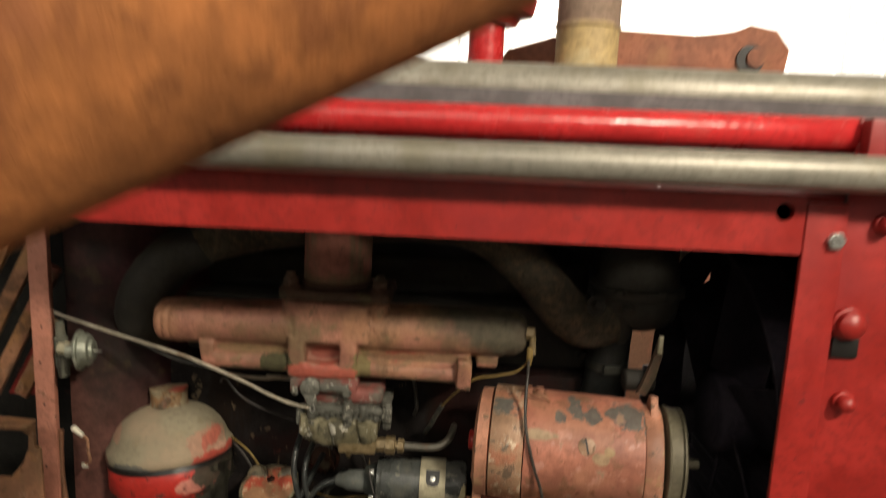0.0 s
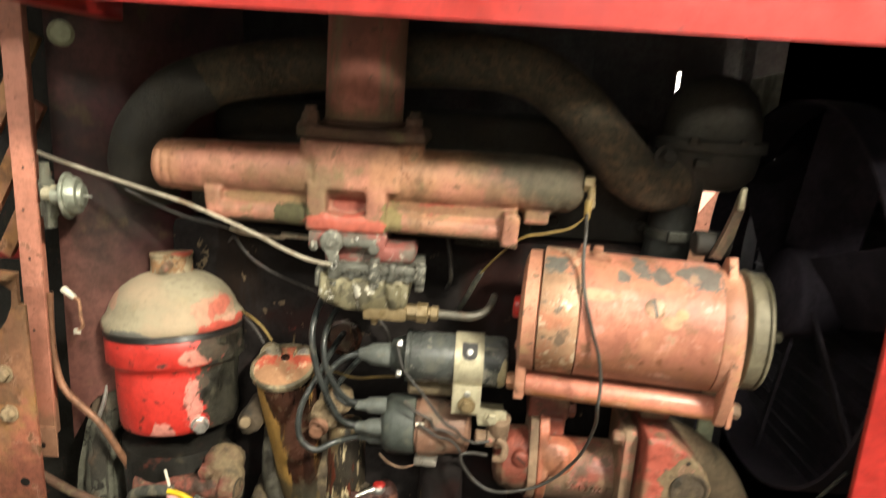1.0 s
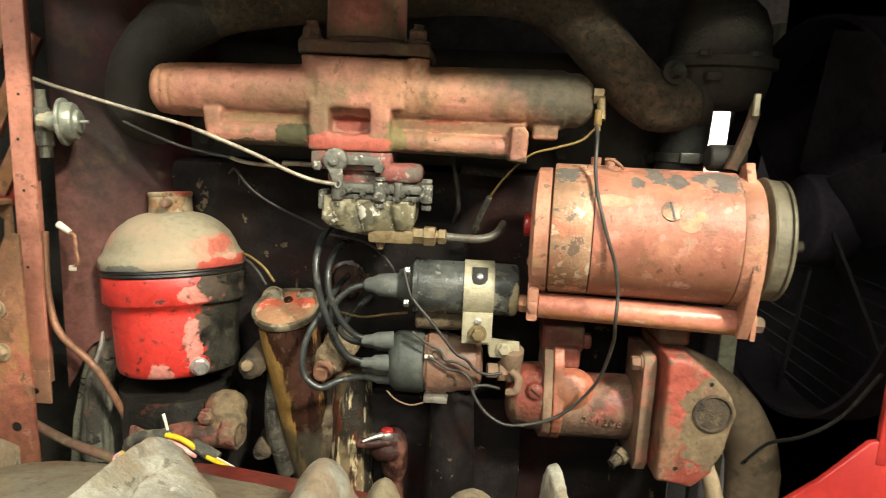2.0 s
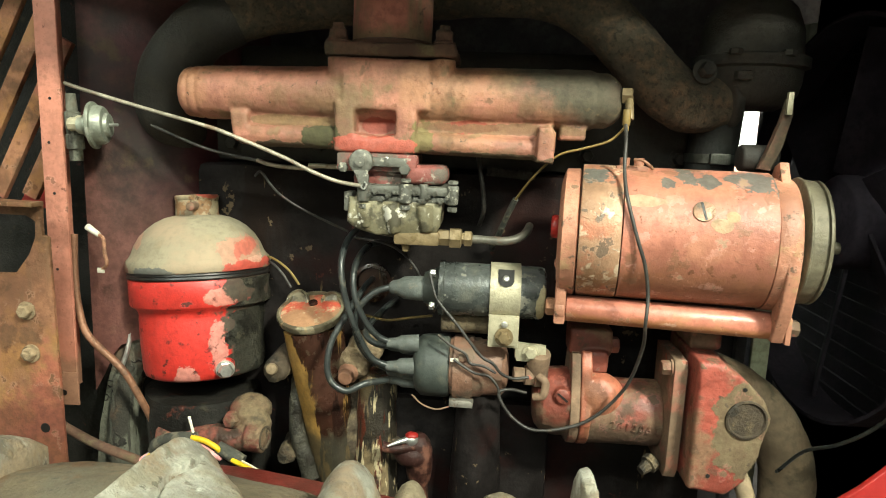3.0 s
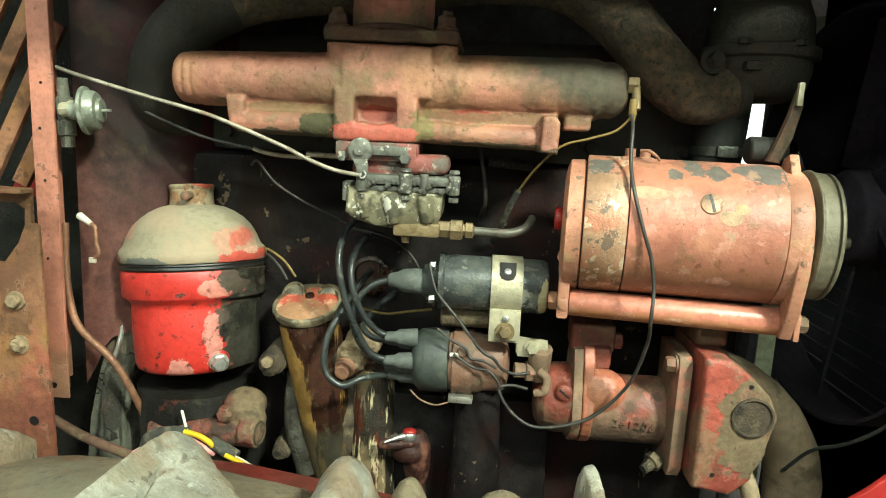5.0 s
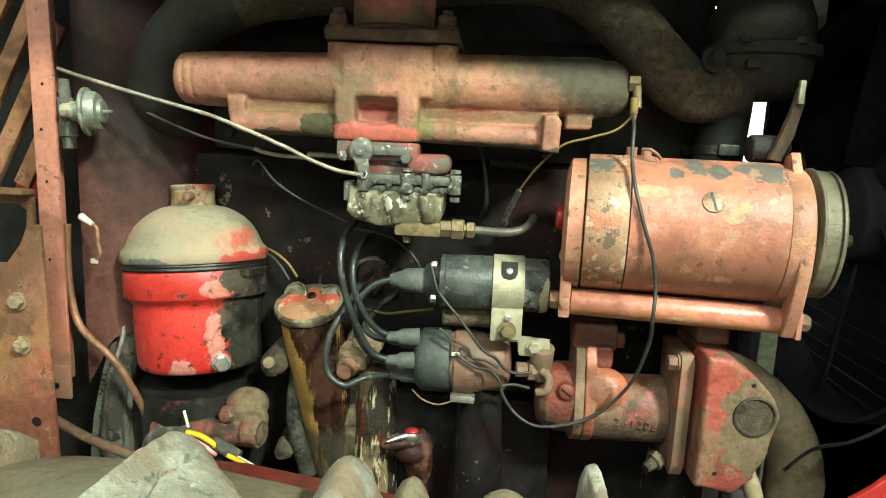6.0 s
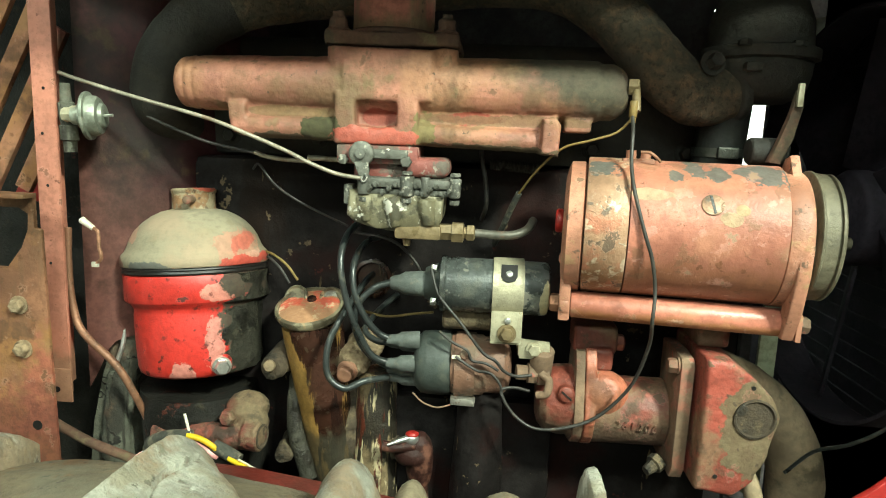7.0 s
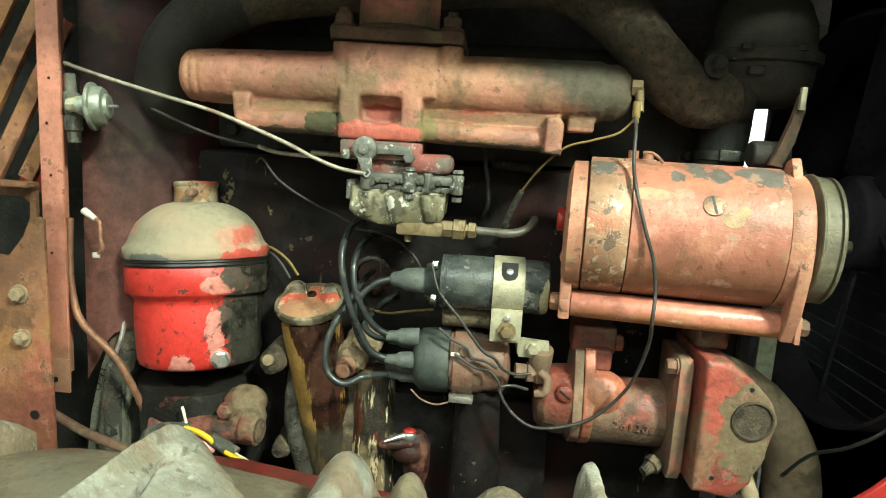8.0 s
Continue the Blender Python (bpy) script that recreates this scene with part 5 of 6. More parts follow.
part("housing", roughen(lathe(B(), [(0, 0.0320), (0.004, 0.0335), (0.034, 0.0335), (0.0365, 0.0315), (0.058, 0.0310), (0.062, 0.027), (0.066, 0.016)], (-0.0510, 0.725, 0.8585), (1, 0, 0.02), 36), 0.0005, 80), M_dist, di)
TOWERS = ((0.707, 0.886), (0.722, 0.878), (0.704, 0.860), (0.712, 0.852), (0.722, 0.838))
for ty, tz in TOWERS:
    part("lead_boot", lathe(B(), [(0, 0.0050), (0.004, 0.0060), (0.012, 0.0066), (0.016, 0.0092), (0.028, 0.0100), (0.036, 0.0104)], (-0.1225, ty, tz + 0.001), (1, 0.10, 0.0), 18), M_boot, di, "grey rubber lead boot")
kb = B()
cyl(kb, (-0.036, 0.695, 0.880), (-0.036, 0.687, 0.882), 0.0055, seg=14, edge=0.001)
part("screw", kb, M_dist, di)
kb = B()
box(kb, -0.050, -0.040, 0.6880, 0.6900, 0.876, 0.8800, 0.0006)
part("cap_clip", kb, M_white, di, "bright cap clip")
kb = B()
lathe(kb, [(0, 0.0345), (0, 0.0360), (0.022, 0.0360), (0.022, 0.0345), (0, 0.0345)], (-0.047, 0.725, 0.8585), X, 40)
part("clamp_band", kb, M_dist, di)
kb = B()
prism(kb, [(-0.050, 0.8205), (-0.024, 0.8200), (-0.023, 0.826), (-0.028, 0.8285), (-0.050, 0.8285)], (0, 0.712, 0), X, Z, 0.016, 0.002)
part("spring_clip", kb, M_steel, di, "bright spring clip under the cap")
part("retaining_wire", tube(B(), [(-0.092, 0.700, 0.831), (-0.080, 0.696, 0.822), (-0.064, 0.694, 0.818), (-0.050, 0.697, 0.8205)], 0.0010, 8), M_plate, di)
part("pedestal", roughen(cyl(B(), (-0.018, 0.745, 0.60), (-0.018, 0.735, 0.83), 0.036, 0.024, seg=24), 0.002, 50), M_block, di)

# plug leads and small wires


def lead(name, pts, r, mat, label, group="", seg=10):
    return solid(name, tube(B(), pts, r, seg, 7), mat, label, "wire", group=group)


PL = "plug leads"
lead("plug_lead", [(-0.118, 0.707, 0.8875), (-0.133, 0.703, 0.896), (-0.148, 0.700, 0.916), (-0.159, 0.700, 0.945), (-0.161, 0.715, 0.972), (-0.156, 0.76, 0.986), (-0.150, 0.80, 0.985)], 0.0037, M_lead, "thick black ignition lead looping up from the cap", PL)
lead("plug_lead", [(-0.118, 0.704, 0.861), (-0.140, 0.698, 0.874), (-0.162, 0.694, 0.922), (-0.173, 0.698, 0.968), (-0.173, 0.725, 0.996), (-0.172, 0.80, 1.005)], 0.0037, M_lead, "thick black ignition lead looping up from the cap", PL)
lead("plug_lead", [(-0.118, 0.722, 0.839), (-0.145, 0.700, 0.8405), (-0.166, 0.690, 0.8345), (-0.184, 0.690, 0.850), (-0.185, 0.698, 0.882), (-0.172, 0.715, 0.912), (-0.160, 0.76, 0.935), (-0.155, 0.80, 0.94)], 0.0037, M_lead, "thick black ignition lead sagging below the cap", PL)
lead("plug_lead", [(-0.118, 0.722, 0.879), (-0.138, 0.724, 0.880), (-0.152, 0.735, 0.890), (-0.140, 0.765, 0.905), (-0.125, 0.80, 0.915)], 0.0037, M_lead, "thick black ignition lead behind the loops", PL)
lead("coil_lead", [(-0.119, 0.710, 0.951), (-0.138, 0.706, 0.944), (-0.154, 0.702, 0.926), (-0.157, 0.702, 0.900), (-0.144, 0.704, 0.872), (-0.119, 0.711, 0.854)], 0.0037, M_lead, "thick black lead between coil and distributor cap", PL)
lead("coil_wire", [(-0.0755, 0.692, 0.972), (-0.066, 0.684, 0.946), (-0.043, 0.679, 0.920), (-0.018, 0.678, 0.889), (-0.004, 0.679, 0.880), (0.006, 0.682, 0.868), (0.020, 0.686, 0.862), (0.036, 0.690, 0.863)], 0.0017, M_wire, "thin black wire from the coil terminal")
lead("distributor_wire", [(-0.064, 0.69, 0.905), (-0.050, 0.684, 0.896), (-0.034, 0.683, 0.888), (-0.028, 0.684, 0.877), (-0.014, 0.683, 0.875), (0.000, 0.683, 0.868)], 0.0015, M_wire, "thin black wire over the distributor body")
lead("ground_wire", [(-0.046, 0.688, 0.879), (-0.034, 0.685, 0.872), (-0.022, 0.684, 0.866), (-0.008, 0.681, 0.865), (0.002, 0.679, 0.855), (0.005, 0.679, 0.845)], 0.0015, M_wire, "thin grey wire from the cap clip")
lead("generator_wire", [(0.1165, 0.686, 1.136), (0.113, 0.660, 1.120), (0.111, 0.646, 1.092), (0.112, 0.627, 1.067), (0.122, 0.6165, 1.030), (0.131, 0.6160, 1.005), (0.137, 0.620, 0.975), (0.136, 0.616, 0.950), (0.141, 0.640, 0.916), (0.132, 0.664, 0.865), (0.097, 0.670, 0.825), (0.048, 0.671, 0.811), (0.020, 0.675, 0.822), (0.004, 0.679, 0.846), (0.016, 0.684, 0.850), (0.034, 0.690, 0.845)], 0.0018, M_wire, "thin black wire hanging over the generator")
lead("yellow_wire", [(0.119, 0.686, 1.136), (0.103, 0.688, 1.119), (0.078, 0.692, 1.110), (0.052, 0.700, 1.101), (0.028, 0.710, 1.076), (0.012, 0.730, 1.050)], 0.0013, M_oldyellow, "thin dirty yellow wire under the manifold")
lead("yellow_wire_sleeve", [(0.013, 0.729, 1.052), (0.006, 0.742, 1.034), (-0.002, 0.76, 1.010), (-0.010, 0.79, 0.985)], 0.0034, M_tape, "black taped sleeve on the yellow wire")
part("tip", cyl(B(), (0.1170, 0.686, 1.150), (0.1170, 0.686, 1.134), 0.0040, seg=12, edge=0.0008), M_oldyellow, solid("wire_end", cyl(B(), (0.117, 0.686, 1.1335), (0.117, 0.686, 1.129), 0.003, seg=10), M_oldyellow, "yellow insulated cable lug on the manifold fitting", "cable lug"))
lead("loom_wire", [(-0.283, 0.740, 1.0645), (-0.276, 0.740, 1.0700), (-0.264, 0.740, 1.0550), (-0.251, 0.740, 1.0430), (-0.225, 0.745, 1.0265), (-0.18, 0.765, 1.002)], 0.0013, M_wire, "thin dark wire drooping across the block")
lead("loom_wire", [(-0.18, 0.785, 0.993), (-0.13, 0.78, 0.985), (-0.10, 0.775, 0.96), (-0.09, 0.78, 0.93)], 0.0018, M_wire, "thin dark wire drooping across the block")
lead("short_dark_wire", [(-0.296, 0.800, 0.956), (-0.278, 0.782, 0.956), (-0.262, 0.772, 0.946), (-0.250, 0.768, 0.930)], 0.0015, M_wire, "short dark wire beside the filter")
lead("short_yellow_wire", [(-0.298, 0.800, 0.962), (-0.275, 0.780, 0.962), (-0.254, 0.771, 0.951), (-0.240, 0.768, 0.934)], 0.0015, M_oldyellow, "short yellow and grey wires beside the filter")
lead("loom_wire", [(-0.032, 0.780, 1.105), (-0.0285, 0.755, 1.085), (-0.0235, 0.752, 1.060), (-0.0215, 0.757, 1.035), (-0.026, 0.780, 1.015)], 0.0026, M_wire, "thin dark wire hanging down the block")
rb = B()
for i in range(17):
    cyl(rb, (-0.018 + i * 0.0031, 0.772, 1.0795 - i * 0.0002), (-0.0162 + i * 0.0031, 0.772, 1.0793 - i * 0.0002), 0.0062, seg=14, edge=0.0005)
cyl(rb, (-0.020, 0.772, 1.0795), (0.036, 0.772, 1.076), 0.0050, seg=12)
solid("ribbed_conduit", rb, M_dark, "black ribbed conduit under the manifold", "conduit")
lead("block_wire", [(-0.16, 0.755, 0.905), (-0.13, 0.750, 0.901), (-0.10, 0.745, 0.907), (-0.075, 0.74, 0.912)], 0.0015, M_oldyellow, "thin brown wire behind the coil")

# generator
ge = thing("generator", (0.18, 0.68, 0.96), "salmon painted generator with chipped paint and a grey pulley", "generator")
GA = (1, 0, 0.0)
gx, gy, gz = 0.0, 0.6805, 1.0235
GT = Matrix.Translation((0.18, gy, gz)) @ Matrix.Rotation(radians(-8), 4, "Z") @ Matrix.Translation((-0.18, -gy, -gz))


def gpart(name, bm, *rest):
    """A part in the slightly turned frame of the generator."""
    bm.transform(GT)
    return part(name, bm, *rest)


def gl(profile, seg=56, rise=0.0):
    return lathe(B(), profile, (gx, gy, gz + rise), GA, seg)


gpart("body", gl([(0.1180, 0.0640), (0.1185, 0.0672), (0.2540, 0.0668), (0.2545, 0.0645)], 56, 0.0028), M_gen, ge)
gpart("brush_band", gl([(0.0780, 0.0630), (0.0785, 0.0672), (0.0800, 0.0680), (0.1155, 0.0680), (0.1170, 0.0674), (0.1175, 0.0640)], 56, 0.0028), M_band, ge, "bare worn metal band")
gpart("rear_end_frame", gl([(0.0575, 0.030), (0.0580, 0.052), (0.0600, 0.060), (0.0625, 0.0655), (0.0755, 0.0660), (0.0770, 0.0640), (0.0775, 0.0600)]), M_genend, ge)
gpart("drive_end_frame", gl([(0.2550, 0.0620), (0.2553, 0.0645), (0.2560, 0.0650), (0.2730, 0.0655), (0.2750, 0.0640), (0.2755, 0.0400)]), M_genend, ge)
gpart("front_arm", prism(B(), [(0.6425, 0.934), (0.657, 0.934), (0.653, 0.958), (0.640, 0.988), (0.631, 1.024), (0.6150, 1.026), (0.6160, 1.000), (0.628, 0.962)], (0.2640, 0, 0), Y, Z, 0.0115, 0.002), M_genend, ge)
gpart("rear_arm", prism(B(), [(0.644, 0.933), (0.670, 0.936), (0.682, 0.99), (0.664, 1.010), (0.646, 1.004), (0.642, 0.965)], (0.0590, 0, 0), Y, Z, 0.011, 0.002), M_genend, ge)
gpart("through_bolt", hexbolt(B(), (0.0655, 0.6425, 0.996), (0.1, -1, 0.1), 0.0085, 0.008, 0.0095), M_genend, ge)
gpart("top_ear", prism(B(), [(0.658, 1.083), (0.706, 1.083), (0.692, 1.100), (0.676, 1.104)], (0.2620, 0, 0), Y, Z, 0.009, 0.002), M_genend, ge)
gpart("rear_stub", cyl(B(), (0.0500, 0.664, 1.030), (0.0585, 0.664, 1.030), 0.012, edge=0.002), M_rail, ge, "small red cap on the rear end")
pul = gpart("pulley", gl([(0.2800, 0.030), (0.2803, 0.0610), (0.2815, 0.0625), (0.2830, 0.0628), (0.2840, 0.0612), (0.2955, 0.0600), (0.2960, 0.0575), (0.2975, 0.0575), (0.2980, 0.0605), (0.3000, 0.0605), (0.3015, 0.0590), (0.3015, 0.0540), (0.3000, 0.0520), (0.3000, 0.018)], 64, 0.004), M_pulley, ge, "dull grey belt pulley")
sn = B()
lathe(sn, [(0, 0.011), (0.009, 0.011), (0.010, 0.009)], (0.3002, gy, gz), X, 6)
cyl(sn, (0.310, gy, gz), (0.326, gy, gz), 0.0060, seg=12, edge=0.001)
gpart("shaft_nut", sn, M_pulley, pul)
sc = B()
# slotted pole screw
k = Vector((0, -0.884, 0.468))
sp0 = Vector((0.1890, gy, gz + 0.0028)) + k * 0.0669
cyl(sc, sp0, sp0 + k * 0.0012, 0.0100, seg=28, edge=0.0006)
gpart("pole_screw", sc, M_band, ge, "slotted pole screw")
sl = B()
box(sl, -0.0011, 0.0011, -0.0088, 0.0088, -0.0002, 0.0004)
uu = X
vv = k.cross(uu).normalized()
sl.transform(Matrix.Translation(sp0 + k * 0.00125) @ Matrix((uu, vv, k)).transposed().to_4x4() @ Matrix.Rotation(radians(14), 4, "Z"))
gpart("screw_slot", sl, M_seal, ge)
tm = B()
for tx in (0.118, 0.132):
    lathe(tm, [(0, 0.008), (0.004, 0.008), (0.0045, 0.005), (0.012, 0.005)], (tx, 0.672, gz + 0.067), Z, 12)
box(tm, 0.110, 0.140, 0.662, 0.684, gz + 0.063, gz + 0.071, 0.001)
gpart("terminal_block", tm, M_genend, ge)
solid("terminal_wire", tube(B(), [(0.123, 0.664, 1.1010), (0.130, 0.661, 1.1010), (0.136, 0.659, 1.0975), (0.141, 0.660, 1.0925)], 0.0015, 8), M_copper, "short coppery wire end on the generator terminal", "wire")

ro = thing("generator_brace", (0.17, 0.64, 0.93), "salmon painted tie rod below the generator", "tie rod")
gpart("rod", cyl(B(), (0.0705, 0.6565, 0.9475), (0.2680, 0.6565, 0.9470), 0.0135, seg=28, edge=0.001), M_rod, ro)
gpart("left_collar", cyl(B(), (0.0590, 0.6565, 0.9475), (0.0700, 0.6565, 0.9475), 0.0150, seg=24, edge=0.002), M_genend, ro)
gpart("right_collar", prism(B(), [(0.641, 0.933), (0.670, 0.933), (0.672, 0.955), (0.657, 0.962), (0.641, 0.958)], (0.2765, 0, 0), Y, Z, 0.005, 0.001), M_genend, ro)
gpart("left_nut", hexbolt(B(), (0.0588, 0.6565, 0.9475), -X, 0.0095, 0.009), M_rustplate, ro)
gpart("right_nut", hexbolt(B(), (0.2815, 0.6565, 0.9465), X, 0.0085, 0.010), M_plate, ro)
gb = thing("generator_bracket", (0.29, 0.70, 1.08), "dark pivot bracket above the generator pulley", "bracket")
tb = B()
cyl(tb, (0.240, 0.715, 1.106), (0.278, 0.715, 1.106), 0.014, edge=0.003)
part("pivot", tb, M_dark, gb)
part("arm", prism(B(), [(0.252, 1.096), (0.265, 1.094), (0.274, 1.120), (0.2805, 1.150), (0.279, 1.166), (0.273, 1.166), (0.268, 1.140), (0.261, 1.118)], (0, 0.700, 0), X, Z, 0.008, 0.002), M_flange, gb)
part("tip", box(B(), 0.2710, 0.2765, 0.686, 0.691, 1.150, 1.172, 0.001), M_strap, gb, "pale painted tip")

# oil filter
FX, FY = -0.3635, 0.772
fi = thing("oil_filter", (FX, FY, 0.70), "red canister oil filter with a dusty domed lid", "oil filter")


FT = Matrix.Translation((FX, FY, 0.90)) @ Matrix.Rotation(radians(-4.0), 4, "Y") @ Matrix.Rotation(radians(-6.0), 4, "X") @ Matrix.Translation((-FX, -FY, -0.90))


def fpart(name, bm, *rest):
    """A part in the slightly leaning frame of the filter."""
    bm.transform(FT)
    return part(name, bm, *rest)


def fl_(profile, seg=64):
    return lathe(B(), profile, (FX, FY, 0), Z, seg)


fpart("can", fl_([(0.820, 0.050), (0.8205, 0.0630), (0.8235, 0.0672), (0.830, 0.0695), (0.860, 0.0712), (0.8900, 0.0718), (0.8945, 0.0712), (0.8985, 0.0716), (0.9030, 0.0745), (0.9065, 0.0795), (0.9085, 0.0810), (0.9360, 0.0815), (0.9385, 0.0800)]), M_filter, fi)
# lumpy oil crud on the engine side of the can
cr_ = B()
rows_ = []
for j in range(30):
    z_ = 0.8235 + 0.114 * j / 29
    row = []
    for i in range(34):
        a_ = radians(-52 + 120 * i / 33)
        rc = 0.0712 + (0.0095 if z_ > 0.905 else 0.0004) - 0.0030 * max(0.0, (0.836 - z_) / 0.0125)
        lump_ = noise.fractal(Vector((a_ * 3.0, z_ * 34.0, 2.0)), 1.0, 2.0, 5) * 0.0030 + noise.noise(Vector((a_ * 1.6, z_ * 18.0, 7.0))) * 0.0016
        edge_ = 0.0050 * max(0.0, 1 - i / 7.0)
        rr_ = rc + 0.0018 + lump_ - edge_
        row.append(cr_.verts.new((FX + math.cos(a_) * rr_, FY + math.sin(a_) * rr_, z_)))
    rows_.append(row)
for p_, q_ in zip(rows_, rows_[1:]):
    for i in range(33):
        cr_.faces.new((p_[i], p_[i + 1], q_[i + 1], q_[i]))
bmesh.ops.solidify(cr_, geom=cr_.faces[:], thickness=0.004)
fpart("oil_crud", cr_, M_filtercrud, fi, "thick dark oily crud")
fpart("seal", fl_([(0.9387, 0.078), (0.9390, 0.0820), (0.9405, 0.0826), (0.9430, 0.0815), (0.9445, 0.0826), (0.9460, 0.0820), (0.9462, 0.078)]), M_seal, fi, "black rubber seal")
dome = fpart("dome", roughen(fl_([(0.9465, 0.074), (0.9470, 0.0825), (0.9490, 0.0838), (0.9560, 0.0842), (0.9600, 0.0825), (0.9635, 0.0790), (0.9680, 0.0765), (0.9780, 0.0725), (0.9880, 0.0665), (0.9970, 0.0580), (1.0040, 0.0480), (1.0090, 0.0370), (1.0115, 0.0260)]), 0.0007, 30), M_dome, fi, "dusty tan domed lid")
fpart("knob", roughen(fl_([(1.0080, 0.0290), (1.0105, 0.0262), (1.0130, 0.0252), (1.0300, 0.0246), (1.0312, 0.0256), (1.0345, 0.0258), (1.0362, 0.0244), (1.0364, 0.0)], 44), 0.0005, 90), M_knob, dome, "rust-flecked tan knob")
kp = Vector((FX + 0.009, FY - 0.0235, 1.0235))
fpart("knob_bolt", cyl(B(), kp, kp + Vector((0.002, -0.020, -0.002)), 0.0050, seg=14, edge=0.0015), M_plate, dome)
db = Vector((FX + 0.0470, FY - 0.0500, 0.8345))
dw = Vector((0.45, -0.88, -0.1)).normalized()
fpart("drain_boss", cyl(B(), db - dw * 0.008, db + dw * 0.006, 0.0130, 0.0120, edge=0.002), M_filter, fi)
fpart("drain_bolt", hexbolt(B(), db + dw * 0.006, dw, 0.0085, 0.009, 0.0105), M_bright, fi, "clean steel drain bolt")
bs = B()
lathe(bs, [(0.66, 0.060), (0.70, 0.064), (0.745, 0.068), (0.775, 0.070), (0.7975, 0.068)], (FX, FY, 0), Z, 40)
box(bs, FX - 0.06, FX + 0.075, 0.74, 0.81, 0.62, 0.76, 0.01)
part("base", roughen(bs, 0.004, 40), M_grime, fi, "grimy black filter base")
cyl_o = B()
cyl(cyl_o, (-0.392, 0.716, 0.754), (-0.266, 0.7045, 0.764), 0.0145, 0.0150, seg=28)
ball(cyl_o, (-0.287, 0.728, 0.788), (0.025, 0.024, 0.019))
ball(cyl_o, (-0.276, 0.716, 0.776), (0.017, 0.016, 0.017))
cyl(cyl_o, (-0.281, 0.7060, 0.7645), (-0.262, 0.7030, 0.7655), 0.0180, 0.0172, seg=28, edge=0.002)
cyl_o = cast(cyl_o, 0.0018, 4)
part("outlet", roughen(roughen(cyl_o, 0.0016, 45), 0.0007, 190), M_redfoot, fi, "dusty red outlet stub", smooth=70)
part("outlet_face", lathe(B(), [(0, 0.0140), (0.0012, 0.0140), (0.0014, 0.0118), (0.0004, 0.0108), (0.0004, 0.0)], (-0.2618, 0.7029, 0.7655), (1, -0.16, 0.05), 26), M_grimydust, fi)
part("outlet_bolt", roughen(hexbolt(B(), (-0.301, 0.7080, 0.784), (-0.15, -1, 0.1), 0.0090, 0.008, 0.0105), 0.0006, 120), M_redfoot, fi)

# filler cup and tube
fc = thing("oil_filler", (-0.21, 0.755, 0.68), "oil-streaked brown filler tube with a painted lid", "oil filler")
o, top = Vector((-0.187, 0.778, 0.66)), Vector((-0.2235, 0.762, 0.902))
ax = (top - o).normalized()
part("tube", roughen(lathe(B(), [(0, 0.028), (0.06, 0.0295), (0.12, 0.0310), (0.17, 0.0335), (0.21, 0.0350), (0.228, 0.0355)], o, ax, 36), 0.0012, 50), M_tube, fc)
la = Vector((-0.06, -0.34, 0.94)).normalized()
part("lid_rim", lathe(B(), [(-0.006, 0.030), (-0.005, 0.0390), (0.000, 0.0412), (0.004, 0.0405), (0.0055, 0.0385), (0.0055, 0.0370), (0.001, 0.0365)], top, la, 40), M_cup_rim, fc, "oily grey rolled rim")
part("lid", roughen(lathe(B(), [(-0.001, 0.0366), (0.0015, 0.0362), (0.0030, 0.030), (0.0040, 0.015), (0.0042, 0.0)], top, la, 40), 0.0008, 60), M_cup, fc, "faded orange lid with chipped paint")
for sx in (-1, 1):
    c = top + Vector((sx * 0.021, 0.022, 0.006))
    part("ear", lathe(B(), [(0, 0.0135), (0.002, 0.0150), (0.006, 0.0150), (0.0075, 0.0130), (0.005, 0.0110), (0.005, 0.0)], c, Vector((sx * 0.2, -0.85, 0.5)), 22), M_cup_rim, fc)
part("lid_bolt", lathe(B(), [(0, 0.006), (0.004, 0.0055), (0.005, 0.004)], top + la * 0.003 + Vector((0, 0.012, 0.004)), la, 14), M_tube, fc)
el = thing("drain_elbow", (-0.176, 0.75, 0.82), "rusty elbow fitting with an orange plug", "pipe fitting")
eb = B()
tube(eb, [(-0.162, 0.80, 0.852), (-0.166, 0.775, 0.848), (-0.172, 0.757, 0.838)], 0.018, 18)
ball(eb, (-0.171, 0.762, 0.842), (0.021, 0.020, 0.019))
ball(eb, (-0.158, 0.775, 0.858), (0.022, 0.020, 0.022))
eb = cast(eb, 0.0018, 3)
part("elbow", roughen(roughen(eb, 0.0030, 55), 0.0012, 160), M_dustytan, el, smooth=70)
part("plug", roughen(lathe(B(), [(0, 0.0125), (0.004, 0.0120), (0.006, 0.0092), (0.013, 0.0090), (0.0145, 0.0075)], (-0.1735, 0.745, 0.8345), (-0.12, -1, -0.15), 20), 0.0006, 120), M_post, el)
pg = B()
lathe(pg, [(0.56, 0.036), (0.66, 0.032), (0.76, 0.026), (0.82, 0.024), (0.826, 0.018)], (-0.142, 0.775, 0), Z, 24)
solid("timing_column", roughen(pg, 0.003, 45), M_flaky, "oil-stained flaking column on the block", "engine casting")


dc = B()
box(dc, -0.198, -0.148, 0.768, 0.800, 0.640, 0.815, 0.010)
ball(dc, (-0.180, 0.775, 0.745), (0.022, 0.022, 0.045))
dc = cast(dc, 0.0022, 4)
solid("dusty_casting", roughen(dc, 0.0040, 40, 5.0), M_grimydust, "olive dust-caked casting behind the filler tube", "engine casting", smooth=70)


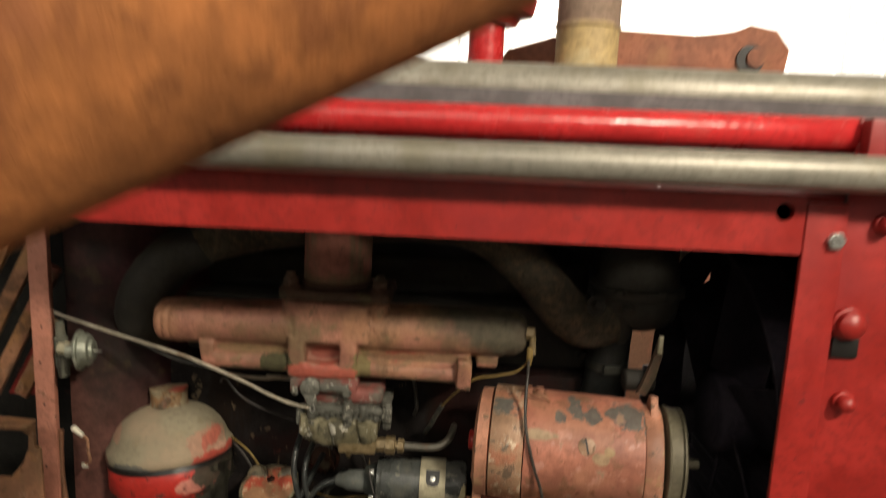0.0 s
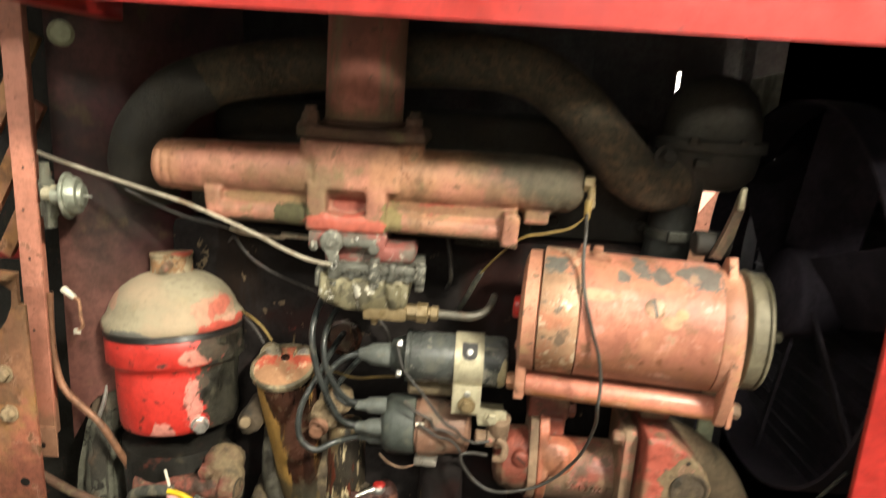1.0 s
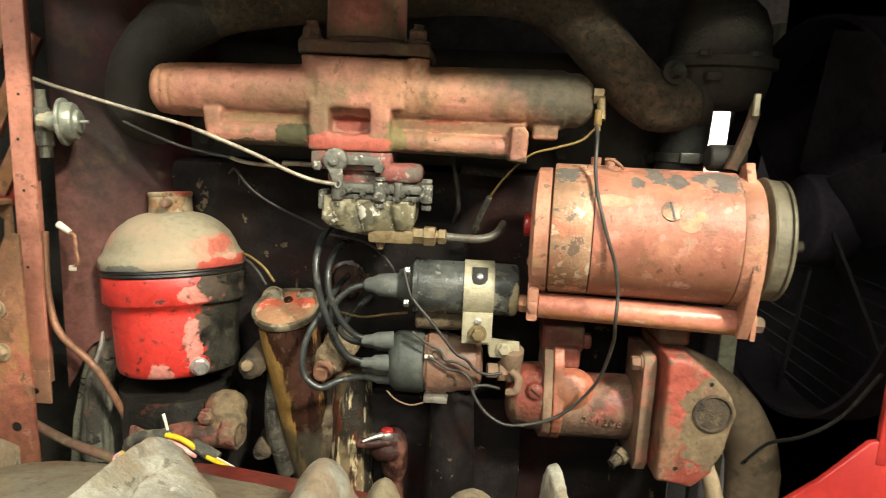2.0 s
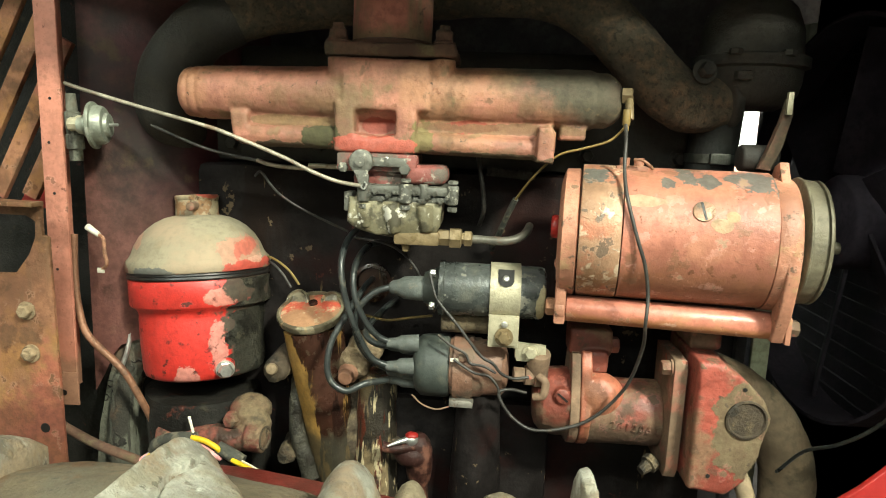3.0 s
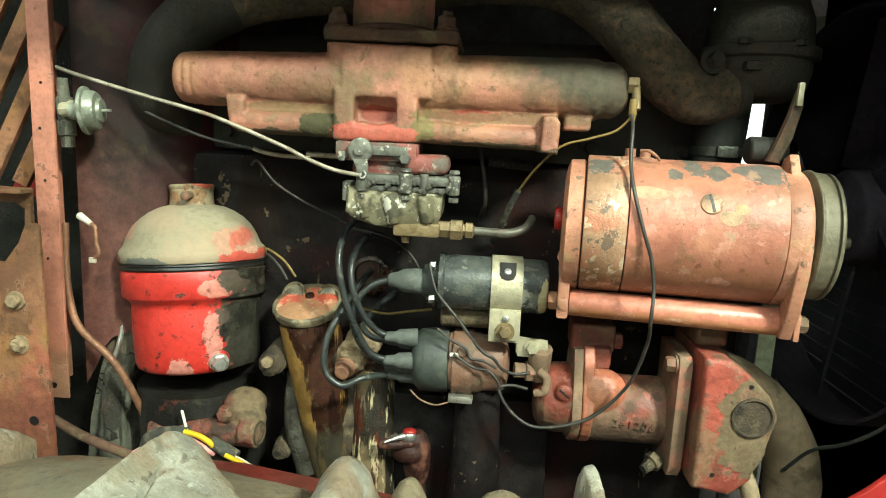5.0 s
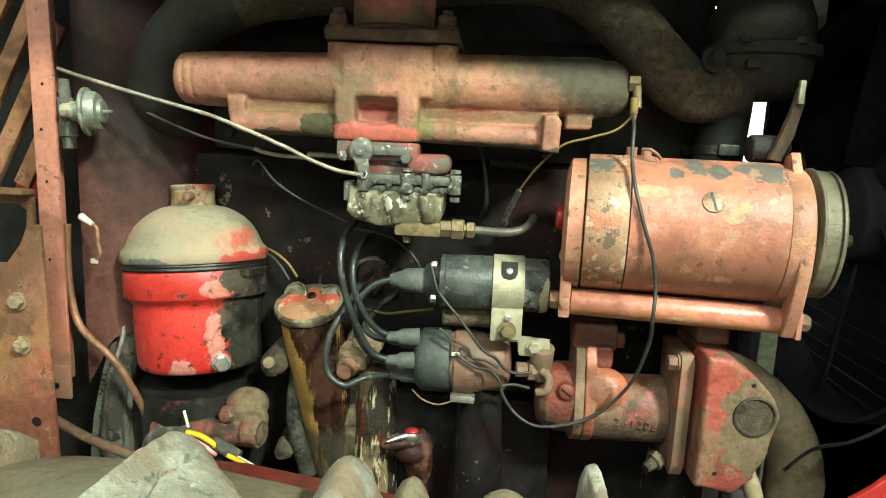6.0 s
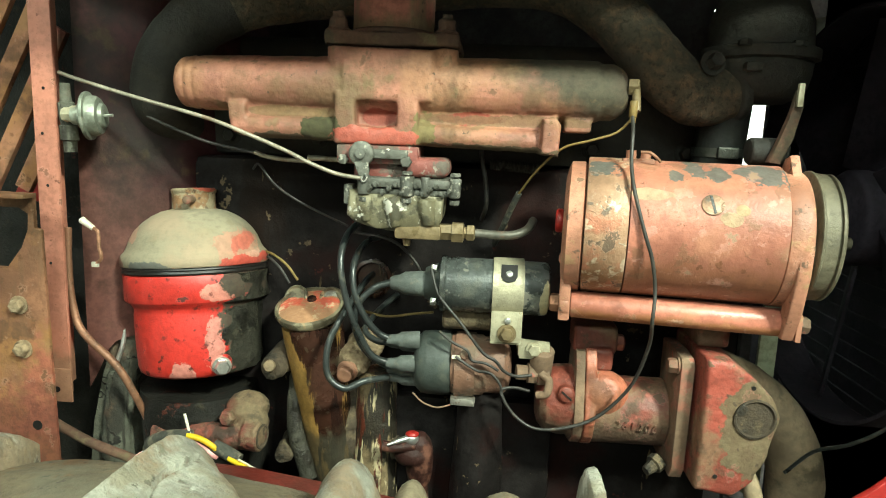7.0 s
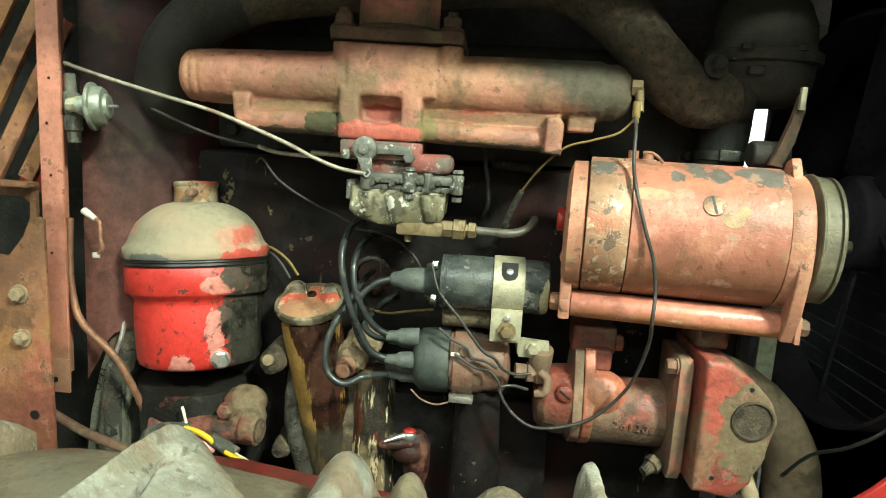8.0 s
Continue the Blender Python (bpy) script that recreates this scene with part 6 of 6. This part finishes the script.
def lump(p0, p1, r0, r1, seed):
    """A rough cast boss with a rounded nose."""
    n = (Vector(p1) - Vector(p0)).length
    prof = [(n * i / 9, r0 + (r1 - r0) * i / 9) for i in range(9)] + [(n * 0.97, r1 * 0.92), (n, r1 * 0.6)]
    return roughen(lathe(B(), prof, p0, Vector(p1) - Vector(p0), 26), 0.0035, 55, seed)


for i, (a, b, r) in enumerate((((-0.252, 0.79, 0.722), (-0.250, 0.740, 0.722), 0.013), ((-0.222, 0.79, 0.815), (-0.226, 0.765, 0.813), 0.013), ((-0.120, 0.79, 0.735), (-0.124, 0.755, 0.735), 0.018))):
    solid("grimy_boss", lump(a, b, r, r * 0.8, 2.0 + i), M_grimydust, "grimy cast boss on the block", "engine casting", group="cast bosses")
part("stub", cyl(B(), (-0.264, 0.742, 0.836), (-0.262, 0.728, 0.840), 0.0075, 0.0065, seg=14, edge=0.001), M_dustytan, solid("bleed_boss", lump((-0.254, 0.785, 0.838), (-0.264, 0.738, 0.833), 0.019, 0.014, 1.0), M_grimydust, "dusty cast boss beside the filter", "engine casting"))
solid("grimy_conduit", roughen(tube(B(), [(-0.238, 0.778, 0.830), (-0.240, 0.765, 0.795), (-0.239, 0.758, 0.760), (-0.232, 0.755, 0.728), (-0.222, 0.757, 0.690)], 0.0105, 16), 0.0022, 60), M_filtercrud, "dust-caked rubber conduit beside the filler tube", "conduit")
dl = thing("drain_tap", (-0.09, 0.74, 0.68), "small tap with a red-tipped bright lever", "tap")
tb = B()
lathe(tb, [(0, 0.010), (0.035, 0.0105), (0.045, 0.014), (0.058, 0.0160), (0.078, 0.0172), (0.092, 0.0150), (0.100, 0.009)], (-0.082, 0.745, 0.662), (-0.06, 0, 1), 22)
ball(tb, (-0.094, 0.742, 0.738), (0.022, 0.018, 0.016))
tb = cast(tb, 0.0016, 4)
part("body", roughen(tb, 0.0009, 50), M_tap, dl, smooth=70)
tb = B()
tube(tb, [(-0.128, 0.728, 0.752), (-0.110, 0.730, 0.750), (-0.090, 0.735, 0.752)], 0.0065, 14)
part("spout", roughen(tb, 0.0015, 60), M_tap, dl)
tb = B()
tube(tb, [(-0.121, 0.718, 0.7580), (-0.110, 0.724, 0.7605), (-0.098, 0.731, 0.7620)], 0.0042, 12, radii=(0.0012, 0.0040))
part("lever", tb, M_bright, dl, "bright steel lever")
part("lever_hub", ball(B(), (-0.0945, 0.7330, 0.7610), (0.0085, 0.0075, 0.0075)), M_bright, dl, "bright lever hub")
part("lever_tip", ball(B(), (-0.0940, 0.7335, 0.7660), (0.0080, 0.0068, 0.0040)), M_rail, dl, "red paint on the lever")

# hydraulic pump under the generator
pu = thing("hydraulic_pump", (0.13, 0.74, 0.78), "dull red cast hydraulic pump with raised casting number", "pump")
PY, PZ = 0.727, 0.8165
pb = B()
lathe(pb, [(0.044, 0.018), (0.047, 0.028), (0.054, 0.035), (0.066, 0.0385), (0.084, 0.0390)], (0, PY, PZ + 0.008), X, 40)
lathe(pb, [(0.080, 0.036), (0.100, 0.0375), (0.150, 0.0370), (0.184, 0.0372)], (0, PY, PZ), X, 40)
cyl(pb, (0.0735, 0.700, 0.8420), (0.0735, 0.6885, 0.8430), 0.0100, 0.0090, seg=20)
pb = cast(pb, 0.0015, 4)
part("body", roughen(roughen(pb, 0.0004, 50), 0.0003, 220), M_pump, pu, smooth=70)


def flange_outline(r, top, half):
    """A round flange with a straight-sided ear on top, in y and z."""
    low = [(PY + r * math.cos(k), PZ + 0.004 + r * math.sin(k)) for k in (radians(180 + 180 * i / 16) for i in range(17))]
    return low + [(PY + half + 0.008, 0.872), (PY + half, top), (PY - half, top), (PY - half - 0.008, 0.872)]


pa = B()
prism(pa, flange_outline(0.0425, 0.888, 0.022), (0.0830, 0, 0), Y, Z, 0.0098, 0.0012)
part("clamp_flange", roughen(pa, 0.0005, 80), M_plate, pu, "dusty brown clamping flange")
pr_ = B()
prism(pr_, flange_outline(0.0430, 0.890, 0.022), (0.0936, 0, 0), Y, Z, 0.0115, 0.001)
ball(pr_, (0.113, 0.708, 0.8400), (0.030, 0.022, 0.027), 24)
ball(pr_, (0.122, 0.712, 0.8260), (0.020, 0.020, 0.018), 20)
pr_ = cast(pr_, 0.0013, 3)
part("ring", roughen(pr_, 0.0005, 70), M_flangepump, pu, "salmon clamping ring", smooth=70)
lgb = B()
box(lgb, 0.0800, 0.1270, 0.712, 0.752, 0.884, 0.914, 0.004, 3)
box(lgb, 0.0950, 0.1230, 0.706, 0.745, 0.866, 0.890, 0.004, 3)
lgb = cast(lgb, 0.0015, 3)
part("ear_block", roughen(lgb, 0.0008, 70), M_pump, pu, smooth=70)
part("ear_bolt", hexbolt(B(), (0.1272, 0.722, 0.8950), X, 0.0092, 0.0085), M_pump, pu)
sc = B()
cyl(sc, (0.0735, 0.6890, 0.8430), (0.0735, 0.6868, 0.8432), 0.0075, seg=24, edge=0.0008)
part("slotted_screw", sc, M_pump, pu)
sl = B()
box(sl, -0.0070, 0.0070, -0.0004, 0.0004, -0.0010, 0.0010)
sl.transform(Matrix.Translation((0.0735, 0.6866, 0.8432)) @ Matrix.Rotation(radians(40), 4, "Y"))
part("screw_slot", sl, M_seal, pu)
ft = B()
lathe(ft, [(0, 0.0085), (0.012, 0.0085), (0.0125, 0.0115), (0.022, 0.0115), (0.023, 0.013), (0.034, 0.013)], (0.020, 0.705, 0.860), (1, 0.1, -0.05), 8)
cyl(ft, (0.046, 0.712, 0.856), (0.047, 0.700, 0.888), 0.0125, seg=16, edge=0.001)
part("inlet_fitting", ft, M_plate, pu, "dusty hex fitting")
part("inlet_ring", tube(B(), [(0.046, 0.694, 0.864), (0.054, 0.689, 0.858), (0.052, 0.688, 0.844), (0.043, 0.692, 0.840)], 0.0045, 10), M_plate, pu)
ep = B()
prism(ep, [(0.670, 0.778), (0.678, 0.765), (0.745, 0.767), (0.745, 0.897), (0.700, 0.8985), (0.674, 0.897), (0.669, 0.890)], (0.1835, 0, 0), Y, Z, 0.0135, 0.0015)
part("end_plate", roughen(ep, 0.0005, 60), M_plate, pu, "dusty brown end plate")
part("plate_bolt", hexbolt(B(), (0.1832, 0.680, 0.8865), -X, 0.0078, 0.009, 0.009), M_plate, pu)
hs = B()
prism(hs, [(0.2005, 0.769), (0.238, 0.763), (0.258, 0.780), (0.2625, 0.805), (0.2715, 0.826), (0.2765, 0.850), (0.268, 0.868), (0.248, 0.888), (0.226, 0.9045), (0.2005, 0.906)], (0, 0.760, 0), X, Z, 0.115, 0.007, 3)
hs = cast(hs, 0.0017, 4)
part("housing", roughen(roughen(hs, 0.0007, 50), 0.0004, 220), M_housing, pu, "red cast housing with bare patches", smooth=70)
part("neck", roughen(box(B(), 0.203, 0.236, 0.690, 0.745, 0.904, 0.950, 0.006, 3), 0.0006, 60), M_pump, pu)
pg = B()
lathe(pg, [(0, 0.0205), (0.0022, 0.0205), (0.0028, 0.0185), (0.0006, 0.0170), (0.0006, 0.0)], (0.2505, 0.6452, 0.8485), -Y, 36)
part("core_plug", pg, M_grimydust, pu, "round bare core plug")
for hx, hz in ((0.246, 0.880), (0.219, 0.786)):
    part("pit", cyl(B(), (hx, 0.6453, hz), (hx, 0.6444, hz), 0.0022, seg=10), M_seal, pu)
ft = B()
lathe(ft, [(0, 0.010), (0.008, 0.010), (0.009, 0.007), (0.020, 0.005)], (0.176, 0.690, 0.776), (-0.6, -0.4, -0.3), 8)
part("bleed_nipple", ft, M_grimydust, pu)


def casting_text(parent):
    curve = bpy.data.curves.new("number", "FONT")
    curve.body, curve.size, curve.extrude = "261206", 0.0125, 0.0013
    curve.space_character = 1.25
    tmp = new("number_tmp", curve)
    me = bpy.data.meshes.new_from_object(tmp.evaluated_get(bpy.context.evaluated_depsgraph_get()))
    bpy.data.objects.remove(tmp)
    bm = B()
    bm.from_mesh(me)
    bmesh.ops.remove_doubles(bm, verts=bm.verts, dist=1e-6)
    nrm = Vector((0, -0.985, -0.174))
    at = Vector((0, PY, PZ)) + nrm * 0.0370
    upv = nrm.cross(X) * -1
    upv = upv if upv.z > 0 else -upv
    box(bm, 0.0500, 0.0560, 0.0, 0.0085, -0.0008, 0.0013)
    box(bm, 0.0580, 0.0620, 0.0030, 0.0050, -0.0008, 0.0013)
    bm.transform(Matrix.Translation((0.1260, at.y, at.z)) @ Matrix.Rotation(radians(4), 4, "Y") @ Matrix((X, upv, nrm)).transposed().to_4x4())
    return part("casting_number", bm, M_pump, parent, "raised casting number 261206")


casting_text(pu)
eb = thing("outlet_elbow", (0.33, 0.73, 0.60), "dusty tan elbow pipe bending down from the pump", "pipe")
part("pipe", roughen(tube(B(), [(0.235, 0.735, 0.862), (0.270, 0.730, 0.848), (0.305, 0.727, 0.820), (0.330, 0.725, 0.775), (0.338, 0.725, 0.72), (0.338, 0.727, 0.60)], 0.0295, 26, 8), 0.001, 50), M_elbow, eb)
dn = thing("drain_hose", (0.25, 0.66, 0.68), "short tan drain hose under the housing", "hose")
part("tube", tube(B(), [(0.255, 0.665, 0.785), (0.262, 0.655, 0.765), (0.268, 0.650, 0.735), (0.268, 0.655, 0.69)], 0.009, 14), M_elbow, dn)
solid("flat_bar", box(B(), 0.302, 0.322, 0.775, 0.781, 0.70, 0.985, 0.001), M_gap, "dull green flat steel bar behind the pump", "bar")
solid("shroud_wire", tube(B(), [(0.366, 0.575, 0.925), (0.352, 0.600, 0.872), (0.332, 0.625, 0.838), (0.318, 0.660, 0.812), (0.305, 0.685, 0.775)], 0.0019, 10), M_lead, "black wire clinging to the elbow pipe", "wire")

# left side small things
sw = thing("pressure_switch", (-0.45, 0.70, 1.10), "dull grey-green switch with a ribbed disc on the post", "switch")
part("bracket", roughen(lathe(B(), [(0, 0.0065), (0.012, 0.0068), (0.013, 0.0090), (0.028, 0.0090), (0.029, 0.0072), (0.040, 0.0080), (0.052, 0.0080), (0.053, 0.0060), (0.072, 0.0050)], (-0.469, 0.703, 1.076), (-0.04, 0, 1), 18), 0.0010, 70), M_perished, sw)
part("stub", lathe(B(), [(0, 0.0075), (0.008, 0.0075), (0.009, 0.0095), (0.018, 0.0095), (0.019, 0.0085), (0.022, 0.0085)], (-0.468, 0.694, 1.1155), (1, -0.05, 0.02), 8), M_strap, sw, "brass stub")
part("disc", lathe(B(), [(-0.006, 0.0085), (0.000, 0.0095), (0.001, 0.0125), (0.007, 0.0125), (0.008, 0.0245), (0.0095, 0.0252), (0.0115, 0.0248), (0.0122, 0.0212), (0.0185, 0.0205), (0.0215, 0.0185), (0.0225, 0.0130), (0.0260, 0.0120), (0.0270, 0.004)], (-0.4500, 0.690, 1.1145), (1, 0.22, 0.06), 32), M_switch, sw)
part("terminal", cyl(B(), (-0.422, 0.690, 1.116), (-0.412, 0.6885, 1.1165), 0.0016, seg=8), M_bright, sw)
solid("copper_line", tube(B(), [(-0.494, 0.728, 0.99), (-0.492, 0.722, 0.945), (-0.487, 0.718, 0.905), (-0.474, 0.714, 0.872), (-0.434, 0.710, 0.837), (-0.416, 0.717, 0.797), (-0.408, 0.736, 0.750)], 0.0042, 12), M_copper, "dull copper fuel line bent along the firewall", "fuel line")
solid("grey_strap", box(B(), -0.004, 0.034, -0.001, 0.001, -0.0045, 0.0045, 0.0006), M_flap, "pale grey strap end behind the filter", "strap").matrix_world = Matrix.Translation((-0.440, 0.788, 1.007)) @ Matrix.Rotation(radians(27), 4, "Y")
ct = thing("cable_tag", (-0.45, 0.72, 0.99), "white cable end with a dangling brown wire", "cable end")
part("sleeve", cyl(B(), (-0.467, 0.712, 1.002), (-0.450, 0.706, 0.994), 0.0042, 0.003, seg=10, edge=0.001), M_white, ct)
part("wire", tube(B(), [(-0.450, 0.706, 0.994), (-0.444, 0.704, 0.990), (-0.443, 0.703, 0.975), (-0.441, 0.703, 0.962), (-0.448, 0.705, 0.955)], 0.0020, 8), M_copper, ct)
part("tag", box(B(), -0.453, -0.445, 0.703, 0.706, 0.951, 0.957, 0.001), M_white, ct)
hz = thing("perished_hose", (-0.46, 0.75, 0.70), "perished grey rubber hose beside the filter", "hose")
part("rubber", roughen(tube(B(), [(-0.440, 0.775, 0.895), (-0.446, 0.765, 0.835), (-0.457, 0.755, 0.785), (-0.462, 0.75, 0.70)], 0.017, 18), 0.004, 55), M_perished, hz)
part("strip", tube(B(), [(-0.444, 0.752, 0.895), (-0.444, 0.745, 0.855), (-0.451, 0.738, 0.825)], 0.0028, 8), M_bright, hz, "bright bare strip")
solid("mount_foot", roughen(prism(B(), [(-0.505, 0.66), (-0.436, 0.66), (-0.440, 0.715), (-0.443, 0.750), (-0.452, 0.800), (-0.448, 0.852), (-0.461, 0.855), (-0.476, 0.805), (-0.492, 0.745)], (0, 0.775, 0), X, Z, 0.022, 0.005, 3), 0.003, 45), M_perished, "perished grey rubber engine mount foot", "mount")
solid("rusty_link", tube(B(), [(-0.52, 0.70, 0.775), (-0.46, 0.69, 0.752), (-0.40, 0.685, 0.735)], 0.0055, 12), M_flange, "rusty steel link rod low in the bay", "rod")

# loose wiring harness
hn = thing("wiring_harness", (-0.33, 0.68, 0.74), "loose wiring harness with yellow, pink and blue wires", "wiring harness")
part("sleeve", tube(B(), [(-0.388, 0.690, 0.748), (-0.380, 0.685, 0.760), (-0.360, 0.681, 0.769), (-0.333, 0.680, 0.772)], 0.0068, 12), M_tape, hn, "black taped sleeve")
part("yellow_wire", tube(B(), [(-0.336, 0.676, 0.774), (-0.320, 0.674, 0.772), (-0.306, 0.674, 0.764), (-0.302, 0.678, 0.755)], 0.0032, 10), M_yellow, hn)
part("pink_wire", tube(B(), [(-0.336, 0.676, 0.768), (-0.322, 0.674, 0.763), (-0.310, 0.674, 0.756), (-0.304, 0.678, 0.750)], 0.0032, 10), M_pink, hn)
part("second_sleeve", tube(B(), [(-0.308, 0.680, 0.762), (-0.296, 0.679, 0.757), (-0.278, 0.676, 0.749)], 0.0075, 12), M_tape, hn, "black taped sleeve")
for i, (m_, nm, dz, dy) in enumerate(((M_yellow, "yellow_wire", 0.001, -0.004), (M_yellow, "yellow_wire", -0.002, 0.000), (M_white, "white_wire", 0.0022, 0.001), (M_blue, "blue_wire", -0.005, 0.003))):
    part(nm, tube(B(), [(-0.288, 0.675 + dy, 0.752 + dz), (-0.268, 0.668 + dy, 0.7475 + dz), (-0.250, 0.665 + dy, 0.741 + dz * 0.8), (-0.226, 0.664 + dy, 0.735 + dz * 0.3), (-0.205, 0.664 + dy, 0.727)], 0.0011 if m_ is M_white else 0.0027, 8), m_, hn)
for i, (m_, nm, off) in enumerate(((M_yellow, "yellow_wire", 0.0), (M_blue, "blue_wire", 0.0052), (M_pink, "pink_wire", 0.0100))):
    part(nm, tube(B(), [(-0.386, 0.688, 0.748), (-0.394 - off * 0.6, 0.682, 0.740 - off * 0.3), (-0.384, 0.678, 0.731 - off), (-0.368, 0.676, 0.733 - off), (-0.352, 0.675, 0.744 - off), (-0.335, 0.675, 0.746 - off), (-0.318, 0.677, 0.735 - off)], 0.0027, 8), m_, hn)
part("stray_end", cyl(B(), (-0.345, 0.690, 0.792), (-0.334, 0.678, 0.775), 0.0016, seg=8), M_white, hn)

# ---- the tyre in front of the bay ----
TX, TR, TTOP = -0.33, 0.70, 0.822
ty = thing("tractor_tyre", (TX, 0.40, GROUND), "weathered grey tractor tyre with chalky worn lugs", "tyre")
tz = TTOP - TR
tb = B()
prof = [(-0.17, 0.50), (-0.19, 0.58), (-0.17, 0.645), (-0.13, 0.680), (-0.07, 0.696), (0.0, 0.700), (0.07, 0.696), (0.12, 0.682), (0.155, 0.645), (0.17, 0.58), (0.15, 0.50)]
lathe(tb, prof, (TX, 0.44, tz), Y, 160)
part("carcass", roughen(tb, 0.004, 16), M_tyre, ty)
part("rim", lathe(B(), [(-0.12, 0.36), (-0.14, 0.50), (0.14, 0.50), (0.12, 0.36)], (TX, 0.44, tz), Y, 64), M_rail, ty, "red wheel rim")


def lug(angle, y0, y1, width, h, skew, seed, even=False, cut=0.09):
    """One tread lug: a bar across the tread with a steep rounded ridge on one side and a long worn slope on the other."""
    bm = B()
    nu, nv = 56, 60
    rows = []
    for j in range(nv + 1):
        s = j / nv
        row = []
        end = min(1.0, max(0.0, (s - 0.74) / 0.26))
        for i in range(nu + 1):
            u = i / nu
            if even:
                k = 1 - abs(2 * u - 1) ** (2.2 if h > 0.05 and width > 0.03 else 5)
            else:
                k = (1 - (1 - u / 0.12) ** 2.2) if u < 0.12 else 1.0
                k -= 0.0 if u < 0.22 else 0.72 * ((u - 0.22) / 0.78) ** 1.15
                k += 0.30 * math.exp(-((u - 0.11) / 0.055) ** 2)
                wander = 0.30 + 0.03 * math.sin(s * 21 + seed) + 0.10 * (0.88 - s)
                k -= 0.40 * math.exp(-((u - wander) / 0.013) ** 2) if 0.30 < s < 0.88 else 0.0
            if i in (0, nu):
                k = -0.3
            hh = h * k * (1 - end ** 2.2 * 0.95) + 0.006
            yy = y0 + (y1 - y0 - (0.0 if even else cut * max(0.0, u - 0.15))) * s
            yb = (yy - 0.44) / 0.17
            row.append(bm.verts.new(((u - (0.5 if even else 0.15)) * width * (1 - 0.45 * end ** 1.5) + skew * (1 - s), yy, TR - 0.016 * yb * yb - 0.004 + hh)))
        rows.append(row)
    for j in range(nv):
        for i in range(nu):
            bm.faces.new((rows[j][i], rows[j][i + 1], rows[j + 1][i + 1], rows[j + 1][i]))
    rim_ = [e for e in bm.edges if e.is_boundary]
    low = bmesh.ops.extrude_edge_only(bm, edges=rim_)
    for v in low["geom"]:
        if isinstance(v, bmesh.types.BMVert):
            v.co.z -= 0.03
    roughen(bm, 0.0016, 30, seed)
    roughen(bm, 0.0007, 160, seed + 4)
    if even:
        for v in bm.verts:
            v.co.z += v.co.x * math.tan(angle)
            v.co.x -= (v.co.z - TR) * math.tan(angle)
    bm.transform(Matrix.Translation((TX, 0, tz)) @ Matrix.Rotation(angle, 4, "Y"))
    return bm


NEAR = ((-0.458, 0.30, 0.585, 0.066, 0.030, 0.0, True), (-0.268, 0.26, 0.572, 0.122, 0.029, -0.024, False), (-0.118, 0.28, 0.560, 0.068, 0.062, -0.010, True), (0.0626, 0.28, 0.520, 0.024, 0.146, 0.0, True),
        (-0.066, 0.28, 0.520, 0.060, 0.080, 0.0, True), (0.000, 0.28, 0.515, 0.130, 0.102, 0.0, True))
for i, (lx, y0, y1, wd, h, sk, ev) in enumerate(NEAR):
    part("lug", lug(math.asin((lx - TX) / TR), y0, y1, wd, h, sk, 3.0 * i, ev), M_lug if i < 4 else M_tyre, ty)
for i in range(5, 26):
    a_ = math.asin((NEAR[3][0] - TX) / TR) + (i - 4) * 2 * math.pi / 26.5
    part("lug", lug(a_, 0.30, 0.53, 0.06, 0.045, -0.02, 2.0 * i), M_lug, ty)
